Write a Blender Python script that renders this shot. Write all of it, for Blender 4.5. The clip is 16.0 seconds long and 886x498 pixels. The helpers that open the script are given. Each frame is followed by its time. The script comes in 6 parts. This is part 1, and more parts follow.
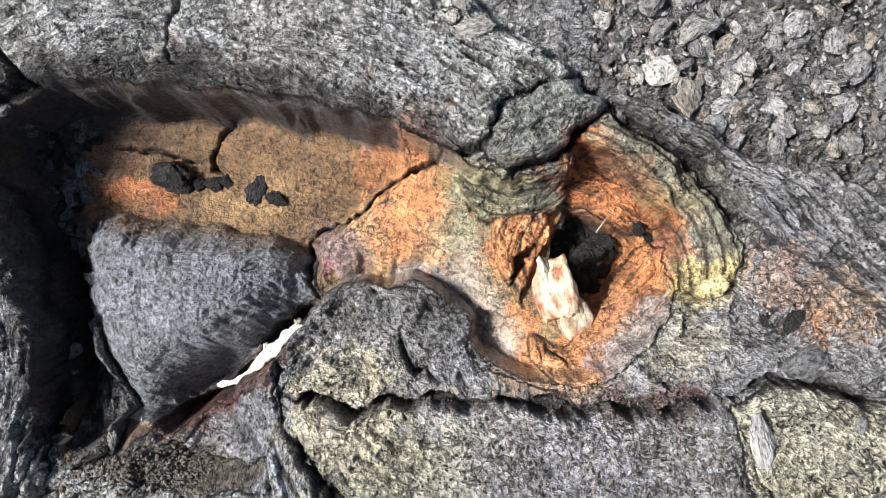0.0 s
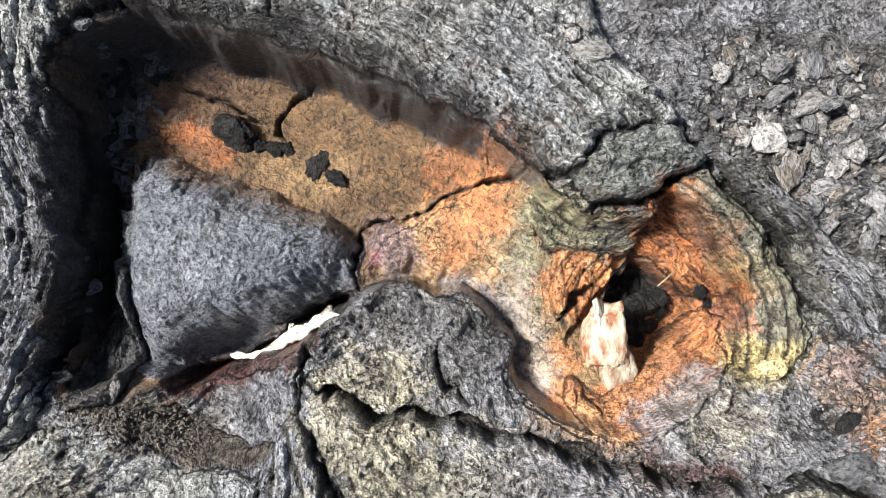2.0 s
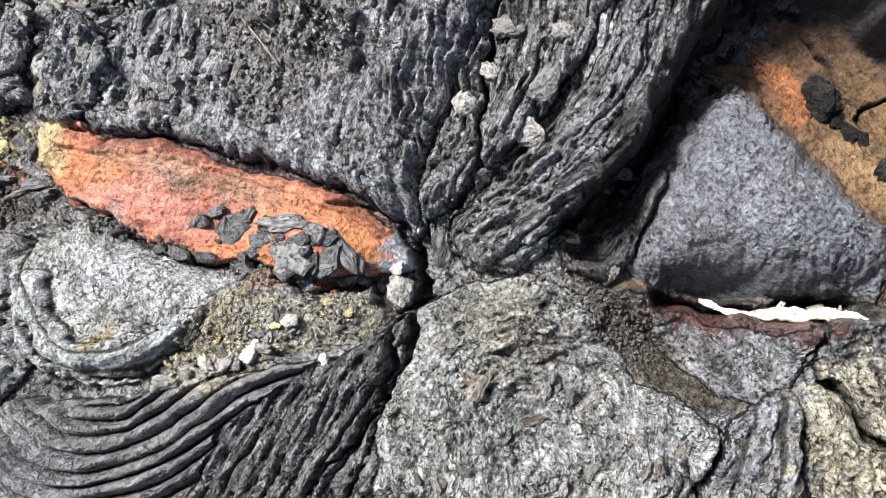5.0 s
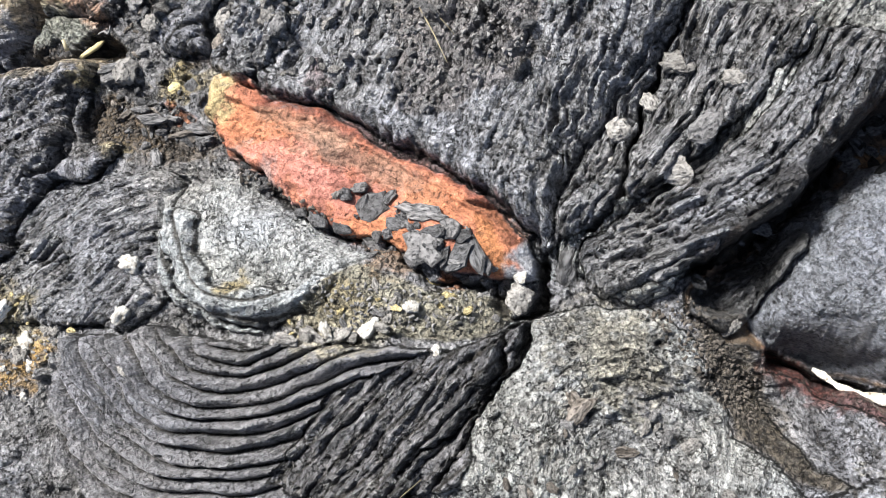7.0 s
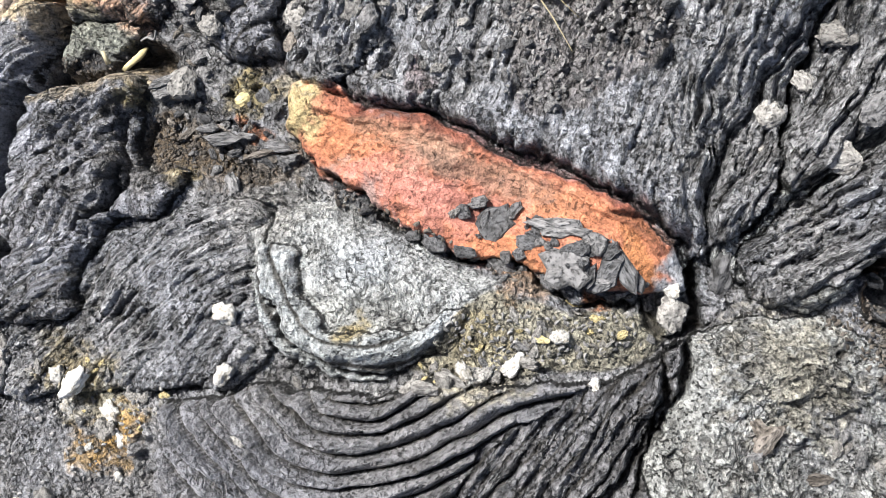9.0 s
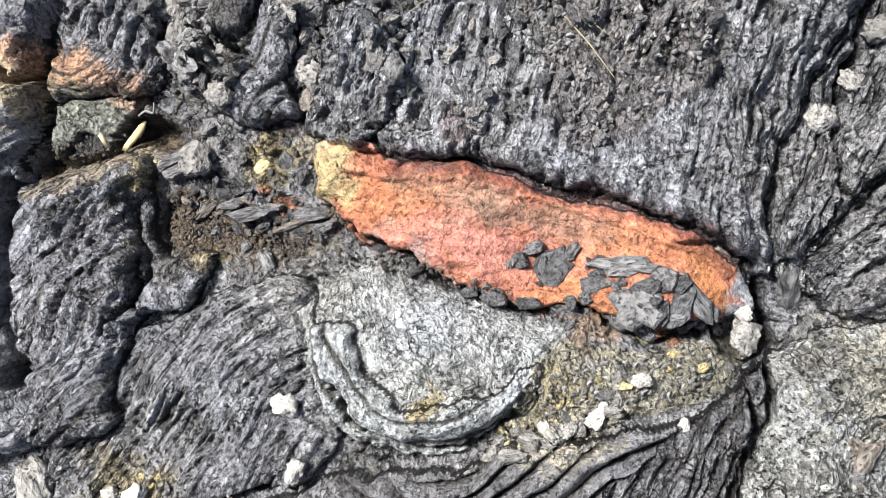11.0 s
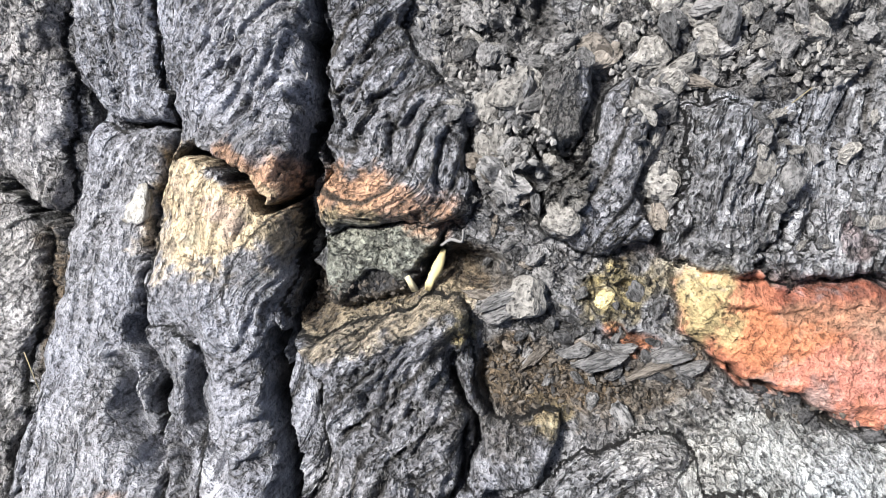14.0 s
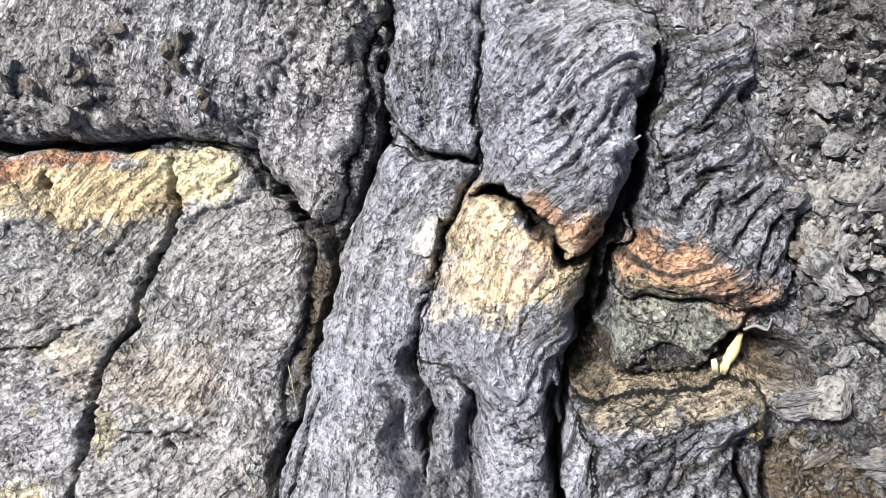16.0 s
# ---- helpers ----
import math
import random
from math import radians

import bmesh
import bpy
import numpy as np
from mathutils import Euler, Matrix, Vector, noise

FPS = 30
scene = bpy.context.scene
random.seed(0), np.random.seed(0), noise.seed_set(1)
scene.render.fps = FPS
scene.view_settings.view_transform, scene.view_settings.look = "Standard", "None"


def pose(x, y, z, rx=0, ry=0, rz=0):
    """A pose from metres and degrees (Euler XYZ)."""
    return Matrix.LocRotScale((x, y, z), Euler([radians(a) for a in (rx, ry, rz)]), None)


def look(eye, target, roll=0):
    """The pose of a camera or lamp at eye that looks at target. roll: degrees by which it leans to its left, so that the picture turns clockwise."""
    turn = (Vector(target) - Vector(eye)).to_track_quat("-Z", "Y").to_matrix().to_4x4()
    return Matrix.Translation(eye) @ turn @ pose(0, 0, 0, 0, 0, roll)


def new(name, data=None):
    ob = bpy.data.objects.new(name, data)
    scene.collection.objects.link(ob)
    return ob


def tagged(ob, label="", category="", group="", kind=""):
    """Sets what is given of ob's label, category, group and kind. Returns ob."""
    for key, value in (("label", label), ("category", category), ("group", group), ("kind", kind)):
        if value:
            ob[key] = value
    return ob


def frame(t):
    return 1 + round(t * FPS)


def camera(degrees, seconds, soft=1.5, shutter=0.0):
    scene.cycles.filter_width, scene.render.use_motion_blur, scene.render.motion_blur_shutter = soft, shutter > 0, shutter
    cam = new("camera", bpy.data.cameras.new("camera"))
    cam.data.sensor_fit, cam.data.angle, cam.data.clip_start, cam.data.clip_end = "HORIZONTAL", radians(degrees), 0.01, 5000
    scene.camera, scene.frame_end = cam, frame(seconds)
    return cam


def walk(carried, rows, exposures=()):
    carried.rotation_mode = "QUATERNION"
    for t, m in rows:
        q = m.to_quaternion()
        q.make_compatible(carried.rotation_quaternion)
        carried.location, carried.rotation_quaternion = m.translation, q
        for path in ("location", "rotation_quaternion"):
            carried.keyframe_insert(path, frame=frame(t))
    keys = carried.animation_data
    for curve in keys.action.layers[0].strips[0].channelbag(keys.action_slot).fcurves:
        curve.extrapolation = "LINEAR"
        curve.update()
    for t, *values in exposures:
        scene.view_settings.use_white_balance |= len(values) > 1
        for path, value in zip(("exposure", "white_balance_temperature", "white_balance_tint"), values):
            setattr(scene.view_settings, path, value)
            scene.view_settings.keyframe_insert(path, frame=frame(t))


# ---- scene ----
cam = camera(59.26, 16.0, soft=0.8)
# seconds, eye in metres, turn in degrees
PATH = [
    (0, 0.0023, 0.0167, 1.2277, -0.251, 0.024, -0.430),
    (0.5, -0.0240, 0.0007, 1.2009, -0.591, -0.565, 2.641),
    (1, -0.0596, 0.0001, 1.1821, -0.577, -0.980, 5.234),
    (1.5, -0.0893, 0.0126, 1.1716, -0.028, -1.333, 7.623),
    (2, -0.1174, 0.0080, 1.1674, 0.402, -1.204, 12.208),
    (2.5, -0.1486, -0.0386, 1.1702, 0.725, 0.162, 18.861),
    (3, -0.2026, -0.0921, 1.1709, 0.933, 1.870, 24.904),
    (3.5, -0.2881, -0.1473, 1.1542, 0.518, 3.120, 28.759),
    (4, -0.4196, -0.2532, 1.1568, 1.476, 6.264, 34.107),
    (4.5, -0.5057, -0.3225, 1.1639, 2.620, 8.869, 38.708),
    (4.7, -0.5299, -0.3421, 1.1700, 3.129, 9.539, 39.772),
    (6.8, -0.6152, -0.3852, 1.2333, 5.334, 14.493, 52.612),
    (7, -0.6350, -0.3938, 1.2333, 5.087, 14.935, 53.513),
    (7.5, -0.7060, -0.4618, 1.2218, 3.896, 14.802, 54.320),
    (8, -0.7900, -0.4919, 1.1946, 2.617, 13.929, 52.905),
    (8.5, -0.8699, -0.5220, 1.1638, 1.042, 12.759, 50.558),
    (9, -0.9203, -0.5477, 1.1480, -0.090, 11.964, 48.487),
    (9.2, -0.9281, -0.5470, 1.1438, -0.544, 11.972, 48.168),
    (11.3, -1.1650, -0.5873, 1.0829, -4.273, 7.727, 40.471),
    (11.5, -1.1902, -0.5930, 1.0564, -4.734, 8.110, 41.324),
    (12, -1.2560, -0.5699, 1.0286, -4.633, 9.756, 44.434),
    (12.5, -1.3281, -0.5575, 1.0193, -3.729, 10.482, 44.069),
    (13, -1.4569, -0.6257, 0.9673, -4.422, 7.780, 40.371),
    (13.5, -1.5929, -0.6947, 0.9470, -5.362, 5.198, 36.976),
    (14, -1.6575, -0.7539, 0.9346, -6.403, 4.626, 36.981),
    (14.5, -1.7158, -0.7324, 0.9230, -8.597, 6.184, 39.707),
    (15, -1.7787, -0.7652, 0.9229, -9.037, 7.491, 41.787),
    (15.5, -1.8806, -0.8661, 0.9358, -7.151, 7.818, 43.402),
    (16, -1.9477, -0.9037, 0.9359, -6.154, 7.892, 45.342),
]
walk(cam, [(t, pose(x, y, z, rx, ry, rz)) for t, x, y, z, rx, ry, rz in PATH])

# ---- light: soft daylight under a bright, thinly clouded sky ----
world = bpy.data.worlds.new("sky")
scene.world = world
world.use_nodes = True
wn, wl = world.node_tree.nodes, world.node_tree.links
sky = wn.new("ShaderNodeTexSky")
sky.sky_type, sky.sun_disc = "NISHITA", False
sky.sun_elevation, sky.sun_rotation = radians(52), radians(-88)
sky.air_density, sky.dust_density, sky.ozone_density = 1.0, 4.0, 1.0
wl.new(sky.outputs[0], wn["Background"].inputs[0])
wn["Background"].inputs[1].default_value = 0.050
sun = new("sun", bpy.data.lights.new("sun", "SUN"))
sun.data.energy, sun.data.angle, sun.data.color = 4.05, radians(11), (1.0, 0.982, 0.955)
sun.matrix_world = look((-0.615, 0.02, 0.788), (0, 0, 0))
scene.view_settings.exposure = 1.28


# ---- vector noise ----
def lattice(ix, iy, seed):
    h = (ix.astype(np.int64) * 374761393 + iy.astype(np.int64) * 668265263 + seed * 974634241) & 0xFFFFFFFF
    h = ((h ^ (h >> 13)) * 1274126177) & 0xFFFFFFFF
    h = ((h ^ (h >> 16)) * 2246822519) & 0xFFFFFFFF
    return ((h ^ (h >> 15)) & 0xFFFFFF) / float(0x1000000)


def smooth(t):
    t = np.clip(t, 0, 1)
    return t * t * (3 - 2 * t)


def grain(x, y, seed=0):
    """Gradient noise in about -1..1."""
    ix, iy = np.floor(x), np.floor(y)
    fx, fy = x - ix, y - iy
    ux, uy = fx * fx * fx * (fx * (fx * 6 - 15) + 10), fy * fy * fy * (fy * (fy * 6 - 15) + 10)
    out = 0
    for dx in (0, 1):
        for dy in (0, 1):
            a = lattice(ix + dx, iy + dy, seed) * 2 * math.pi
            g = np.cos(a) * (fx - dx) + np.sin(a) * (fy - dy)
            out = out + g * (ux if dx else 1 - ux) * (uy if dy else 1 - uy)
    return out * 1.5


def fbm(x, y, octaves=3, seed=0, gain=0.5):
    out, amp = 0, 1.0
    for o in range(octaves):
        out = out + amp * grain(x * 2 ** o + 17.3 * o, y * 2 ** o - 9.1 * o, seed + o)
        amp *= gain
    return out


def cells(x, y, seed=0):
    """Distance to the nearest and second nearest seed, the nearest one's random value, and the rise of its tilted face."""
    ix, iy = np.floor(x), np.floor(y)
    d1, d2, val, slope = np.full(x.shape, 9.0), np.full(x.shape, 9.0), np.zeros(x.shape), np.zeros(x.shape)
    for dx in (-1, 0, 1):
        for dy in (-1, 0, 1):
            cx, cy = ix + dx, iy + dy
            ox, oy = cx + lattice(cx, cy, seed) - x, cy + lattice(cx, cy, seed + 7) - y
            d = np.hypot(ox, oy)
            near = d < d1
            d2 = np.where(near, d1, np.minimum(d2, d))
            val = np.where(near, lattice(cx, cy, seed + 13), val)
            tilt = lattice(cx, cy, seed + 19) * 2 * math.pi
            slope = np.where(near, ox * np.cos(tilt) + oy * np.sin(tilt), slope)
            d1 = np.where(near, d, d1)
    return d1, d2, val, slope


def along(px_, py_, line):
    """Length run and signed distance of points to a polyline."""
    best, run, side, total = np.full(px_.shape, 1e9), np.zeros(px_.shape), np.ones(px_.shape), 0.0
    for (ax, ay), (bx, by) in zip(line[:-1], line[1:]):
        lx, ly = bx - ax, by - ay
        n = math.hypot(lx, ly) + 1e-9
        t = np.clip(((px_ - ax) * lx + (py_ - ay) * ly) / (n * n), 0, 1)
        d = np.hypot(px_ - ax - t * lx, py_ - ay - t * ly)
        near = d < best
        best = np.where(near, d, best)
        run = np.where(near, total + t * n, run)
        side = np.where(near, np.sign(lx * (py_ - ay) - ly * (px_ - ax)), side)
        total += n
    return run, best * side


def curve(line, steps=6):
    """A smooth line through the given places."""
    if len(line) < 3:
        return line
    p = [np.array(v) for v in ([line[0]] + list(line) + [line[-1]])]
    out = []
    for a, b, c, d in zip(p, p[1:], p[2:], p[3:]):
        for i in range(steps):
            t = i / steps
            out.append(tuple(0.5 * (2 * b + (c - a) * t + (2 * a - 5 * b + 4 * c - d) * t * t + (3 * b - a - 3 * c + d) * t ** 3)))
    return out + [tuple(line[-1])]


def inside(px_, py_, poly, swell=None):
    """Signed distance to a closed outline, positive inside. swell: a list that receives the evenly rounded distance."""
    best, odd, pull = np.full(px_.shape, 1e9), np.zeros(px_.shape, bool), np.full(px_.shape, 1e-9)
    for (ax, ay), (bx, by) in zip(poly, poly[1:] + poly[:1]):
        lx, ly = bx - ax, by - ay
        t = np.clip(((px_ - ax) * lx + (py_ - ay) * ly) / (lx * lx + ly * ly + 1e-12), 0, 1)
        d = np.hypot(px_ - ax - t * lx, py_ - ay - t * ly)
        best = np.minimum(best, d)
        if swell is not None:
            pull += math.hypot(lx, ly) / (np.maximum(d, .002) ** 3)
        if ay != by:
            odd ^= ((ay > py_) != (by > py_)) & (px_ < ax + (py_ - ay) * lx / (by - ay))
    if swell is not None:
        round_ = np.sqrt(2 / pull)
        w = np.clip((best - .008) / .02, 0, 1)
        swell.append(np.where(odd, best + (round_ - best) * w, 0))
    return np.where(odd, best, -best)


# ---- rock colours ----
# soil colour, which also paints the shade between rubble stones
SOILSHADE = (.12, .115, .11)
CRUST, DARK, PALE, DOME, DOMELT = (.225, .223, .228), (.10, .10, .10), (.29, .28, .265), (.165, .175, .195), (.25, .26, .30)
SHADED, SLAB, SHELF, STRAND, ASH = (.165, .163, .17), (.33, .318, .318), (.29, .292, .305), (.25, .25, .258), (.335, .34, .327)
BLUE, BLUEPALE, KNOB, LICHEN, GRIT = (.248, .250, .272), (.38, .40, .405), (.21, .22, .20), (.36, .335, .25), (.21, .195, .19)
# the near-black serves vent scoria and painted shade
UMBER, UMBERLT, EARTH, RUSTSOIL, SCORIASHADE, MAROON = (.06, .033, .02), (.10, .052, .028), (.10, .085, .065), (.115, .085, .055), (.022, .02, .02), (.13, .035, .025)
OCHRE, OCHREDK, ORANGE, APRICOT, RUST, BRICK = (.23, .145, .07), (.125, .072, .033), (.44, .18, .07), (.43, .26, .13), (.36, .13, .045), (.35, .15, .09)
KHAKI, OLIVE, YELLOW, STRAW, GOLD, MOSS = (.25, .235, .145), (.17, .162, .12), (.38, .30, .13), (.29, .235, .12), (.36, .22, .065), (.25, .255, .21)
RED, REDPINK, REDORANGE, RUSTPALE = (.35, .135, .080), (.39, .16, .12), (.37, .145, .068), (.25, .155, .105)
MAUVE, LILAC, LILACGREY, PINK, PEACHGREY = (.24, .17, .175), (.27, .265, .30), (.22, .215, .24), (.36, .15, .17), (.33, .265, .20)
CREAM, CREAMGOLD, PEACH, SAND, SANDGOLD, YELLOWPALE, CRUMB = (.40, .36, .26), (.44, .35, .23), (.42, .24, .145), (.36, .29, .19), (.52, .40, .225), (.54, .47, .29), (.27, .25, .19)

# ---- the field of lava crust: a fine grid laid along the walk ----
STEP, TURN = 0.0025, math.atan2(-1.15, -2.1)
ORIGIN = (-0.98, -0.52)
NU, NV = int(3.94 / STEP), int(1.78 / STEP)
uu, vv = np.meshgrid((np.arange(NU + 1) - NU / 2) * STEP, (np.arange(NV + 1) - NV / 2) * STEP, indexing="ij")
GX = ORIGIN[0] + uu * math.cos(TURN) - vv * math.sin(TURN)
GY = ORIGIN[1] + uu * math.sin(TURN) + vv * math.cos(TURN)
# places are bent a little, so that no outline is ruled
WX = GX + 0.010 * fbm(GX / .06, GY / .06, 2, 3) + 0.0020 * fbm(GX / .014, GY / .014, 2, 5)
WY = GY + 0.010 * fbm(GX / .06, GY / .06, 2, 11) + 0.0020 * fbm(GX / .014, GY / .014, 2, 13)


# swells and dips of the land: place, reach and height
SWELLS = [(-2.15, -1.2, .30, -.12), (-.84, -.2, .22, -.085), (-.47, -.48, .15, -.085), (.39, -.02, .13, -.085), (.19, 0, .10, -.05), (-.40, -.26, .09, -.15),
          (-.42, .2, .12, -.06), (-1.06, -.64, .08, -.05), (-1.14, -1.06, .25, .035), (-1.58, -.72, .30, .04), (-.95, -.76, .15, .03), (.07, .2, .10, .035),
          (-.80, -.50, .10, -.04), (-1.83, -1.07, .12, -.02)]


def lie(x, y):
    """The broad lie of the land."""
    sx, sy = np.clip(x, -2.3, .6), np.clip(y, -1.4, .4)
    z = np.clip(-.005 + .0552 * sx - .0013 * sy + .0441 * sx * sx - .1382 * sx * sy + .2066 * sy * sy, -.06, .17)
    for cx, cy, reach, high in SWELLS:
        z = z + high * np.exp(-((x - cx) ** 2 + (y - cy) ** 2) / reach ** 2)
    return z


Z = lie(GX, GY)
ROUGH = np.ones(GX.shape)
FLOW = np.stack([WX, WY], -1)
TINT = np.zeros(GX.shape + (3,)) + np.array(CRUST)
PIECE = np.zeros(GX.shape, np.int16)
PIECES = ["ground"]
FOLDED = ("ropes", "lobe_f", "folds", "swirl", "lobe_g", "lobe_e")
STREAK = np.full(GX.shape, .002)
ROPE = np.zeros(GX.shape)
RUBBLE = np.full(GX.shape, .007)
LEATHER, GAP = np.zeros(GX.shape), np.zeros(GX.shape)


def window(points, margin):
    p = np.array(points)
    c, s = math.cos(TURN), math.sin(TURN)
    u = (p[:, 0] - ORIGIN[0]) * c + (p[:, 1] - ORIGIN[1]) * s
    v = -(p[:, 0] - ORIGIN[0]) * s + (p[:, 1] - ORIGIN[1]) * c
    lo = lambda a, n: max(0, int((a.min() - margin) / STEP + n / 2))
    hi = lambda a, n: min(n + 1, int((a.max() + margin) / STEP + n / 2) + 2)
    return slice(lo(u, NU), max(hi(u, NU), lo(u, NU))), slice(lo(v, NV), max(hi(v, NV), lo(v, NV)))


def patches(mask, least=80):
    """The connected patches of a mask, those of a fair size."""
    left, out = set(zip(*(v.tolist() for v in np.nonzero(mask)))), []
    while left:
        todo, found = [left.pop()], []
        while todo:
            i, j = todo.pop()
            found.append((i, j))
            for q in ((i + 1, j), (i - 1, j), (i, j + 1), (i, j - 1)):
                if q in left:
                    left.remove(q)
                    todo.append(q)
        if len(found) >= least:
            f = np.array(found)
            out.append((f[:, 0], f[:, 1]))
    return out


def region(piece, poly, guide=None, h=0.0, r=.05, streak=.002, col=CRUST, smooth_=0.0, rope=None, rubble=0.0, leather=0.0):
    """A lobe, shelf or hollow: an outline, the line along which its crust has flowed, its height and how its edge rounds."""
    win = window(poly, .05)
    x, y = WX[win], WY[win]
    if not x.size:
        return
    swell = [] if h > 0 else None
    d = inside(x, y, curve(poly + poly[:1], 4)[:-1], swell)
    k = np.clip((swell[0] * 1.25 if swell else d) / r, 0, 1)
    cap = 1 - (1 - k) ** 2
    Z[win] += h * ((cap if r > .07 else np.sqrt(cap)) if h > 0 else smooth(k))
    w = smooth((d + .004) / .010)
    mix = lambda a, b: a + (b - a) * (w if np.ndim(a) == 2 else w[..., None])
    TINT[win] = mix(TINT[win], np.array(col))
    STREAK[win] = mix(STREAK[win], streak)
    RUBBLE[win] = mix(RUBBLE[win], rubble)
    ROUGH[win] = mix(ROUGH[win], 1 - smooth_)
    LEATHER[win] = mix(LEATHER[win], leather)
    ins = d > 0
    if guide:
        run, off = along(.65 * GX[win] + .35 * x, .65 * GY[win] + .35 * y, curve(guide))
        FLOW[win] = np.where(ins[..., None], np.stack([run + 7 * h, off], -1), FLOW[win])
        if rope:
            p = off / rope[0] + .30 * fbm(run / .16, off / .05, 2, 21) + .2
            wave = np.abs(np.sin(math.pi * p))
            fold = (wave + .01) ** .7
            amp = rope[1] * np.clip(.8 + .5 * grain(run / .15, off / .03, 33), .5, 1.3)
            ROPE[win] = mix(ROPE[win], fold * amp)
            # troughs between the folds, marked for the dark tint of painted shade
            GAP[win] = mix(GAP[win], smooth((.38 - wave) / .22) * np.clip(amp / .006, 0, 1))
            turn_no = np.floor(p).astype(int)
    if not rope:
        ROPE[win] = mix(ROPE[win], 0.0)
        GAP[win] = mix(GAP[win], 0.0)
    if piece not in PIECES:
        PIECES.append(piece)
    PIECE[win] = np.where(ins, PIECES.index(piece), PIECE[win])
    if rope and piece in FOLDED:
        # every fold of the skin is a part of its own
        for k_ in np.unique(turn_no[ins]):
            for patch in patches(ins & (turn_no == k_)):
                PIECES.append(piece + "/fold")
                PIECE[win][patch] = len(PIECES) - 1


def share(piece, part_name, poly):
    """Sets one stretch of a lobe apart as a part of its own."""
    win = window(poly, .05)
    d = inside(WX[win], WY[win], curve(poly + poly[:1], 4)[:-1])
    PIECES.append(piece + "/" + part_name)
    PIECE[win] = np.where((d > 0) & (PIECE[win] == PIECES.index(piece)), len(PIECES) - 1, PIECE[win])


def crack(line, width, depth):
    """A gaping joint in the crust, uneven in width."""
    win = window(line, .06)
    x, y = WX[win], WY[win]
    if not x.size:
        return
    jx, jy = x + .004 * fbm(x / .016, y / .016, 2, 41), y + .004 * fbm(x / .016, y / .016, 2, 43)
    run, off = along(jx, jy, curve(line, 4))
    total = sum(math.dist(a, b) for a, b in zip(line[:-1], line[1:]))
    ends = np.clip(np.minimum(run, total - run) / .03 + .25, 0, 1)
    half = width * .5 * (.75 + .7 * grain(run / .035, off * 0 + width * 977, 47)) * ends
    k = smooth((half + .003 - np.abs(off)) / .005)
    Z[win] -= depth * ends * k + .12 * depth * np.exp(-(off / (width * 1.6)) ** 2)
    # soil and painted shade inside the joint, as one near-black tint
    dirt_shade = (smooth((half + .002 - np.abs(off)) / .004) * .92)[..., None]
    TINT[win] = TINT[win] * (1 - dirt_shade) + np.array(EARTH) * .3 * dirt_shade


def furrow(line, width, depth):
    """A soft crease pressed into the skin, petering out at both ends."""
    win = window(line, width * 4)
    x, y = WX[win], WY[win]
    if not x.size:
        return
    run, off = along(x, y, curve(line, 4))
    total = sum(math.dist(a, b) for a, b in zip(line[:-1], line[1:]))
    ends = np.clip(np.minimum(run, total - run) / (.22 * total) + .15, 0, 1)
    off = off + .25 * width * fbm(run / .03, off * 0 + width * 631, 2, 49)
    Z[win] -= depth * ends * (np.exp(-(off / width) ** 2) + .35 * np.exp(-np.abs(off) / (width * 2.2)))


def pleats(first, last, count, width, depth):
    """A set of creases that lead over from one line to another."""
    a, b = np.array(curve(first, 4)), np.array(curve(last, 4))
    k = np.linspace(0, 1, 9)
    even = lambda p: np.stack([np.interp(k, np.linspace(0, 1, len(p)), p[:, i]) for i in (0, 1)], 1)
    a, b = even(a), even(b)
    for i in range(count):
        u = (i + .5 + .35 * math.sin(i * 12.9)) / count
        lo, hi = int(1.3 * (1 + math.sin(i * 7.1))), 9 - int(1.3 * (1 + math.sin(i * 5.3)))
        furrow([tuple(p) for p in (a + (b - a) * u)[lo:hi]], width * (.75 + .5 * abs(math.sin(i * 3.7))), depth * (.7 + .5 * abs(math.sin(i * 2.3))))


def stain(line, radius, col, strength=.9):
    """Weathering colour, in places painted shade: a patch with a ragged edge that breaks up into flecks."""
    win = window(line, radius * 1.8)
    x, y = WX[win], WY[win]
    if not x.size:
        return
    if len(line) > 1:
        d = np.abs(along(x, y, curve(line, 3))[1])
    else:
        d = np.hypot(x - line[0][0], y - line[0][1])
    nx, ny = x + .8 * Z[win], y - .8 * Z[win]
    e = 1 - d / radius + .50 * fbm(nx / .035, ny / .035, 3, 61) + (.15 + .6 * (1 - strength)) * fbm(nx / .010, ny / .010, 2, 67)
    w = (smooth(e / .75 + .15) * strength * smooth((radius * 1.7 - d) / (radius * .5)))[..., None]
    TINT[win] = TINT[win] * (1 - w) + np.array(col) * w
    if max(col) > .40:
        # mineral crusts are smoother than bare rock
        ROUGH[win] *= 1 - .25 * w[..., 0]


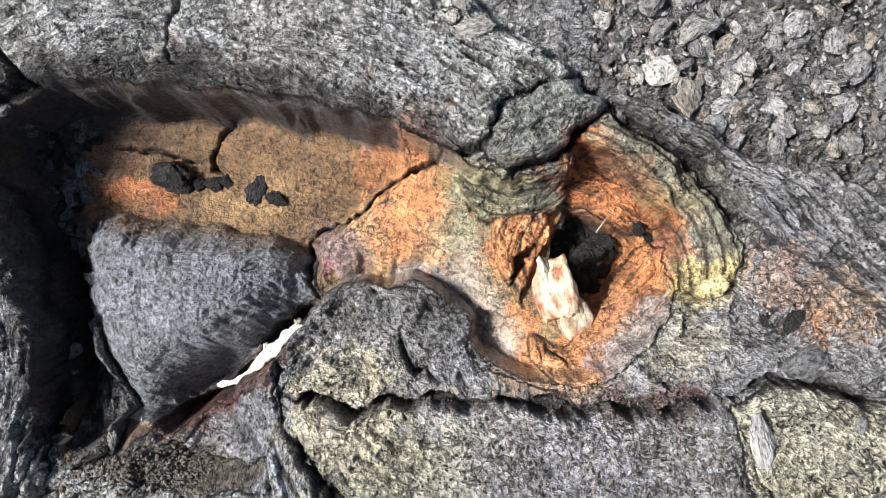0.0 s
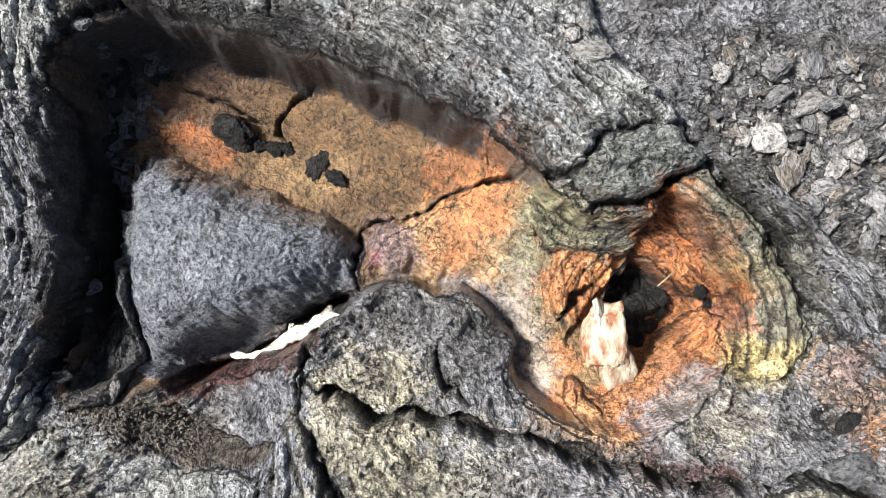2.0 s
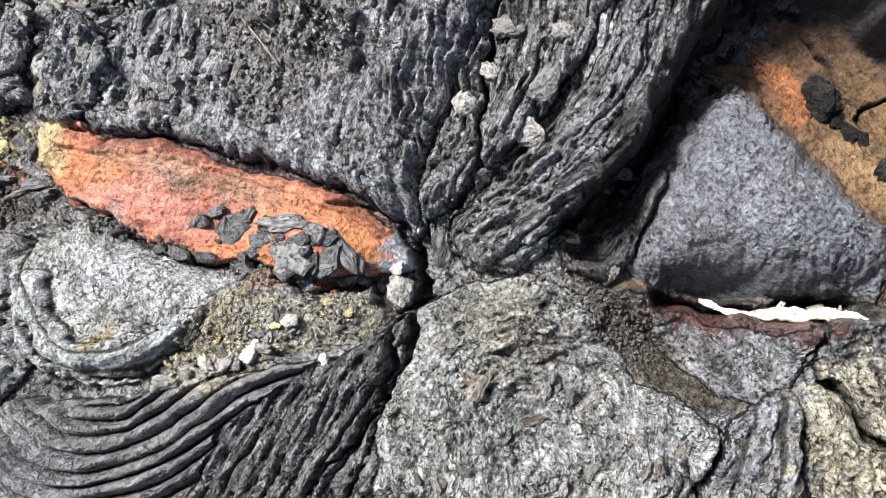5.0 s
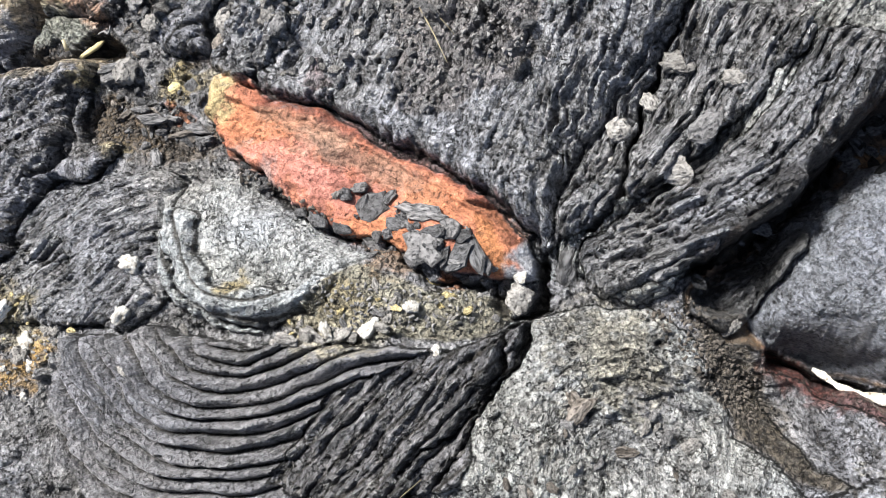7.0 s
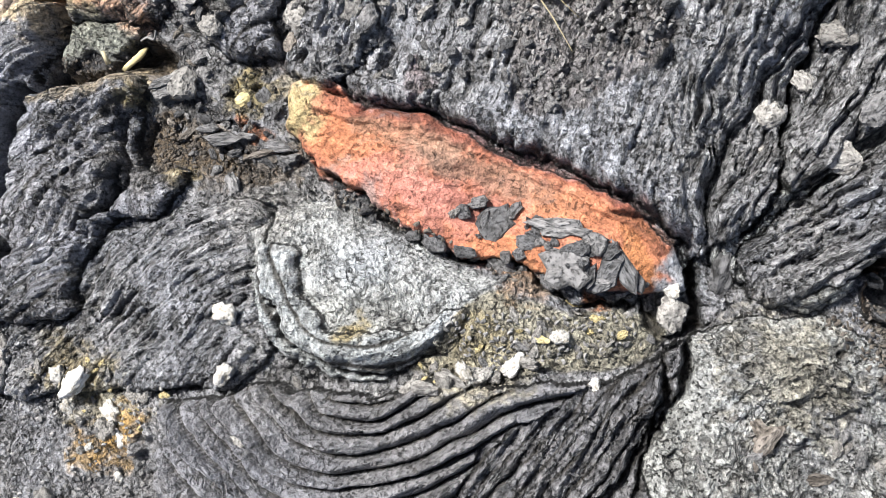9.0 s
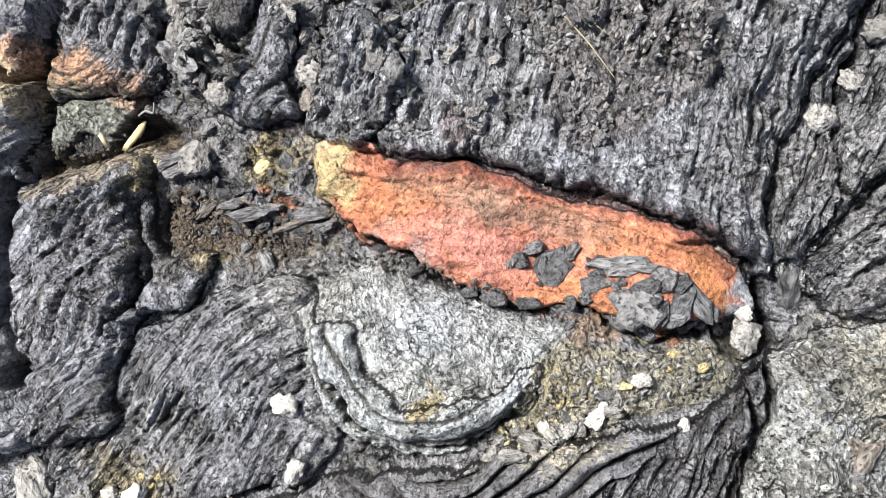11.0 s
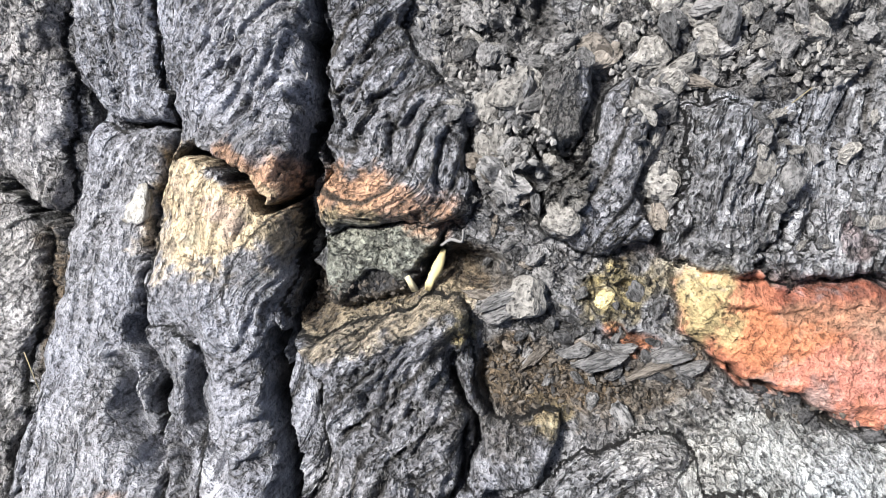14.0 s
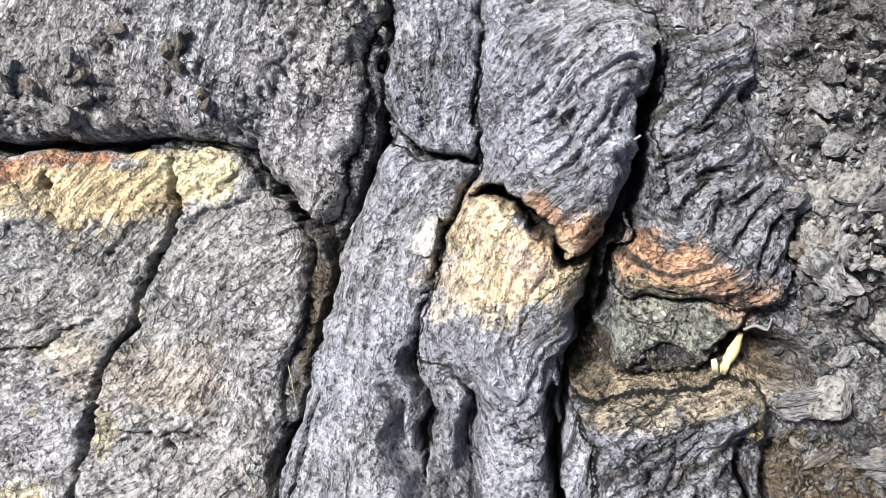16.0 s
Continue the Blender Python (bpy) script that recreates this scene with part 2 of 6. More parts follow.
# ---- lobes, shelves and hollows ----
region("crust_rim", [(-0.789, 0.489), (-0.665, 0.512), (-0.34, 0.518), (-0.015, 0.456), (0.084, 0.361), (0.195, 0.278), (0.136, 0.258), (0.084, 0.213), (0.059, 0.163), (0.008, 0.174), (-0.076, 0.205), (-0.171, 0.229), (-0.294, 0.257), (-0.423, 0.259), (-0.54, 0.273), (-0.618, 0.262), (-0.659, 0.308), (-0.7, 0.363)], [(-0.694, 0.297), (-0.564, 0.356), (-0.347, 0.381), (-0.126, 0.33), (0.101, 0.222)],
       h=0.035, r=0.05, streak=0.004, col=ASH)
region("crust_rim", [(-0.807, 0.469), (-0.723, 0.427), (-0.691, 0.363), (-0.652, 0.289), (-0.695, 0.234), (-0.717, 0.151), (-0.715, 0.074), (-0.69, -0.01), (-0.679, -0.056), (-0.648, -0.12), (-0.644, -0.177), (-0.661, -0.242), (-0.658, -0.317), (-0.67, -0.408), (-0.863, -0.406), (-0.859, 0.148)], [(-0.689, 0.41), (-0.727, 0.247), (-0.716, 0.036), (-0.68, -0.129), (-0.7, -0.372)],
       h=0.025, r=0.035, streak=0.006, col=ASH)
region("ground", [(-0.715, 0.151), (-0.695, 0.21), (-0.627, 0.261), (-0.508, 0.267), (-0.369, 0.263), (-0.253, 0.245), (-0.132, 0.215), (0.017, 0.17), (0.086, 0.123), (0.192, 0.133), (0.206, 0.164), (0.248, 0.173), (0.354, 0.089), (0.392, -0.0), (0.375, -0.074), (0.275, -0.176), (0.169, -0.201), (0.071, -0.174), (0.034, -0.098), (-0.039, -0.052), (-0.157, -0.055), (-0.215, -0.084), (-0.271, -0.139), (-0.355, -0.207), (-0.421, -0.251), (-0.476, -0.287), (-0.549, -0.281), (-0.587, -0.333), (-0.637, -0.318), (-0.65, -0.177), (-0.682, -0.02)], [(-0.663, 0.192), (-0.475, 0.223), (-0.214, 0.188), (-0.001, 0.115), (0.197, 0.11)],
       h=-0.085, r=0.018, streak=0.0012, col=OCHRE, smooth_=0.72)
region("ground", [(-0.723, 0.15), (-0.695, 0.22), (-0.626, 0.271), (-0.368, 0.272), (-0.132, 0.224), (-0.057, 0.191), (-0.087, 0.098), (-0.181, 0.023), (-0.22, -0.065), (-0.271, -0.139), (-0.355, -0.213), (-0.476, -0.292), (-0.586, -0.34), (-0.64, -0.327), (-0.658, -0.177), (-0.689, -0.02)], [(-0.663, 0.192), (-0.475, 0.223), (-0.214, 0.188), (-0.001, 0.115)],
       h=-0.06, r=0.038, streak=0.0012, col=OCHREDK, smooth_=0.72)
region("dome", [(-0.632, -0.021), (-0.625, 0.04), (-0.585, 0.075), (-0.487, 0.068), (-0.351, 0.046), (-0.262, 0.028), (-0.225, -0.016), (-0.222, -0.061), (-0.267, -0.089), (-0.307, -0.133), (-0.366, -0.192), (-0.411, -0.236), (-0.485, -0.282), (-0.54, -0.275), (-0.588, -0.2), (-0.622, -0.131), (-0.635, -0.076)], None,
       h=0.14, r=0.12, streak=0.0, col=DOME, smooth_=0.35, leather=1.0)
region("lobe_b", [(-0.619, -0.345), (-0.633, -0.303), (-0.628, -0.224), (-0.614, -0.162), (-0.604, -0.112), (-0.566, -0.174), (-0.555, -0.238), (-0.537, -0.269), (-0.561, -0.327)], [(-0.611, -0.121), (-0.611, -0.22), (-0.601, -0.336)],
       h=0.06, r=0.05, streak=0.003, col=DARK)
region("front", [(-0.271, -0.103), (-0.22, -0.065), (-0.137, -0.045), (-0.039, -0.06), (0.034, -0.107), (0.061, -0.181), (0.187, -0.219), (0.205, -0.232), (0.014, -0.223), (-0.075, -0.228), (-0.128, -0.241), (-0.185, -0.224), (-0.24, -0.233), (-0.262, -0.206)], [(-0.276, -0.103), (-0.074, -0.121), (0.06, -0.208)],
       h=-0.045, r=0.09, streak=0.002, col=CRUST)
region("front_mound", [(-0.24, -0.245), (-0.185, -0.233), (-0.131, -0.252), (-0.074, -0.237), (0.014, -0.232), (0.204, -0.241), (0.299, -0.244), (0.353, -0.241), (0.431, -0.229), (0.444, -0.295), (0.432, -0.445), (-0.247, -0.468), (-0.301, -0.386), (-0.278, -0.292)], None,
       h=0.03, r=0.04, streak=0.0008, rubble=0.005, col=SHELF)
region("mound_r", [(0.439, -0.225), (0.5, -0.199), (0.556, -0.205), (0.657, -0.223), (0.726, -0.299), (0.738, -0.442), (0.481, -0.443), (0.439, -0.332)], [(0.473, -0.443), (0.452, -0.295), (0.542, -0.243), (0.691, -0.298)],
       h=0.035, r=0.05, streak=0.002, col=LICHEN)
# rubble ground toned dark, painting the shade in gaps between its stones
region("ground", [(0.229, 0.431), (0.727, 0.429), (0.725, 0.041), (0.496, 0.137), (0.381, 0.196), (0.282, 0.239), (0.227, 0.28)], None,
       h=0.01, r=0.05, streak=0, col=SOILSHADE, rubble=0.022)
region("ridge", [(0.25, 0.239), (0.282, 0.242), (0.38, 0.204), (0.493, 0.144), (0.725, 0.041), (0.721, -0.161), (0.65, -0.093), (0.593, -0.026), (0.521, 0.009), (0.467, 0.059), (0.417, 0.11), (0.348, 0.167), (0.278, 0.212)], [(0.25, 0.243), (0.384, 0.165), (0.517, 0.084), (0.722, -0.094)],
       h=0.05, r=0.04, streak=0.006, col=CRUST)
region("slab", [(0.059, 0.18), (0.101, 0.222), (0.145, 0.258), (0.196, 0.266), (0.238, 0.244), (0.249, 0.219), (0.218, 0.19), (0.189, 0.164), (0.147, 0.14), (0.094, 0.131), (0.063, 0.156)], [(0.059, 0.149), (0.145, 0.199), (0.247, 0.232)],
       h=0.045, r=0.025, streak=0.002, col=KNOB)
region("folds", [(0.251, 0.215), (0.278, 0.208), (0.349, 0.16), (0.419, 0.102), (0.46, 0.043), (0.473, -0.017), (0.441, -0.063), (0.396, -0.064), (0.388, -0.0), (0.351, 0.073), (0.286, 0.132), (0.239, 0.169), (0.205, 0.169)], [(0.222, 0.195), (0.289, 0.163), (0.366, 0.097), (0.419, 0.018), (0.433, -0.064)],
       h=0.03, r=0.04, streak=0.002, rope=(0.022, 0.011), col=OLIVE)
region("ground", [(0.026, 0.13), (0.087, 0.109), (0.141, 0.118), (0.195, 0.141), (0.208, 0.117), (0.197, 0.081), (0.182, 0.064), (0.112, 0.058), (0.063, 0.062)], [(0.017, 0.132), (0.089, 0.093), (0.164, 0.098), (0.2, 0.133)],
       h=0.02, r=0.03, streak=0.003, rope=(0.016, 0.007), col=OLIVE)
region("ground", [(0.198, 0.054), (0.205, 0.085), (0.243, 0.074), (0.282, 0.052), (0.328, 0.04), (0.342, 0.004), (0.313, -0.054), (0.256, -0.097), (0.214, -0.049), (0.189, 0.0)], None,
       h=-0.08, r=0.014, streak=0, col=SCORIASHADE)
region("ground", [(0.197, 0.159), (0.239, 0.169), (0.294, 0.132), (0.366, 0.059), (0.347, 0.033), (0.303, 0.043), (0.242, 0.078), (0.203, 0.092)], [(0.19, 0.145), (0.28, 0.092), (0.377, 0.018)],
       h=0, r=0.03, streak=0.0035, col=RUST, smooth_=0.3)
region("ground", [(0.381, 0.009), (0.375, -0.074), (0.283, -0.175), (0.179, -0.201), (0.141, -0.153), (0.156, -0.134), (0.209, -0.149), (0.255, -0.105), (0.319, -0.03), (0.342, 0.019)], [(0.377, -0.009), (0.309, -0.104), (0.217, -0.177), (0.141, -0.163)],
       h=0.022, r=0.03, streak=0.003, col=ORANGE, smooth_=0.4)
region("lip", [(0.091, 0.067), (0.171, 0.068), (0.191, 0.03), (0.156, -0.019), (0.138, -0.076), (0.147, -0.105), (0.114, -0.047), (0.084, 0.002)], [(0.141, 0.068), (0.115, 0.001), (0.142, -0.105)],
       h=0.025, r=0.02, streak=0.002, rope=(0.021, 0.005), col=APRICOT)
# slot beneath the dome, its floor coloured with the black of shade
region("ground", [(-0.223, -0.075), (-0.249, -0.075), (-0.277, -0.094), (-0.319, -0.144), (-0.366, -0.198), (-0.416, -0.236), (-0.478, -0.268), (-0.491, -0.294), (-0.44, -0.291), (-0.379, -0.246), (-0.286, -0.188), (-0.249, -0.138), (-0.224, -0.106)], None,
       h=-0.13, r=0.02, streak=0, col=SCORIASHADE)
region("bundle_a", [(-1.192, -0.131), (-1.021, -0.034), (-0.962, -0.122), (-0.893, -0.226), (-0.822, -0.304), (-0.806, -0.397), (-0.823, -0.437), (-0.831, -0.462), (-0.89, -0.464), (-0.979, -0.503), (-1.157, -0.376)], [(-1.044, -0.047), (-0.941, -0.251), (-0.818, -0.455)],
       h=0.03, r=0.05, streak=0.008, col=STRAND)
region("bundle_b", [(-1.001, -0.023), (-0.842, 0.063), (-0.818, -0.047), (-0.799, -0.171), (-0.801, -0.303), (-0.836, -0.291), (-0.894, -0.216), (-0.958, -0.12)], [(-0.918, 0.02), (-0.853, -0.201), (-0.791, -0.41)],
       h=0.03, r=0.04, streak=0.007, col=STRAND)
region("bundle_c", [(-0.835, 0.067), (-0.716, 0.128), (-0.683, 0.037), (-0.666, -0.073), (-0.649, -0.123), (-0.653, -0.213), (-0.663, -0.309), (-0.71, -0.436), (-0.766, -0.437), (-0.795, -0.401), (-0.789, -0.287), (-0.783, -0.183), (-0.787, -0.069)], [(-0.763, 0.093), (-0.714, -0.078), (-0.752, -0.277), (-0.771, -0.429)],
       h=0.03, r=0.05, streak=0.006, col=STRAND)
region("mound", [(-0.743, -0.546), (-0.723, -0.485), (-0.681, -0.425), (-0.608, -0.37), (-0.507, -0.376), (-0.416, -0.404), (-0.329, -0.375), (-0.272, -0.388), (-0.257, -0.457), (-0.206, -0.601), (-0.615, -0.816), (-0.673, -0.693), (-0.71, -0.602)], [(-0.571, -0.792), (-0.664, -0.594), (-0.574, -0.449), (-0.352, -0.429), (-0.223, -0.553)],
       h=0.06, r=0.12, streak=0.002, col=ASH, rubble=0.009)
region("ground", [(-0.61, -0.351), (-0.518, -0.312), (-0.455, -0.291), (-0.311, -0.219), (-0.271, -0.194), (-0.265, -0.258), (-0.289, -0.35), (-0.373, -0.387), (-0.421, -0.397), (-0.513, -0.369)], None,
       h=-0.03, r=0.05, streak=0.001, col=EARTH)
region("chin", [(-0.468, -0.303), (-0.402, -0.268), (-0.311, -0.219), (-0.276, -0.168), (-0.262, -0.237), (-0.271, -0.304), (-0.327, -0.346), (-0.424, -0.339)], [(-0.455, -0.323), (-0.365, -0.292), (-0.276, -0.187)],
       h=0.025, r=0.04, streak=0.0025, col=CRUST)
region("lobe_c", [(-0.289, -0.35), (-0.269, -0.27), (-0.215, -0.297), (-0.187, -0.348), (-0.106, -0.409), (-0.007, -0.483), (-0.198, -0.597), (-0.248, -0.499)], [(-0.279, -0.31), (-0.235, -0.424), (-0.183, -0.588)],
       h=0.03, r=0.05, streak=0.003, rope=(0.036, 0.01), col=SHELF)
region("ground", [(-1.40, -0.69), (-1.27, -0.585), (-1.15, -0.525), (-0.98, -0.45), (-0.88, -0.435), (-0.865, -0.50), (-0.95, -0.515), (-1.12, -0.585), (-1.235, -0.648), (-1.37, -0.735)], None,
       h=0.016, r=0.035, streak=0.002, col=SHELF)
region("shelf", [(-1.527, -0.552), (-1.066, -0.03), (-0.969, -0.171), (-0.914, -0.337), (-0.83, -0.464), (-0.888, -0.464), (-0.967, -0.48), (-1.052, -0.52), (-1.135, -0.555), (-1.251, -0.615), (-1.346, -0.689), (-1.468, -0.672)], [(-1.066, -0.03), (-0.965, -0.253), (-0.83, -0.464)],
       h=0.035, r=0.04, streak=0.004, col=SHELF)
region("tube", [(-1.373, -0.789), (-1.421, -0.742), (-1.384, -0.688), (-1.327, -0.675), (-1.248, -0.618), (-1.155, -0.579), (-1.055, -0.531), (-0.959, -0.487), (-0.888, -0.48), (-0.808, -0.481), (-0.793, -0.508), (-0.833, -0.553), (-0.882, -0.599), (-0.953, -0.639), (-1.017, -0.691), (-1.092, -0.733), (-1.185, -0.76), (-1.286, -0.797)], [(-1.399, -0.764), (-1.189, -0.666), (-1.0, -0.57), (-0.798, -0.499)],
       h=0.045, r=0.05, streak=0.0012, col=RED, smooth_=0.68)
region("fan", [(-1.529, -1.28), (-1.425, -1.07), (-1.329, -0.892), (-1.21, -0.944), (-1.141, -0.978), (-1.113, -1.034), (-1.135, -1.096), (-1.276, -1.27), (-1.35, -1.354)], [(-1.290, -0.942), (-1.299, -1.027), (-1.265, -1.126), (-1.237, -1.204), (-1.187, -1.331)],
       h=0.02, r=0.05, streak=0.0045, col=STRAND)
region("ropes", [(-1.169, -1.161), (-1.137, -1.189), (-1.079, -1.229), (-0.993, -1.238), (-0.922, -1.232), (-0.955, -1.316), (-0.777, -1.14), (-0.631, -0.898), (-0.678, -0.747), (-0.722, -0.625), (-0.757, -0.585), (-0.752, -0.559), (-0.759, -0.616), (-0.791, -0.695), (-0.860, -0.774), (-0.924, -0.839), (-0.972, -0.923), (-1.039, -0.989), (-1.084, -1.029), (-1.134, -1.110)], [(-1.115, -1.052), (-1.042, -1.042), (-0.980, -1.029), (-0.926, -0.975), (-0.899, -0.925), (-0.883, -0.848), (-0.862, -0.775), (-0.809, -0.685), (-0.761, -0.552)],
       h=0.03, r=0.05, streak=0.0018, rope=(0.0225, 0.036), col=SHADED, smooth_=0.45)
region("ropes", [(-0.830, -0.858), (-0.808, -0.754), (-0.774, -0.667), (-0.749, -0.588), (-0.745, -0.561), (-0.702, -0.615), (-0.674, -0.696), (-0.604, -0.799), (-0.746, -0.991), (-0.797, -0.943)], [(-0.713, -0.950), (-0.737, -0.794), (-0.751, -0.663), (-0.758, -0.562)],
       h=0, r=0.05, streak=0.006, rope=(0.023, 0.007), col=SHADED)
region("swirl", [(-1.298, -0.925), (-1.266, -0.823), (-1.177, -0.774), (-1.083, -0.746), (-0.992, -0.705), (-0.969, -0.760), (-0.975, -0.824), (-0.990, -0.902), (-1.038, -0.955), (-1.100, -0.989), (-1.160, -0.980), (-1.221, -0.965), (-1.265, -0.938)], None,
       h=0.045, r=0.09, streak=0.0008, col=ASH, smooth_=0.3, rubble=0.004)
region("swirl", [(-1.258, -0.918), (-1.217, -0.960), (-1.163, -0.984), (-1.105, -0.994), (-1.038, -0.964), (-0.985, -0.903), (-0.968, -0.819), (-0.968, -0.761), (-0.997, -0.773), (-1.018, -0.826), (-1.046, -0.877), (-1.083, -0.907), (-1.131, -0.918), (-1.172, -0.907), (-1.217, -0.885)], [(-1.262, -0.909), (-1.205, -0.952), (-1.132, -0.965), (-1.052, -0.939), (-1.000, -0.879), (-0.979, -0.796), (-0.971, -0.738)],
       h=0.012, r=0.03, streak=0.0015, rope=(0.030, 0.016), col=BLUEPALE, smooth_=0.35)
region("ground", [(-0.971, -0.88), (-0.984, -0.797), (-0.977, -0.71), (-0.91, -0.668), (-0.819, -0.575), (-0.773, -0.575), (-0.766, -0.626), (-0.846, -0.735), (-0.923, -0.839)], None,
       h=0.015, r=0.05, streak=0, col=CRUMB, rubble=0.014)
region("fibre", [(-1.537, -0.588), (-1.479, -0.544), (-1.378, -0.585), (-1.364, -0.66), (-1.37, -0.697), (-1.416, -0.723), (-1.458, -0.733), (-1.476, -0.65)], [(-1.494, -0.549), (-1.46, -0.635), (-1.422, -0.739)],
       h=0.02, r=0.03, streak=0.006, col=SHELF)
region("ground", [(-1.75, -0.723), (-1.709, -0.627), (-1.657, -0.486), (-1.498, -0.328), (-1.386, -0.412), (-1.432, -0.491), (-1.489, -0.534), (-1.537, -0.588), (-1.483, -0.686), (-1.463, -0.728), (-1.545, -0.665), (-1.584, -0.712), (-1.591, -0.759), (-1.66, -0.794)], None,
       h=0.01, r=0.05, streak=0, col=SOILSHADE, rubble=0.02)
region("ground", [(-1.357, -0.395), (-1.323, -0.226), (-1.263, -0.132), (-1.083, -0.272), (-1.082, -0.385), (-1.114, -0.474), (-1.166, -0.516), (-1.232, -0.463)], None,
       h=0.005, r=0.05, streak=0.002, col=GRIT, rubble=0.012)
region("lobe_d", [(-1.641, -0.717), (-1.682, -0.661), (-1.683, -0.623), (-1.664, -0.607), (-1.636, -0.624), (-1.615, -0.662), (-1.604, -0.703)], [(-1.673, -0.615), (-1.627, -0.714)],
       h=0.035, r=0.03, streak=0.002, col=BLUE)
region("lobe_e", [(-1.578, -0.79), (-1.598, -0.748), (-1.59, -0.691), (-1.613, -0.637), (-1.601, -0.587), (-1.563, -0.62), (-1.518, -0.688), (-1.47, -0.722), (-1.501, -0.773), (-1.543, -0.792)], [(-1.596, -0.591), (-1.558, -0.68), (-1.551, -0.783)],
       h=0.035, r=0.04, streak=0.002, rope=(0.032, 0.008), col=BLUE)
region("lobe_f", [(-1.973, -0.706), (-1.889, -0.64), (-1.845, -0.714), (-1.791, -0.718), (-1.737, -0.723), (-1.688, -0.79), (-1.648, -0.816), (-1.659, -0.844), (-1.725, -0.899), (-1.783, -0.944), (-1.822, -0.914), (-1.872, -0.834)], [(-1.838, -0.883), (-1.782, -0.854), (-1.794, -0.754), (-1.757, -0.699)],
       h=0.045, r=0.05, streak=0.003, rope=(0.028, 0.006), col=BLUE)
region("plate_f", [(-1.781, -0.946), (-1.724, -0.901), (-1.679, -0.861), (-1.667, -0.895), (-1.67, -0.924), (-1.656, -0.93), (-1.698, -0.952), (-1.717, -0.974), (-1.726, -1.01), (-1.756, -0.985)], None,
       h=0.02, r=0.012, streak=0.001, col=MOSS)
region("ground", [(-1.787, -1.001), (-1.752, -0.991), (-1.724, -1.007), (-1.661, -0.934), (-1.662, -0.882), (-1.618, -0.852), (-1.56, -0.86), (-1.602, -0.901), (-1.629, -0.92), (-1.69, -1.011), (-1.731, -1.069), (-1.763, -1.053)], None,
       h=-0.05, r=0.02, streak=0, col=RUSTSOIL)
region("lobe_g", [(-1.74, -1.08), (-1.688, -1.014), (-1.627, -0.923), (-1.598, -0.906), (-1.569, -0.939), (-1.557, -0.992), (-1.501, -1.017), (-1.467, -1.076), (-1.455, -1.058), (-1.432, -1.123), (-1.402, -1.166), (-1.361, -1.209), (-1.423, -1.276), (-1.483, -1.244), (-1.575, -1.217), (-1.640, -1.118)], [(-1.603, -0.92), (-1.63, -1.036), (-1.637, -1.135), (-1.592, -1.216)],
       h=0.05, r=0.05, streak=0.003, rope=(0.032, 0.005), col=BLUE)
region("lobe_h", [(-1.561, -0.988), (-1.577, -0.939), (-1.534, -0.969), (-1.491, -0.999), (-1.45, -0.959), (-1.429, -0.952), (-1.407, -1.029), (-1.467, -1.076), (-1.494, -1.02)], [(-1.57, -0.957), (-1.506, -1.012), (-1.432, -1.048)],
       h=0.03, r=0.03, streak=0.003, col=BLUE)
region("ground", [(-1.556, -0.943), (-1.513, -0.904), (-1.442, -0.888), (-1.355, -0.84), (-1.315, -0.839), (-1.36, -0.904), (-1.422, -0.931), (-1.5, -0.989)], None,
       h=-0.012, r=0.03, streak=0, col=RUSTSOIL)
region("ground", [(-2.245, -0.879), (-2.15, -0.819), (-1.986, -0.7), (-1.879, -0.84), (-1.819, -0.965), (-1.759, -1.068), (-1.607, -1.233), (-1.430, -1.281), (-1.574, -1.487), (-1.707, -1.336), (-1.831, -1.465), (-1.994, -1.273), (-2.101, -1.078), (-2.122, -1.013), (-2.184, -0.992)], None,
       h=0.035, r=0.03, streak=0.002, col=BLUE, smooth_=0.2)
region("toe_b", [(-2.15, -0.819), (-1.986, -0.7), (-1.879, -0.84), (-1.842, -0.922), (-1.819, -0.965), (-1.792, -1.005), (-1.759, -1.068), (-1.645, -1.121), (-1.579, -1.221), (-1.488, -1.252), (-1.430, -1.281), (-1.574, -1.487), (-1.68, -1.309), (-1.739, -1.245), (-1.817, -1.175), (-1.888, -1.171), (-1.937, -1.134), (-1.994, -1.023), (-2.023, -0.959)], [(-1.94, -0.774), (-1.952, -0.901), (-1.965, -0.998), (-1.864, -1.147), (-1.764, -1.13), (-1.759, -1.068)],
       h=0.048, r=0.08, streak=0.003, col=BLUE, smooth_=0.45)
region("toe_b", [(-1.891, -1.174), (-1.84, -1.159), (-1.775, -1.196), (-1.734, -1.24), (-1.664, -1.293), (-1.707, -1.336), (-1.772, -1.277), (-1.841, -1.221)], [(-1.882, -1.165), (-1.791, -1.211), (-1.685, -1.314)],
       h=0.02, r=0.03, streak=0.002, col=BLUE, smooth_=0.2)
region("toe_a", [(-2.116, -1.035), (-2.06, -1.003), (-2.021, -0.973), (-1.991, -1.02), (-1.953, -1.101), (-1.894, -1.177), (-1.844, -1.224), (-1.772, -1.277), (-1.707, -1.336), (-1.831, -1.465), (-1.906, -1.393), (-1.994, -1.273), (-2.064, -1.184), (-2.101, -1.078)], [(-2.062, -1.0), (-2.014, -1.134), (-1.905, -1.227), (-1.736, -1.325)],
       h=0.034, r=0.06, streak=0.0025, col=BLUE, smooth_=0.45)
region("toe_top", [(-2.245, -0.879), (-2.154, -0.822), (-2.072, -0.912), (-2.025, -0.965), (-2.067, -0.995), (-2.122, -1.013), (-2.184, -0.992)], [(-2.203, -0.852), (-2.08, -0.996)],
       h=0.028, r=0.05, streak=0.003, col=BLUE, smooth_=0.3)
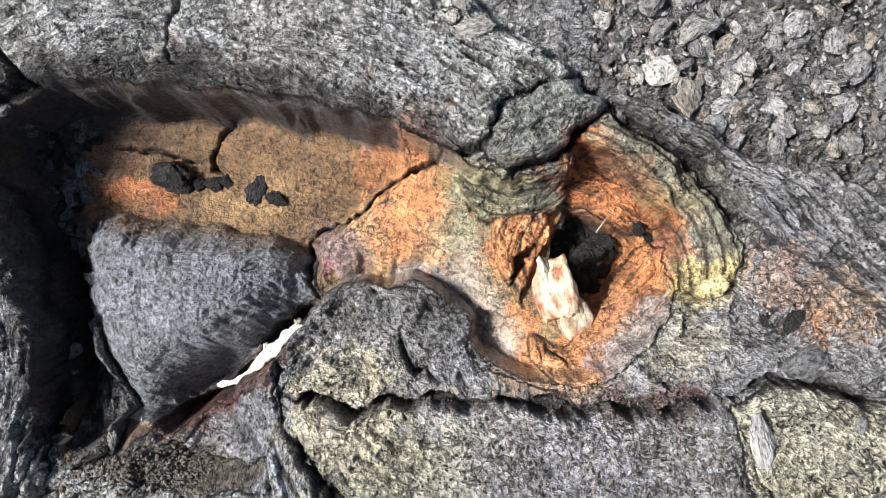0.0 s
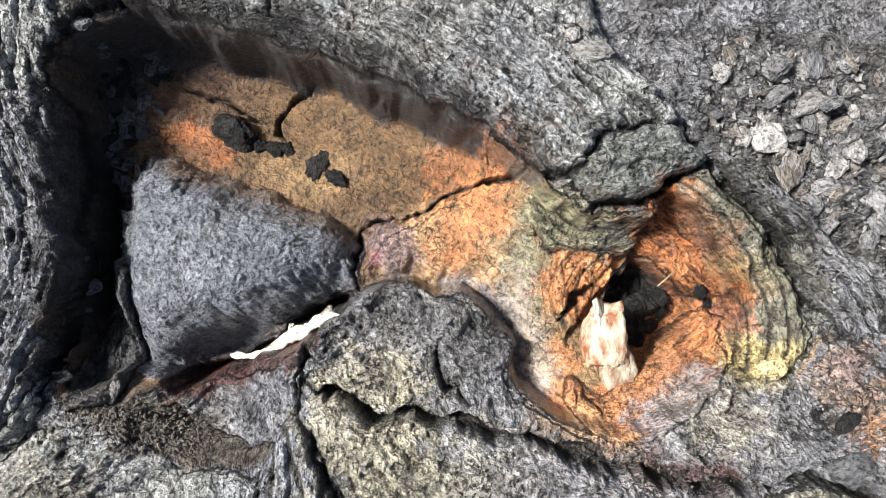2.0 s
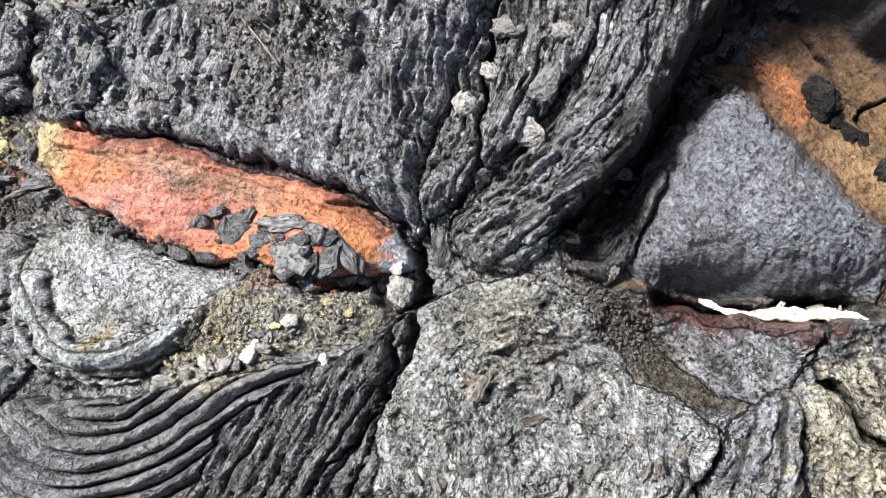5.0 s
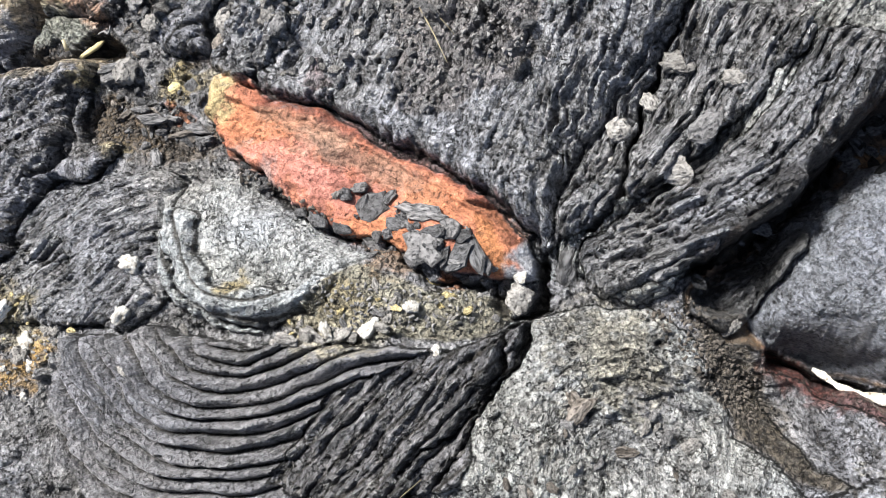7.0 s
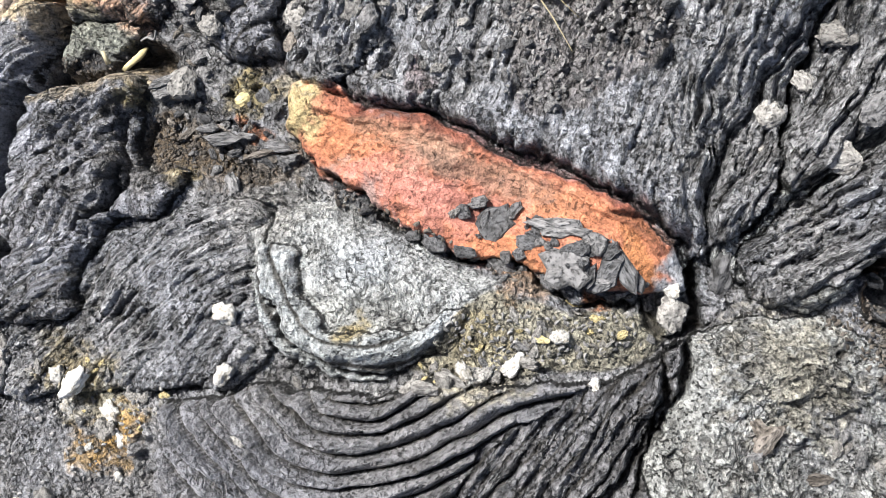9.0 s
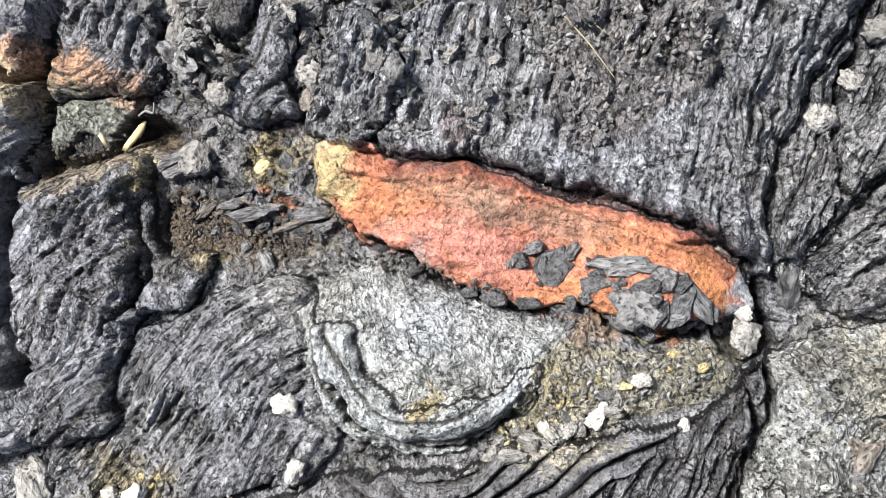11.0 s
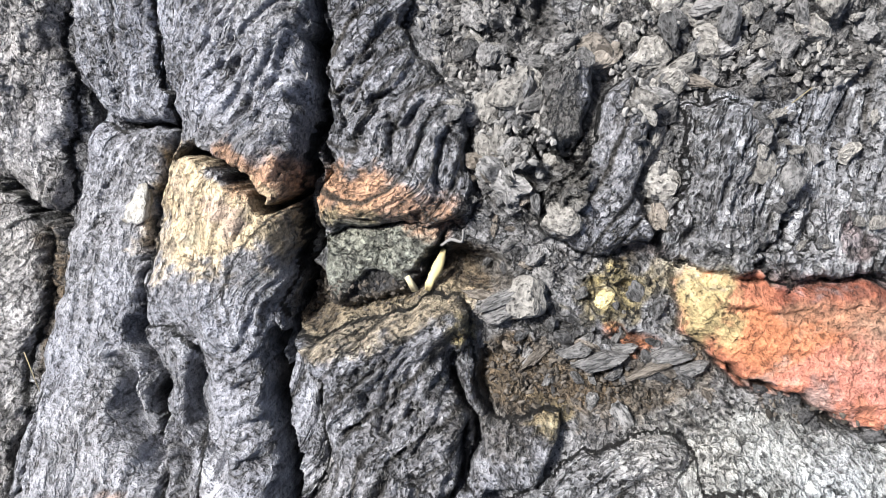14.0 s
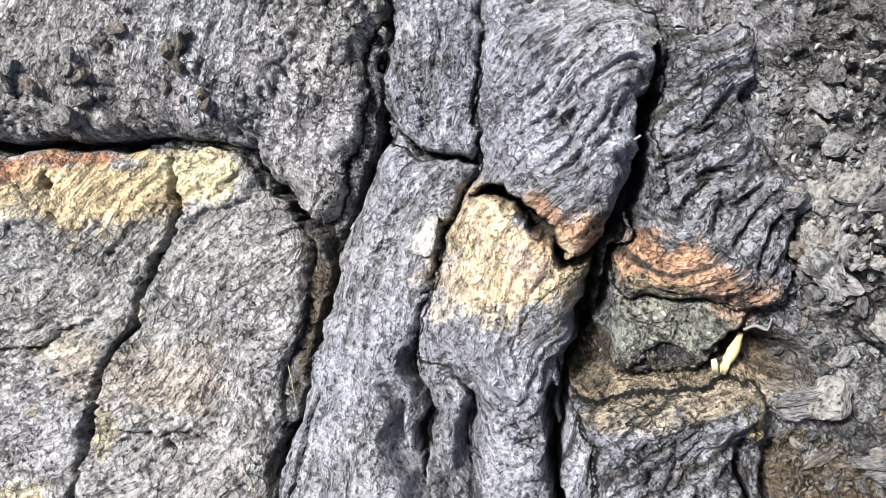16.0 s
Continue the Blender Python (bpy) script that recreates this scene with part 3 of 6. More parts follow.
region("ground", [(-1.873, -0.625), (-1.805, -0.511), (-1.552, -0.737), (-1.631, -0.805), (-1.736, -0.741)], None,
       h=0.01, r=0.05, streak=0, col=SOILSHADE, rubble=0.022)
region("slab_l", [(-2.467, -1.406), (-2.319, -1.248), (-2.296, -1.221), (-2.252, -1.194), (-2.189, -1.198), (-2.123, -1.196), (-2.034, -1.268), (-1.976, -1.351), (-1.877, -1.459), (-2.25, -1.887), (-2.581, -1.52)], [(-2.287, -1.6), (-2.191, -1.464), (-2.177, -1.328), (-2.139, -1.233)],
       h=0.03, r=0.03, streak=0.002, col=SLAB, smooth_=0.3)
region("slab_t", [(-2.75, -1.327), (-2.297, -0.874), (-2.218, -0.972), (-2.155, -1.048), (-2.135, -1.101), (-2.095, -1.155), (-2.125, -1.182), (-2.184, -1.182), (-2.245, -1.182), (-2.304, -1.215), (-2.376, -1.298), (-2.475, -1.398), (-2.586, -1.515)], [(-2.268, -0.92), (-2.242, -1.058), (-2.179, -1.166)],
       h=0.035, r=0.05, streak=0.002, col=SLAB, rubble=0.008, smooth_=0.15)

# ---- creases of the folded skin ----
furrow([(0.10, -0.20), (0.034, -0.10), (-0.039, -0.052), (-0.157, -0.055), (-0.25, -0.09)], .045, .055)
furrow([(-1.813, -0.875), (-1.827, -0.844), (-1.823, -0.805), (-1.799, -0.753)], .0045, .010)
furrow([(-1.795, -0.842), (-1.806, -0.814), (-1.797, -0.764)], .0045, .010)
furrow([(-1.758, -0.837), (-1.780, -0.806), (-1.772, -0.758)], .0045, .010)
furrow([(-1.727, -0.833), (-1.752, -0.805), (-1.740, -0.748)], .0045, .010)
furrow([(-1.684, -0.827), (-1.718, -0.806), (-1.732, -0.757)], .0045, .010)
furrow([(-1.849, -0.856), (-1.856, -0.822), (-1.838, -0.772)], .0045, .010)
furrow([(-1.867, -0.786), (-1.862, -0.748), (-1.865, -0.696)], .0045, .010)
furrow([(-1.899, -1.223), (-1.857, -1.248), (-1.796, -1.276), (-1.732, -1.296)], .009, .045)
furrow([(-1.913, -1.172), (-1.868, -1.207), (-1.805, -1.240), (-1.735, -1.267), (-1.711, -1.278)], .009, .045)
furrow([(-1.827, -1.157), (-1.778, -1.205), (-1.721, -1.221), (-1.685, -1.243)], .009, .045)
pleats([(-1.757, -1.076), (-1.779, -1.101), (-1.791, -1.153)], [(-1.625, -1.217), (-1.666, -1.206), (-1.676, -1.235)], 8, .0032, .0065)
pleats([(-2.071, -0.914), (-2.053, -0.852), (-2.044, -0.794)], [(-1.910, -0.913), (-1.922, -0.846), (-1.940, -0.781)], 8, .0032, .0065)
pleats([(-1.606, -0.931), (-1.640, -0.983), (-1.647, -1.036), (-1.633, -1.098)], [(-1.548, -0.963), (-1.550, -1.007), (-1.537, -1.067), (-1.516, -1.117)], 7, .0040, .008)
pleats([(-1.588, -1.067), (-1.554, -1.134), (-1.486, -1.233)], [(-1.495, -1.023), (-1.453, -1.108), (-1.402, -1.166)], 6, .0040, .008)
furrow([(-1.589, -0.939), (-1.562, -0.982), (-1.509, -1.014), (-1.448, -1.054)], .005, .018)
furrow([(-1.571, -0.917), (-1.527, -0.961), (-1.486, -1.007)], .005, .018)
pleats([(-0.203, -0.318), (-0.154, -0.374), (-0.065, -0.404)], [(-0.133, -0.247), (-0.074, -0.289), (0.025, -0.311)], 6, .0040, .010)
pleats([(-0.363, -0.462), (-0.309, -0.480), (-0.301, -0.540)], [(-0.265, -0.289), (-0.228, -0.370), (-0.216, -0.476)], 6, .0040, .011)
pleats([(-1.080, -0.159), (-1.011, -0.292), (-0.872, -0.415)], [(-0.944, -0.070), (-0.910, -0.225), (-0.817, -0.404)], 9, .0050, .012)
pleats([(-0.677, -0.050), (-0.690, -0.206), (-0.713, -0.368)], [(-0.813, -0.160), (-0.805, -0.295), (-0.752, -0.408)], 7, .0050, .012)
pleats([(-0.790, -0.168), (-0.807, -0.289), (-0.800, -0.451)], [(-0.677, -0.274), (-0.720, -0.358), (-0.752, -0.441)], 10, .0040, .009)
pleats([(-1.093, -0.267), (-1.004, -0.356), (-0.871, -0.445)], [(-0.959, -0.124), (-0.920, -0.277), (-0.839, -0.444)], 12, .0040, .009)
pleats([(-1.563, -0.609), (-1.490, -0.661), (-1.434, -0.732)], [(-1.423, -0.501), (-1.407, -0.584), (-1.374, -0.670)], 8, .0035, .007)
pleats([(0.261, 0.262), (0.395, 0.161), (0.527, 0.075)], [(0.237, 0.231), (0.394, 0.106), (0.531, 0.008)], 9, .0030, .008)
pleats([(-0.283, 0.366), (-0.110, 0.336), (0.102, 0.241)], [(-0.308, 0.297), (-0.153, 0.269), (0.050, 0.204)], 9, .0035, .006)

# ---- stretches set apart as parts ----
share("toe_b", "upper_half", [(-2.15, -0.819), (-1.986, -0.7), (-1.879, -0.84), (-1.829, -0.937), (-1.857, -0.974), (-1.879, -0.962), (-1.929, -0.964), (-1.968, -0.97), (-1.991, -0.994), (-2.029, -0.964)])
share("toe_b", "sulphur_band", [(-2.0, -1.028), (-1.966, -0.973), (-1.877, -0.965), (-1.854, -0.977), (-1.832, -0.944), (-1.809, -0.983), (-1.844, -1.032), (-1.934, -1.113)])
share("tube", "yellow_cap", [(-1.378, -0.803), (-1.442, -0.734), (-1.385, -0.673), (-1.335, -0.718), (-1.32, -0.78)])
share("tube", "pale_tip", [(-0.869, -0.501), (-0.875, -0.462), (-0.79, -0.472), (-0.781, -0.523), (-0.831, -0.543)])
share("slab_l", "sandy_band", [(-2.581, -1.52), (-2.318, -1.24), (-2.234, -1.304), (-2.505, -1.606)])
share("slab_l", "left_half", [(-2.515, -1.594), (-2.234, -1.304), (-2.214, -1.346), (-2.174, -1.423), (-2.144, -1.491), (-2.097, -1.552), (-2.01, -1.674), (-2.222, -1.917)])
share("crust_rim", "left_flank", [(-0.867, 0.467), (-0.723, 0.427), (-0.691, 0.363), (-0.652, 0.289), (-0.695, 0.234), (-0.717, 0.151), (-0.679, -0.056), (-0.644, -0.177), (-0.667, -0.452), (-0.901, -0.447)])
share("crust_rim", "crown", [(-0.413, 0.3), (-0.413, 0.342), (-0.36, 0.519), (0.103, 0.46), (0.204, 0.274), (0.059, 0.149), (-0.172, 0.213), (-0.42, 0.244)])
share("lobe_f", "peach_band", [(-1.83, -0.903), (-1.761, -0.857), (-1.691, -0.836), (-1.654, -0.839), (-1.782, -0.951)])
share("front", "right_end", [(-0.07, -0.126), (-0.052, -0.175), (0.006, -0.202), (0.014, -0.239), (0.212, -0.253), (0.207, -0.191), (0.053, -0.081), (-0.039, -0.043)])
share("bundle_c", "inner_strand", [(-0.786, 0.099), (-0.718, 0.149), (-0.677, 0.042), (-0.638, -0.126), (-0.659, -0.317), (-0.705, -0.444), (-0.741, -0.444), (-0.696, -0.247), (-0.684, -0.112)])
share("shelf", "left_strand", [(-1.576, -0.602), (-1.307, -0.323), (-1.211, -0.47), (-1.121, -0.553), (-1.382, -0.741)])
share("mound", "flaking_foot", [(-0.615, -0.816), (-0.693, -0.628), (-0.531, -0.522), (-0.298, -0.422), (-0.183, -0.588)])
share("front_mound", "gritty_half", [(0.042, -0.223), (0.448, -0.208), (0.465, -0.444), (0.067, -0.462)])
share("ridge", "upper_strand", [(0.248, 0.254), (0.38, 0.212), (0.49, 0.151), (0.734, 0.049), (0.732, -0.044), (0.516, 0.092), (0.383, 0.173), (0.251, 0.231)])
share("toe_a", "left_finger", [(-1.979, -1.317), (-1.954, -1.276), (-1.914, -1.237), (-1.846, -1.257), (-1.792, -1.276), (-1.703, -1.353), (-1.845, -1.501)])
share("fan", "lower_edge", [(-1.436, -1.317), (-1.2, -0.979), (-1.061, -1.026), (-1.324, -1.387)])
share("bundle_b", "upper_strand", [(-1.025, -0.026), (-0.832, 0.079), (-0.818, -0.047), (-0.823, -0.117), (-0.928, -0.174)])
share("bundle_a", "inner_strand", [(-1.094, -0.064), (-1.01, -0.018), (-0.89, -0.224), (-0.822, -0.304), (-0.803, -0.447), (-0.833, -0.474), (-0.963, -0.264)])
share("fibre", "yellow_tip", [(-1.49, -0.70), (-1.40, -0.66), (-1.36, -0.70), (-1.42, -0.76), (-1.47, -0.75)])
share("toe_top", "lower_end", [(-2.13, -0.94), (-2.07, -0.90), (-1.99, -0.96), (-2.10, -1.04)])
share("lobe_c", "lower_half", [(-0.27, -0.42), (-0.20, -0.38), (0.02, -0.49), (-0.19, -0.62), (-0.27, -0.52)])
share("chin", "red_edge", [(-0.48, -0.31), (-0.40, -0.28), (-0.31, -0.23), (-0.27, -0.16), (-0.30, -0.20), (-0.46, -0.29)])
share("lobe_e", "upper_end", [(-1.63, -0.58), (-1.57, -0.58), (-1.54, -0.66), (-1.60, -0.69)])
share("dome", "foot", [(-0.612, -0.168), (-0.401, -0.246), (-0.467, -0.293), (-0.596, -0.247)])

# ---- weathering, with some shade painted in ----
stain([(-0.614, 0.204), (-0.517, 0.224), (-0.449, 0.214)], 0.1, UMBERLT, 0.9)
stain([(-0.599, 0.126), (-0.527, 0.086)], 0.06, UMBERLT, 0.8)
stain([(-0.405, 0.217), (-0.215, 0.169), (-0.058, 0.145), (-0.136, 0.099)], 0.12, OCHREDK, 0.95)
stain([(-0.02, 0.144), (-0.059, 0.069)], 0.07, OCHRE, 0.9)
stain([(-0.464, 0.159), (-0.219, 0.112)], 0.07, OCHREDK, 0.6)
stain([(-0.556, 0.112), (-0.498, 0.106)], 0.04, RUST, 0.8)
stain([(-0.387, 0.085), (-0.3, 0.104)], 0.05, OCHRE, 0.8)
# shade below the bank's rim and in the trench, painted on the wall
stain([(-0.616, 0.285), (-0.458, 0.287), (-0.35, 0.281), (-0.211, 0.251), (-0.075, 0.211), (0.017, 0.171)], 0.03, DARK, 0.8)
stain([(-0.653, 0.27), (-0.569, 0.29), (-0.458, 0.29), (-0.349, 0.286), (-0.211, 0.257), (-0.094, 0.219)], 0.03, SCORIASHADE, 1.0)
stain([(-0.655, 0.212), (-0.573, 0.253), (-0.461, 0.253), (-0.353, 0.253), (-0.212, 0.231), (-0.095, 0.201)], 0.018, SCORIASHADE, 0.95)
stain([(-0.663, 0.221), (-0.69, 0.122), (-0.664, -0.038), (-0.646, -0.224)], 0.045, SCORIASHADE, 0.9)
stain([(-0.563, 0.076), (-0.361, 0.039), (-0.252, 0.024)], 0.025, OCHREDK, 0.7)
stain([(-0.049, 0.107)], 0.07, ORANGE, 0.9)
stain([(-0.118, 0.032), (-0.021, 0.003)], 0.07, APRICOT, 0.8)
stain([(-0.057, 0.182), (-0.125, 0.146)], 0.04, RUST, 0.5)
stain([(-0.202, 0.013), (-0.16, 0.003)], 0.05, MAUVE, 0.7)
stain([(0.045, 0.03), (0.064, -0.026)], 0.06, KHAKI, 0.8)
stain([(0.016, -0.061), (0.072, -0.101)], 0.05, PEACHGREY, 0.6)
stain([(-0.039, -0.043)], 0.05, LILAC, 0.6)
stain([(0.044, 0.111), (0.107, 0.093)], 0.05, KHAKI, 0.9)
stain([(-0.175, -0.083), (-0.075, -0.087), (-0.003, -0.096)], 0.06, DARK, 0.8)
stain([(-0.074, -0.148), (-0.165, -0.166)], 0.09, PALE, 0.6)
stain([(-0.109, -0.207), (-0.202, -0.212)], 0.05, CREAM, 0.6)
stain([(0.111, -0.18), (0.17, -0.192), (0.252, -0.179)], 0.045, APRICOT, 0.8)
stain([(0.092, -0.103), (0.112, -0.162)], 0.035, PEACHGREY, 0.8)
stain([(0.132, -0.105), (0.141, -0.163)], 0.03, ORANGE, 0.8)
stain([(0.225, 0.141), (0.278, 0.1), (0.344, 0.047)], 0.06, RUST, 1)
stain([(0.277, 0.075), (0.328, 0.047)], 0.03, ORANGE, 0.8)
stain([(0.337, 0.042), (0.377, 0.018)], 0.018, SCORIASHADE, 0.9)
stain([(0.371, 0.009), (0.352, -0.029)], 0.045, BRICK, 0.7)
stain([(0.356, -0.047), (0.292, -0.104), (0.227, -0.162)], 0.045, ORANGE, 0.85)
stain([(0.329, -0.03), (0.276, -0.086)], 0.03, APRICOT, 0.8)
stain([(0.351, -0.0), (0.333, -0.067), (0.262, -0.132)], 0.035, ORANGE, 0.9)
stain([(0.243, 0.02), (0.273, -0.027)], 0.04, SCORIASHADE, 1)
stain([(0.224, 0.038), (0.288, 0.017)], 0.03, SCORIASHADE, 1)
stain([(0.005, -0.037), (0.063, -0.099), (0.085, -0.155)], 0.05, LILACGREY, 0.4)
stain([(0.04, -0.008), (0.103, -0.119)], 0.03, PEACHGREY, 0.7)
stain([(0.268, -0.181), (0.368, -0.101)], 0.04, LILACGREY, 0.8)
stain([(-1.468, -0.923), (-1.382, -0.871), (-1.331, -0.819)], 0.04, RUSTSOIL, 0.8)
stain([(-1.591, -0.852), (-1.5, -0.881), (-1.477, -0.879)], 0.03, SOILSHADE, 0.8)
stain([(-1.455, -0.82), (-1.435, -0.748)], 0.022, STRAW, 0.8)
stain([(-1.438, -0.837), (-1.406, -0.83)], 0.018, REDORANGE, 0.9)
stain([(0.118, 0.049), (0.105, -0.008)], 0.04, ORANGE, 0.85)
stain([(0.175, 0.05), (0.146, -0.019)], 0.03, ORANGE, 0.9)
stain([(0.358, 0.097), (0.388, 0.087)], 0.03, YELLOW, 0.5)
stain([(0.453, -0.018), (0.426, -0.055), (0.396, -0.064)], 0.035, YELLOW, 0.9)
stain([(0.401, -0.028)], 0.02, YELLOW, 0.9)
stain([(0.295, 0.179), (0.405, 0.102), (0.45, 0.026)], 0.05, OLIVE, 0.7)
stain([(0.318, -0.137), (0.424, -0.136)], 0.07, PALE, 0.7)
stain([(0.398, -0.13), (0.359, -0.163)], 0.05, CREAM, 0.5)
stain([(0.527, -0.042), (0.598, -0.092)], 0.06, APRICOT, 0.55)
stain([(0.556, -0.108)], 0.04, ORANGE, 0.5)
stain([(0.539, -0.1), (0.508, -0.117)], 0.025, DARK, 0.8)
stain([(0.536, -0.034)], 0.04, MAUVE, 0.5)
stain([(0.256, -0.231), (0.375, -0.221)], 0.03, MAROON, 0.9)
stain([(-0.201, -0.273), (-0.108, -0.281)], 0.08, CREAM, 0.7)
stain([(-0.128, -0.349), (0.032, -0.313)], 0.1, LICHEN, 0.6)
stain([(0.106, -0.302), (0.356, -0.29)], 0.09, GRIT, 0.7)
stain([(-0.557, -0.327), (-0.46, -0.346)], 0.05, EARTH, 0.7)
stain([(-0.467, -0.293), (-0.38, -0.257)], 0.03, MAROON, 0.6)
stain([(-0.204, 0.405), (-0.068, 0.341), (-0.267, 0.378)], 0.12, PALE, 0.5)
stain([(-0.609, 0.384), (-0.463, 0.402)], 0.1, PALE, 0.5)
stain([(-0.198, -0.019)], 0.018, PINK, 0.8)
# paler bluish tone on the lower and middle dome
stain([(-0.513, -0.212), (-0.353, -0.146)], 0.05, DOMELT, 0.3)
stain([(-0.494, -0.077)], 0.07, DOMELT, 0.4)
stain([(-0.458, -0.287), (-0.351, -0.234), (-0.261, -0.159)], 0.02, MAROON, 0.7)
stain([(-0.649, -0.221), (-0.641, -0.277)], 0.03, UMBER, 0.8)
stain([(-0.652, -0.492), (-0.542, -0.469)], 0.08, LILACGREY, 0.6)
stain([(-0.567, -0.567), (-0.432, -0.527)], 0.1, PALE, 0.5)
stain([(-0.13, -0.197), (-0.189, -0.204)], 0.06, CREAM, 0.5)
stain([(-0.182, -0.272), (-0.122, -0.282)], 0.07, CREAM, 0.6)
stain([(-0.057, -0.327), (-0.119, -0.385)], 0.09, LICHEN, 0.5)
stain([(-0.464, -0.337), (-0.401, -0.365), (-0.493, -0.369)], 0.04, EARTH, 0.7)
stain([(-0.026, -0.142), (0.009, -0.096)], 0.04, DARK, 0.7)
stain([(-1.252, -0.731), (-1.159, -0.69), (-1.074, -0.654)], 0.06, REDPINK, 0.8)
stain([(-1.325, -0.753), (-1.256, -0.689)], 0.045, REDORANGE, 0.8)
stain([(-1.204, -0.654), (-1.093, -0.591), (-1.01, -0.551)], 0.035, RUSTPALE, 0.7)
stain([(-1.294, -0.688), (-1.184, -0.621)], 0.03, RUSTPALE, 0.6)
stain([(-1.042, -0.681), (-0.983, -0.64)], 0.035, REDORANGE, 0.8)
stain([(-1.01, -0.551), (-0.911, -0.513), (-0.855, -0.513)], 0.045, REDORANGE, 0.7)
stain([(-0.897, -0.524), (-0.858, -0.533)], 0.025, ORANGE, 0.8)
stain([(-0.838, -0.491), (-0.805, -0.493), (-0.814, -0.521)], 0.025, BLUEPALE, 0.9)
stain([(-1.324, -0.678), (-1.165, -0.583), (-1.048, -0.523), (-0.93, -0.475)], 0.016, MAROON, 0.7)
stain([(-1.392, -0.738), (-1.358, -0.759)], 0.04, STRAW, 0.95)
stain([(-1.467, -0.782)], 0.028, YELLOW, 0.8)
stain([(-1.418, -0.828), (-1.395, -0.824)], 0.014, REDORANGE, 1)
stain([(-1.306, -0.899), (-1.198, -0.813)], 0.08, PALE, 0.5)
stain([(-1.066, -0.878), (-1.064, -0.89)], 0.02, YELLOW, 0.8)
stain([(-0.946, -0.778), (-0.91, -0.759)], 0.04, STRAW, 0.6)
stain([(-0.934, -0.831), (-0.877, -0.761)], 0.04, CREAM, 0.7)
stain([(-1.269, -1.245), (-1.212, -1.232)], 0.05, CREAM, 0.8)
stain([(-1.169, -1.238), (-1.201, -1.299)], 0.03, GOLD, 0.7)
stain([(-0.885, -0.618), (-0.867, -0.61)], 0.015, RUST, 0.9)
stain([(-1.46, -0.94), (-1.5, -1.01)], 0.05, EARTH, 0.5)
stain([(-1.316, -0.579), (-1.277, -0.594)], 0.02, MAROON, 0.5)
stain([(-0.643, -0.488), (-0.602, -0.476)], 0.09, LICHEN, 0.6)
stain([(-1.317, -1.253), (-1.273, -1.225)], 0.05, STRAW, 0.7)
stain([(-1.184, -1.224), (-1.165, -1.268)], 0.03, GOLD, 0.7)
stain([(-1.215, -0.844), (-1.155, -0.826)], 0.06, BLUEPALE, 0.5)
stain([(-0.982, -0.681), (-0.943, -0.661)], 0.03, APRICOT, 0.5)
stain([(-1.439, -0.962)], 0.025, STRAW, 0.7)
stain([(-1.584, -0.942)], 0.015, YELLOW, 0.6)
stain([(-1.448, -0.723), (-1.42, -0.645), (-1.314, -0.611)], 0.05, BLUE, 0.4)
stain([(-1.953, -1.015), (-1.91, -1.023), (-1.848, -0.989)], 0.06, CREAMGOLD, 0.95)
stain([(-1.929, -1.079), (-1.87, -1.024)], 0.05, CREAMGOLD, 0.7)
stain([(-1.916, -0.948), (-1.872, -0.938), (-1.848, -0.935)], 0.03, PEACH, 0.9)
stain([(-1.868, -0.966)], 0.02, PEACH, 0.7)
stain([(-1.797, -0.902), (-1.746, -0.875), (-1.68, -0.849)], 0.03, PEACH, 0.9)
stain([(-1.787, -0.924), (-1.743, -0.899)], 0.018, STRAW, 0.8)
stain([(-1.738, -0.947)], 0.05, MOSS, 0.6)
stain([(-1.707, -1.052), (-1.644, -0.955), (-1.608, -0.915)], 0.03, SAND, 0.8)
# painted shade under the broken edge of the crust plate
stain([(-1.727, -1.016), (-1.693, -0.959), (-1.659, -0.937), (-1.657, -0.887)], 0.014, SCORIASHADE, 0.9)
stain([(-1.471, -0.798), (-1.478, -0.82)], 0.03, YELLOW, 0.7)
stain([(-1.476, -0.753), (-1.463, -0.739)], 0.02, UMBERLT, 0.5)
stain([(-1.575, -0.937), (-1.59, -0.925)], 0.015, YELLOW, 0.7)
stain([(-1.429, -0.948)], 0.02, STRAW, 0.8)
stain([(-2.054, -1.225), (-1.997, -1.275), (-1.97, -1.329)], 0.016, RUSTSOIL, 0.9)
stain([(-1.778, -1.347)], 0.03, PEACH, 0.5)
stain([(-1.48, -0.942), (-1.41, -0.905)], 0.05, RUSTSOIL, 0.6)
stain([(-2.427, -1.449), (-2.376, -1.387), (-2.298, -1.308), (-2.288, -1.276)], 0.035, SANDGOLD, 0.95)
stain([(-2.452, -1.422), (-2.377, -1.33)], 0.012, BRICK, 0.8)
stain([(-2.436, -1.416)], 0.02, PEACH, 0.7)
stain([(-2.281, -1.233), (-2.261, -1.213)], 0.022, YELLOWPALE, 0.9)
stain([(-2.288, -1.266), (-2.239, -1.309), (-2.184, -1.401)], 0.01, YELLOWPALE, 0.7)
stain([(-2.113, -1.651), (-2.094, -1.624)], 0.02, YELLOWPALE, 0.8)
stain([(-2.102, -1.512), (-2.08, -1.523)], 0.02, CREAM, 0.9)
stain([(-2.235, -1.511), (-2.186, -1.481)], 0.012, YELLOWPALE, 0.6)
stain([(-2.177, -1.561)], 0.01, STRAW, 0.6)
stain([(-2.097, -1.212), (-2.047, -1.244), (-1.992, -1.304)], 0.016, RUSTSOIL, 0.9)
stain([(-2.484, -1.277), (-2.38, -1.224)], 0.08, GRIT, 0.5)
stain([(-2.048, -1.384)], 0.1, PALE, 0.4)
stain([(-2.426, -1.427), (-2.37, -1.37), (-2.314, -1.303), (-2.273, -1.241)], 0.04, SANDGOLD, 0.85)
stain([(-2.447, -1.417), (-2.402, -1.371)], 0.02, REDORANGE, 0.7)
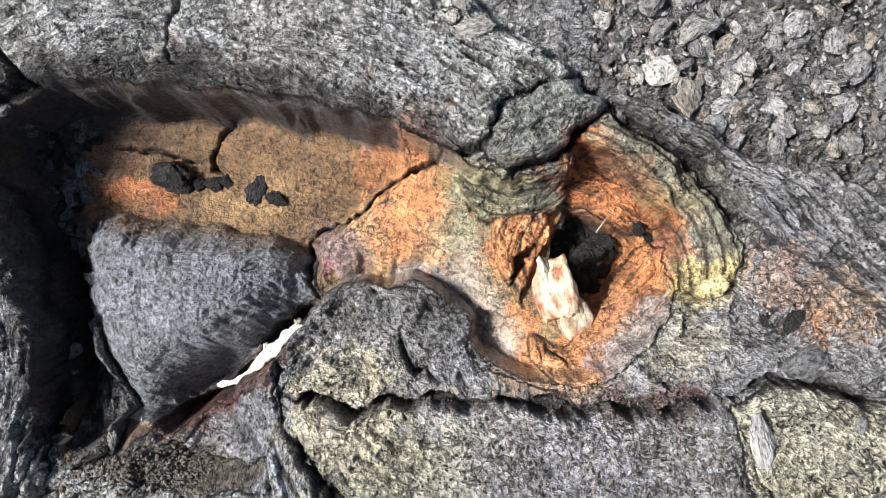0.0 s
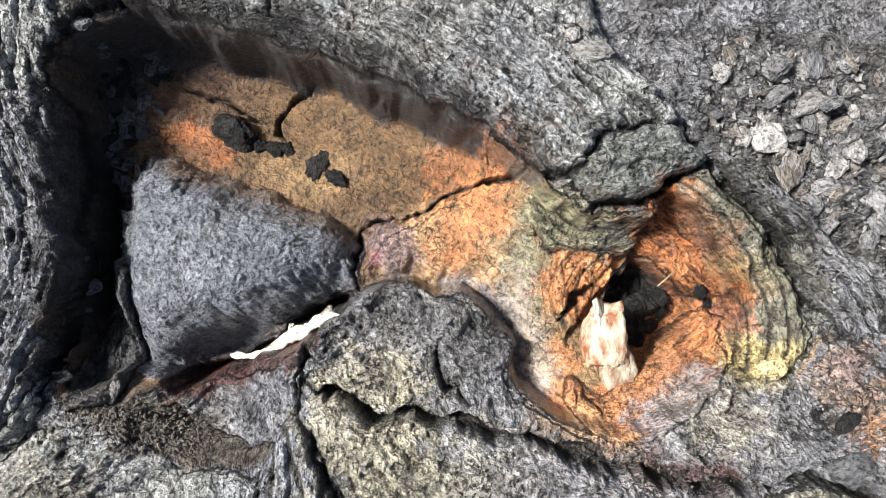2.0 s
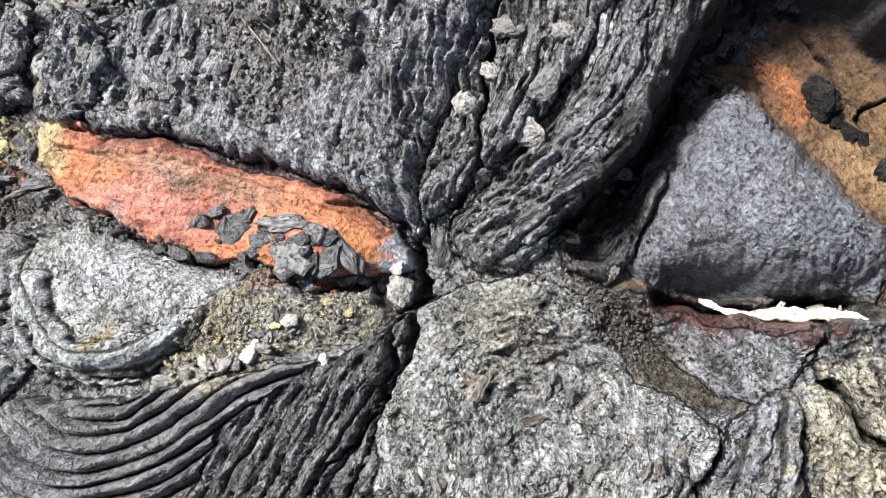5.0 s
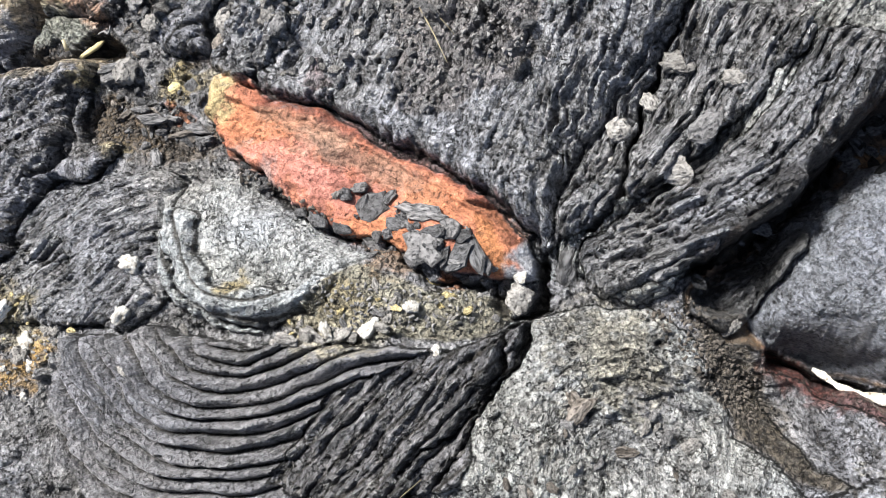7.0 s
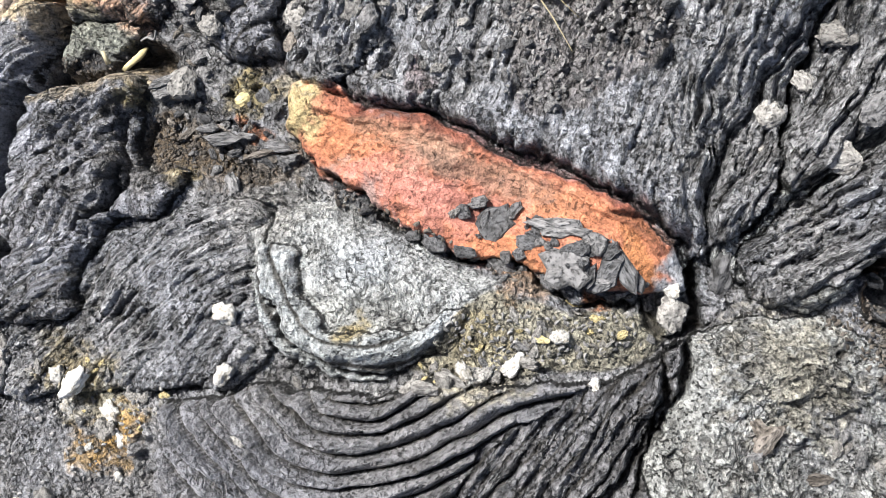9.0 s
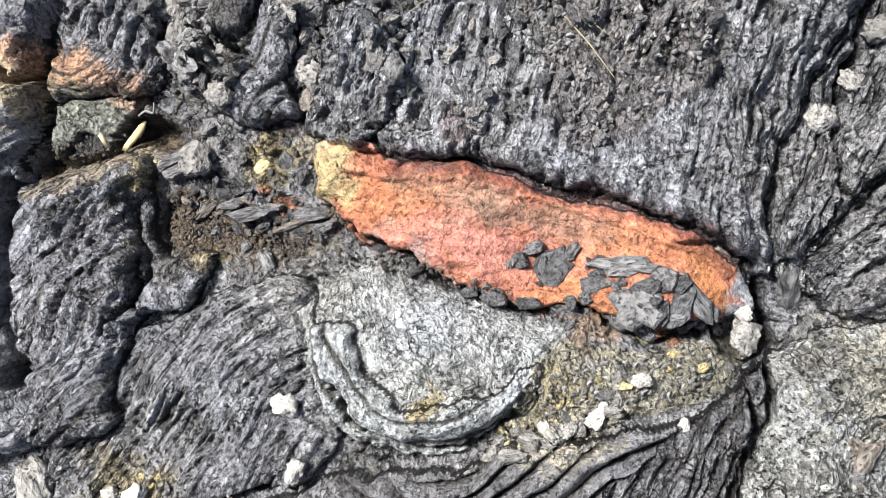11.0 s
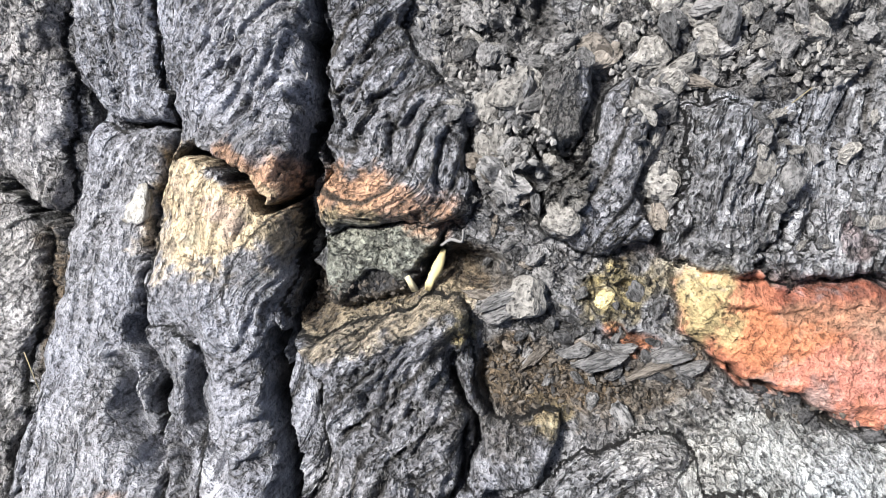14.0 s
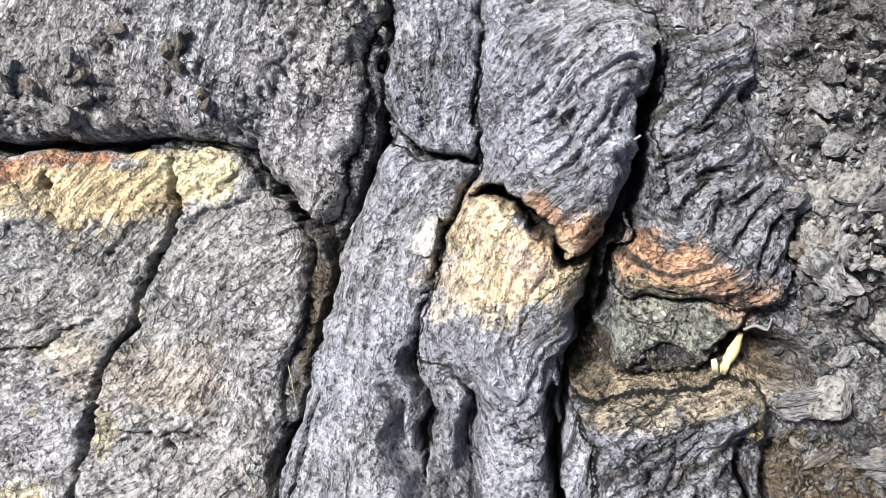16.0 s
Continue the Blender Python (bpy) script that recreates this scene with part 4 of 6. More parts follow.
stain([(-2.282, -1.271), (-2.241, -1.24)], 0.03, YELLOWPALE, 0.7)
stain([(-2.323, -1.418), (-2.202, -1.313)], 0.07, PALE, 0.8)
stain([(-2.305, -1.508), (-2.174, -1.412), (-2.141, -1.292)], 0.07, PALE, 0.7)
stain([(-2.165, -1.492), (-2.069, -1.408)], 0.05, PEACHGREY, 0.5)
stain([(-1.959, -1.038), (-1.912, -1.008), (-1.889, -0.975)], 0.035, SAND, 0.7)
stain([(-1.802, -0.904), (-1.767, -0.876)], 0.03, PEACH, 0.7)

stain([(-2.344, -1.356), (-2.307, -1.321), (-2.286, -1.282)], 0.05, SANDGOLD, 0.95)
stain([(-2.290, -1.250), (-2.260, -1.227)], 0.035, YELLOWPALE, 0.9)
stain([(-2.381, -1.339), (-2.353, -1.300)], 0.014, REDORANGE, 0.7)
stain([(-1.958, -1.017), (-1.899, -1.022), (-1.852, -1.003)], 0.05, CREAMGOLD, 0.85)

stain([(-0.044, 0.107), (-0.078, 0.041)], 0.055, ORANGE, 0.85)
stain([(0.344, -0.010), (0.260, -0.112)], 0.04, ORANGE, 0.8)

# more painted rim shade, laid on the steep wall itself
stain([(-0.643, 0.236), (-0.572, 0.250), (-0.462, 0.256), (-0.344, 0.249)], 0.016, SCORIASHADE, 1.0)
stain([(-0.344, 0.249), (-0.239, 0.230), (-0.148, 0.211), (-0.073, 0.190)], 0.010, SCORIASHADE, 1.0)
stain([(-0.691, 0.190), (-0.649, 0.230), (-0.592, 0.250)], 0.045, SCORIASHADE, 1.0)
stain([(-1.967, -1.014), (-1.927, -1.030)], 0.018, PEACHGREY, 0.6)
stain([(-1.903, -1.006), (-1.871, -1.010)], 0.016, MAUVE, 0.5)
stain([(-1.899, -1.050)], 0.014, LICHEN, 0.7)
stain([(-1.884, -0.970), (-1.909, -0.973)], 0.014, PEACH, 0.6)

# ---- joints ----
crack([(0.004, 0.175), (-0.043, 0.149), (-0.087, 0.118), (-0.126, 0.078), (-0.191, 0.051), (-0.231, 0.035)], 0.008, 0.03)
crack([(-0.231, 0.035), (-0.232, -0.026), (-0.223, -0.07)], 0.007, 0.03)
crack([(-0.359, 0.438), (-0.387, 0.391), (-0.413, 0.342), (-0.418, 0.3)], 0.006, 0.02)
crack([(-0.36, 0.254), (-0.407, 0.219), (-0.422, 0.17), (-0.393, 0.143)], 0.008, 0.025)
crack([(-0.722, 0.436), (-0.691, 0.363), (-0.66, 0.303), (-0.618, 0.266)], 0.01, 0.04)
crack([(-0.579, 0.196), (-0.524, 0.189), (-0.455, 0.175), (-0.426, 0.17)], 0.006, 0.018)
crack([(-0.238, -0.237), (-0.185, -0.227), (-0.131, -0.247), (-0.074, -0.233), (0.014, -0.227), (0.089, -0.23)], 0.016, 0.05)
crack([(0.089, -0.23), (0.205, -0.236), (0.299, -0.236), (0.353, -0.235), (0.431, -0.22)], 0.02, 0.05)
crack([(0.431, -0.218), (0.5, -0.192), (0.556, -0.2), (0.657, -0.22)], 0.014, 0.05)
crack([(-0.07, -0.126), (-0.055, -0.175), (0.006, -0.202)], 0.008, 0.03)
crack([(0.166, -0.144), (0.165, -0.192)], 0.004, 0.015)
crack([(0.17, -0.139), (0.212, -0.186)], 0.004, 0.015)
crack([(0.156, 0.02), (0.119, -0.038), (0.133, -0.067)], 0.012, 0.03)
crack([(0.212, 0.277), (0.25, 0.243), (0.346, 0.175), (0.424, 0.109), (0.472, 0.042)], 0.01, 0.03)
crack([(0.075, 0.188), (0.059, 0.163), (0.017, 0.169)], 0.012, 0.03)
crack([(0.095, 0.125), (0.156, 0.138), (0.193, 0.161), (0.239, 0.203)], 0.01, 0.03)
crack([(0.026, 0.104), (0.063, 0.062), (0.111, 0.067)], 0.004, 0.01)
crack([(-0.271, -0.103), (-0.27, -0.173), (-0.268, -0.241)], 0.006, 0.02)
crack([(-0.831, -0.462), (-0.762, -0.516), (-0.747, -0.548)], 0.016, 0.05)
crack([(-0.747, -0.548), (-0.706, -0.6), (-0.664, -0.708), (-0.615, -0.816)], 0.008, 0.03)
crack([(-0.958, -0.12), (-0.89, -0.224), (-0.826, -0.306), (-0.802, -0.395)], 0.007, 0.025)
crack([(-0.293, -0.363), (-0.274, -0.428), (-0.202, -0.599)], 0.008, 0.025)
crack([(-0.311, -0.219), (-0.292, -0.266)], 0.004, 0.012)
crack([(-0.227, -0.275), (-0.198, -0.336), (-0.106, -0.409), (-0.018, -0.429)], 0.008, 0.02)
crack([(-0.677, 0.042), (-0.638, -0.126), (-0.659, -0.317)], 0.022, 0.06)
crack([(-1.378, -0.709), (-1.251, -0.616), (-1.137, -0.554), (-0.964, -0.483), (-0.884, -0.467), (-0.824, -0.471), (-0.755, -0.52)], 0.004, 0.014)
crack([(-1.333, -0.796), (-1.181, -0.763), (-1.084, -0.739), (-0.968, -0.651)], 0.009, 0.03)
crack([(-0.968, -0.651), (-0.933, -0.652), (-0.863, -0.612), (-0.831, -0.566)], 0.01, 0.03)
crack([(-0.837, -0.567), (-0.778, -0.582), (-0.751, -0.546), (-0.738, -0.504)], 0.012, 0.035)
crack([(-0.757, -0.585), (-0.689, -0.67), (-0.671, -0.845)], 0.008, 0.025)
crack([(-1.477, -1.119), (-1.473, -1.081), (-1.517, -1.014)], 0.008, 0.03)
crack([(-1.146, -1.102), (-1.189, -1.169)], 0.006, 0.02)
crack([(-1.195, -0.955), (-1.113, -0.972), (-1.027, -0.937), (-0.976, -0.876)], 0.008, 0.025)
crack([(-1.935, -0.765), (-1.832, -0.879), (-1.813, -0.926), (-1.786, -0.977), (-1.75, -1.068)], 0.013, 0.06)
crack([(-1.764, -1.081), (-1.661, -1.179), (-1.569, -1.234), (-1.487, -1.27)], 0.015, 0.06)
crack([(-1.509, -0.68), (-1.458, -0.733)], 0.012, 0.03)
crack([(-1.976, -0.708), (-1.891, -0.817), (-1.85, -0.884), (-1.828, -0.936)], 0.012, 0.06)
crack([(-1.828, -0.936), (-1.784, -1.009), (-1.729, -1.096), (-1.671, -1.167), (-1.602, -1.228)], 0.012, 0.06)
crack([(-1.99, -0.995), (-1.968, -0.97), (-1.929, -0.964), (-1.879, -0.962)], 0.024, 0.1)
crack([(-1.881, -0.959), (-1.857, -0.979), (-1.836, -0.95), (-1.831, -0.935)], 0.015, 0.09)
crack([(-2.12, -1.014), (-2.065, -0.998), (-2.022, -0.969)], 0.009, 0.04)
crack([(-2.245, -0.895), (-2.139, -1.024), (-2.109, -1.084), (-2.064, -1.184), (-1.994, -1.273), (-1.918, -1.384), (-1.84, -1.474)], 0.016, 0.06)
crack([(-2.034, -0.951), (-1.994, -1.023), (-1.937, -1.134), (-1.844, -1.224), (-1.771, -1.276), (-1.701, -1.331)], 0.004, 0.015)
crack([(-1.952, -1.293), (-1.913, -1.338), (-1.846, -1.427)], 0.005, 0.02)
crack([(-2.249, -1.173), (-2.182, -1.189), (-2.135, -1.185), (-2.091, -1.187), (-2.061, -1.212)], 0.014, 0.05)
crack([(-1.665, -0.858), (-1.662, -0.891), (-1.652, -0.935)], 0.014, 0.03)
crack([(-2.472, -1.402), (-2.375, -1.3), (-2.322, -1.236)], 0.012, 0.04)
crack([(-2.31, -1.247), (-2.244, -1.294), (-2.214, -1.346), (-2.174, -1.423), (-2.144, -1.491), (-2.097, -1.552), (-2.065, -1.62)], 0.009, 0.03)
crack([(-2.038, -1.464), (-2.001, -1.491)], 0.005, 0.015)
crack([(-2.385, -1.355), (-2.367, -1.378), (-2.333, -1.396)], 0.006, 0.015)
crack([(-2.096, -1.529), (-2.056, -1.49), (-1.986, -1.428)], 0.004, 0.012)
crack([(-2.297, -1.589), (-2.238, -1.52), (-2.204, -1.45)], 0.005, 0.012)

# ---- relief of the crust ----
# patterns run on down steep walls
WX, WY = WX + .4 * Z, WY - .4 * Z
FLOW[..., 1] += .6 * Z
S_, D_ = FLOW[..., 0], FLOW[..., 1]
bend = .0035 * fbm(WX / .05, WY / .05, 2, 81)
SM = np.clip(STREAK / .003, 0, 2.6)
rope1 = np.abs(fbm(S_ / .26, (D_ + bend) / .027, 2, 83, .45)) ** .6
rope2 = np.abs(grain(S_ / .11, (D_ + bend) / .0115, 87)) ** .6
broad = fbm(GX / .11, GY / .11, 2, 91)
lumps = np.abs(fbm(GX / .042, GY / .042, 2, 93, .4)) ** .8
leather = np.abs(fbm(WX / .012, WY / .010, 2, 97, .4))
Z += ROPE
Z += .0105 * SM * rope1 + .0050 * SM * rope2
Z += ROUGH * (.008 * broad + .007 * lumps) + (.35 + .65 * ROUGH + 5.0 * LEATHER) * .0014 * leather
# scales and crumbs of broken skin, each tilted its own way
big1, big2, bigv, bigs = cells((S_ + bend) / .042, (D_ + .4 * bend) / .022, 101)
mid1, mid2, midv, mids = cells(WX / .015, WY / .015, 107)
fin1, fin2, finv, fins = cells((S_ + bend) / .020, D_ / .010, 109)
patchy = smooth(.40 + 1.0 * fbm(GX / .13, GY / .13, 2, 111))
scale = ROUGH * (.08 + .92 * patchy)
Z += scale * (RUBBLE + .0045) * ((bigv - .4) * 1.2 + .9 * bigs) * smooth((big2 - big1) / .12)
Z += scale * (.45 * RUBBLE + .0010) * ((midv - .4) * 1.2 + 1.1 * mids) * smooth((mid2 - mid1) / .2)
Z += ROUGH * .0013 * ((finv - .4) + 1.0 * fins) * smooth((fin2 - fin1) / .2)
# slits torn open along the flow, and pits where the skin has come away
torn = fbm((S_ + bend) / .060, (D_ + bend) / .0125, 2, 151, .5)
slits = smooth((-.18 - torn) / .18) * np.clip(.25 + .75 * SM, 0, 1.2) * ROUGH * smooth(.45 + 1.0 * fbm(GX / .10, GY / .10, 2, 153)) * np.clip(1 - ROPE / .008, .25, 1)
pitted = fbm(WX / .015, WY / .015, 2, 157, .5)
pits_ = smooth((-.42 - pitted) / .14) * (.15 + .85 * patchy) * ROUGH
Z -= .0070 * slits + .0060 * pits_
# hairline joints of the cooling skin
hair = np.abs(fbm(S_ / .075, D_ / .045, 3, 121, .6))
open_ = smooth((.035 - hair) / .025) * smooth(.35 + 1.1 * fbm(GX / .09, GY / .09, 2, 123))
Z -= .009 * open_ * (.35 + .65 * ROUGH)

# weathering: grey bloom in patches, blue-grey sheen, pale crumbs of lichen, dark bare rock
bloom = fbm(WX / .045, WY / .045, 3, 131, .6)
# crests lighter, troughs darker: pale wear plus light painted into the tint
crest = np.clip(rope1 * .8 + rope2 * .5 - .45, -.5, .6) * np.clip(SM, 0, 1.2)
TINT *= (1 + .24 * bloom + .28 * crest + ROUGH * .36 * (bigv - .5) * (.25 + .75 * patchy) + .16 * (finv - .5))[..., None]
blue = smooth(.3 + .8 * fbm(GX / .2, GY / .2, 2, 137))[..., None]
TINT *= 1 + blue * (np.array((.97, 1.0, 1.07)) - 1)
# troughs, slits, pits and joints darkened: some soil, mostly shade painted in
silt_shade = np.clip(GAP + np.clip(SM, 0, 1.3) * .6 * smooth((.17 - rope1) / .12) + np.clip(SM, 0, 1) * .5 * smooth((.16 - rope2) / .1) + .7 * open_ + .45 * slits + .5 * pits_, 0, .92)[..., None]
TINT[:] = TINT * (1 - silt_shade) + np.array(EARTH) * .3 * silt_shade
fleck = (smooth((midv - .80) / .1) * smooth((.42 - mid1) / .2) * (.2 + .8 * patchy) * ROUGH)[..., None] * .22
TINT[:] = TINT * (1 - fleck) + np.array((.46, .45, .42)) * fleck
bare = (smooth((.22 - midv) / .1) * smooth((.5 - mid1) / .2) * (.35 + .65 * ROUGH))[..., None] * .55
TINT[:] = TINT * (1 - bare) + TINT * np.array((.28, .27, .26)) * bare
TINT[:] = np.clip(TINT * 1.38, .008, .85)
FURROWED = np.clip(STREAK / .006 * (.55 + .8 * fbm(GX / .07, GY / .07, 2, 141)), 0, 1)


# stray scraps go back to the ground, large ones become pieces of their own
for which in range(1, len(PIECES)):
    found = sorted(patches(PIECE == which, 1), key=lambda f: -len(f[0]))
    for scrap in found[1:]:
        if len(scrap[0]) < 400:
            PIECE[scrap] = 0
        else:
            PIECES.append(PIECES[which] if "/" in PIECES[which] else PIECES[which] + "/broken_piece")
            PIECE[scrap] = len(PIECES) - 1


# the relief dies away to the plain ground round about
rim_u = np.minimum(np.arange(NU + 1), NU - np.arange(NU + 1))[:, None] * STEP
rim_v = np.minimum(np.arange(NV + 1), NV - np.arange(NV + 1))[None, :] * STEP
fade = smooth(np.minimum(rim_u, rim_v) / .10)
Z[:] = Z * fade - .019 * (1 - fade)


def ground_at(x, y):
    c, s = math.cos(TURN), math.sin(TURN)
    u = ((x - ORIGIN[0]) * c + (y - ORIGIN[1]) * s) / STEP + NU / 2
    v = (-(x - ORIGIN[0]) * s + (y - ORIGIN[1]) * c) / STEP + NV / 2
    return float(Z[min(max(int(round(u)), 0), NU), min(max(int(round(v)), 0), NV)])


# ---- materials ----
def material(name):
    m = bpy.data.materials.new(name)
    m.use_nodes = True
    return m, m.node_tree.nodes, m.node_tree.links, m.node_tree.nodes["Principled BSDF"]


def ramp_node(n, l, source, stops):
    r = n.new("ShaderNodeValToRGB")
    while len(r.color_ramp.elements) < len(stops):
        r.color_ramp.elements.new(.5)
    for e, (at_, v) in zip(r.color_ramp.elements, stops):
        e.position, e.color = at_, (v, v, v, 1)
    l.new(source, r.inputs[0])
    return r.outputs[0]


def math_node(n, l, op, a, b=None, c=None):
    m = n.new("ShaderNodeMath")
    m.operation = op
    for slot, v in enumerate((a, b, c)):
        if v is None:
            continue
        if isinstance(v, (int, float)):
            m.inputs[slot].default_value = v
        else:
            l.new(v, m.inputs[slot])
    return m.outputs[0]


def crust_material(name, roughness=.46, specular=.65, bump=1.6, creases=1.0, pits=1.0):
    """Weathered lava: slits along the flow, cracked plates, gas pits and fine grain."""
    m, n, l, out = material(name)
    tint, flow, place = n.new("ShaderNodeAttribute"), n.new("ShaderNodeAttribute"), n.new("ShaderNodeTexCoord")
    tint.attribute_name, flow.attribute_name = "tint", "flow"
    coarse = tint.outputs["Alpha"]
    mul = lambda a, b: math_node(n, l, "MULTIPLY", a, b)
    add = lambda a, b: math_node(n, l, "ADD", a, b)

    def noise_tex(source, scale, detail, rough=.6, slot=0):
        t = n.new("ShaderNodeTexNoise")
        t.inputs["Scale"].default_value, t.inputs["Detail"].default_value, t.inputs["Roughness"].default_value = scale, detail, rough
        l.new(source, t.inputs["Vector"])
        return t.outputs[slot]

    def stretched(along_, across):
        s = n.new("ShaderNodeMapping")
        s.inputs["Scale"].default_value = (along_, across, 0)
        l.new(flow.outputs["Vector"], s.inputs[0])
        return s.outputs[0]

    def cell_tex(source, scale, feature):
        v = n.new("ShaderNodeTexVoronoi")
        v.feature = feature
        v.inputs["Scale"].default_value = scale
        l.new(source, v.inputs["Vector"])
        return v

    def dip(mask, depth):
        """One, less the given depth where the mask is nought."""
        return math_node(n, l, "SUBTRACT", 1.0, mul(math_node(n, l, "SUBTRACT", 1.0, mask), depth))

    at_ = place.outputs["Object"]
    warp = n.new("ShaderNodeVectorMath")
    warp.operation = "MULTIPLY_ADD"
    warp.inputs[1].default_value = (.012, .012, .012)
    l.new(noise_tex(at_, 55, 3, .6, 1), warp.inputs[0]), l.new(at_, warp.inputs[2])
    part_flow = n.new("ShaderNodeSeparateXYZ")
    l.new(flow.outputs["Vector"], part_flow.inputs[0])
    strong = part_flow.outputs[2]

    body, lump, fine_ = noise_tex(at_, 26, 4, .55), noise_tex(at_, 105, 5, .6), noise_tex(at_, 360, 3, .6)
    shard = math_node(n, l, "FRACT", mul(noise_tex(stretched(22, 44), 1, 4, .6), 6.0))
    slit = ramp_node(n, l, noise_tex(stretched(15, 78), 1, 3, .6), [(.37, 0.0), (.46, 1.0)])
    thread = noise_tex(stretched(26, 210), 1, 3, .6)
    edge = cell_tex(warp.outputs[0], 62, "DISTANCE_TO_EDGE")
    joint = ramp_node(n, l, edge.outputs["Distance"], [(.02, 0.0), (.085, 1.0)])
    jointed = ramp_node(n, l, noise_tex(at_, 17, 3), [(.47, 0.0), (.60, 1.0)])
    pit = ramp_node(n, l, noise_tex(at_, 150, 3, .6), [(.395, 0.0), (.445, 1.0)])
    scale_ = cell_tex(stretched(42, 95), 1, "F1")
    own = n.new("ShaderNodeSeparateColor")
    l.new(scale_.outputs["Color"], own.inputs[0])

    value = ramp_node(n, l, body, [(.32, .80), (.68, 1.20)])
    uneven = math_node(n, l, "SUBTRACT", ramp_node(n, l, lump, [(.38, .62), (.50, 1.0), (.62, 1.26)]), 1.0)
    value = mul(value, add(1.0, mul(uneven, math_node(n, l, "MULTIPLY_ADD", coarse, .85, .15))))
    value = mul(value, ramp_node(n, l, fine_, [(.34, .76), (.66, 1.22)]))
    value = mul(value, add(1.0, mul(math_node(n, l, "SUBTRACT", own.outputs[0], .5), mul(coarse, .30))))
    value = mul(value, add(1.0, mul(math_node(n, l, "SUBTRACT", thread, .5), mul(strong, 1.7))))
    # flake edges, slits, joints and pits get their shade in the colour too
    value = mul(value, dip(ramp_node(n, l, shard, [(0.0, 0.0), (.13, .9), (1.0, 1.0)]), mul(coarse, .45 * creases)))
    value = mul(value, dip(slit, mul(strong, .85 * creases)))
    value = mul(value, dip(joint, mul(jointed, math_node(n, l, "MULTIPLY_ADD", coarse, .25 * creases, .32 * creases))))
    porous = ramp_node(n, l, body, [(.40, 1.0), (.56, .22)])
    value = mul(value, dip(pit, mul(porous, math_node(n, l, "MULTIPLY_ADD", coarse, .45 * pits, .50 * pits))))
    value = math_node(n, l, "MAXIMUM", value, .03)
    mixer = n.new("ShaderNodeMix")
    mixer.data_type, mixer.blend_type = "RGBA", "MULTIPLY"
    mixer.inputs[0].default_value = 1
    l.new(tint.outputs["Color"], mixer.inputs[6]), l.new(value, mixer.inputs[7])
    l.new(mixer.outputs[2], out.inputs["Base Color"])
    height = mul(slit, mul(strong, 1.5 * creases))
    height = add(height, mul(mul(joint, jointed), mul(coarse, 1.1 * creases)))
    height = add(height, mul(pit, math_node(n, l, "MULTIPLY_ADD", coarse, .9 * pits, .3 * pits)))
    height = add(height, mul(lump, math_node(n, l, "MULTIPLY_ADD", coarse, 3.4, 1.2)))
    height = add(height, mul(shard, mul(coarse, 1.5 * creases)))
    height = add(height, mul(thread, mul(strong, 2.0)))
    height = add(height, mul(own.outputs[1], mul(coarse, .9)))
    height = add(height, mul(fine_, .8))
    relief = n.new("ShaderNodeBump")
    relief.inputs["Strength"].default_value, relief.inputs["Distance"].default_value = bump, .0024
    l.new(height, relief.inputs["Height"]), l.new(relief.outputs[0], out.inputs["Normal"])
    l.new(ramp_node(n, l, lump, [(.35, roughness + .15), (.65, roughness - .12)]), out.inputs["Roughness"])
    out.inputs["Specular IOR Level"].default_value = specular
    return m


def stone_material(name, col, col2, scale=3.6, roughness=.7, bump=1.0, hollows=.6):
    """A broken, porous stone: two tones, dark pores and a rough skin."""
    m, n, l, out = material(name)
    place, info, geo = n.new("ShaderNodeTexCoord"), n.new("ShaderNodeObjectInfo"), n.new("ShaderNodeNewGeometry")
    own = math_node(n, l, "FRACT", math_node(n, l, "ADD", info.outputs["Random"], geo.outputs["Random Per Island"]))

    def noise_tex(k, detail, rough=.6):
        t = n.new("ShaderNodeTexNoise")
        t.noise_dimensions = "4D"
        t.inputs["Scale"].default_value, t.inputs["Detail"].default_value, t.inputs["Roughness"].default_value = k, detail, rough
        l.new(place.outputs["Object"], t.inputs["Vector"])
        l.new(math_node(n, l, "MULTIPLY", own, 40.0), t.inputs["W"])
        return t.outputs[0]

    tone = noise_tex(scale * .55, 4, .55)
    pore = ramp_node(n, l, noise_tex(scale * 1.5, 3, .6), [(.34, 0.0), (.44, 1.0)])
    skin = noise_tex(scale * 1.1, 5, .6)
    ramp = n.new("ShaderNodeValToRGB")
    ramp.color_ramp.elements[0].position, ramp.color_ramp.elements[0].color = .36, (*col2, 1)
    ramp.color_ramp.elements[1].position, ramp.color_ramp.elements[1].color = .56, (*col, 1)
    l.new(tone, ramp.inputs[0])
    shade = math_node(n, l, "MULTIPLY_ADD", pore, hollows, 1 - hollows)
    shade = math_node(n, l, "MULTIPLY", shade, ramp_node(n, l, skin, [(.35, .80), (.65, 1.12)]))
    shade = math_node(n, l, "MULTIPLY", shade, math_node(n, l, "MULTIPLY_ADD", own, .6, .62))
    mixer = n.new("ShaderNodeMix")
    mixer.data_type, mixer.blend_type = "RGBA", "MULTIPLY"
    mixer.inputs[0].default_value = 1
    l.new(ramp.outputs[0], mixer.inputs[6]), l.new(shade, mixer.inputs[7])
    l.new(mixer.outputs[2], out.inputs["Base Color"])
    relief = n.new("ShaderNodeBump")
    relief.inputs["Strength"].default_value, relief.inputs["Distance"].default_value = bump, .004
    l.new(math_node(n, l, "ADD", math_node(n, l, "MULTIPLY", skin, 2.0), math_node(n, l, "MULTIPLY", pore, .6)), relief.inputs["Height"])
    l.new(relief.outputs[0], out.inputs["Normal"])
    out.inputs["Roughness"].default_value = roughness
    out.inputs["Specular IOR Level"].default_value = .3
    return m


M_CRUST = crust_material("lava_crust")
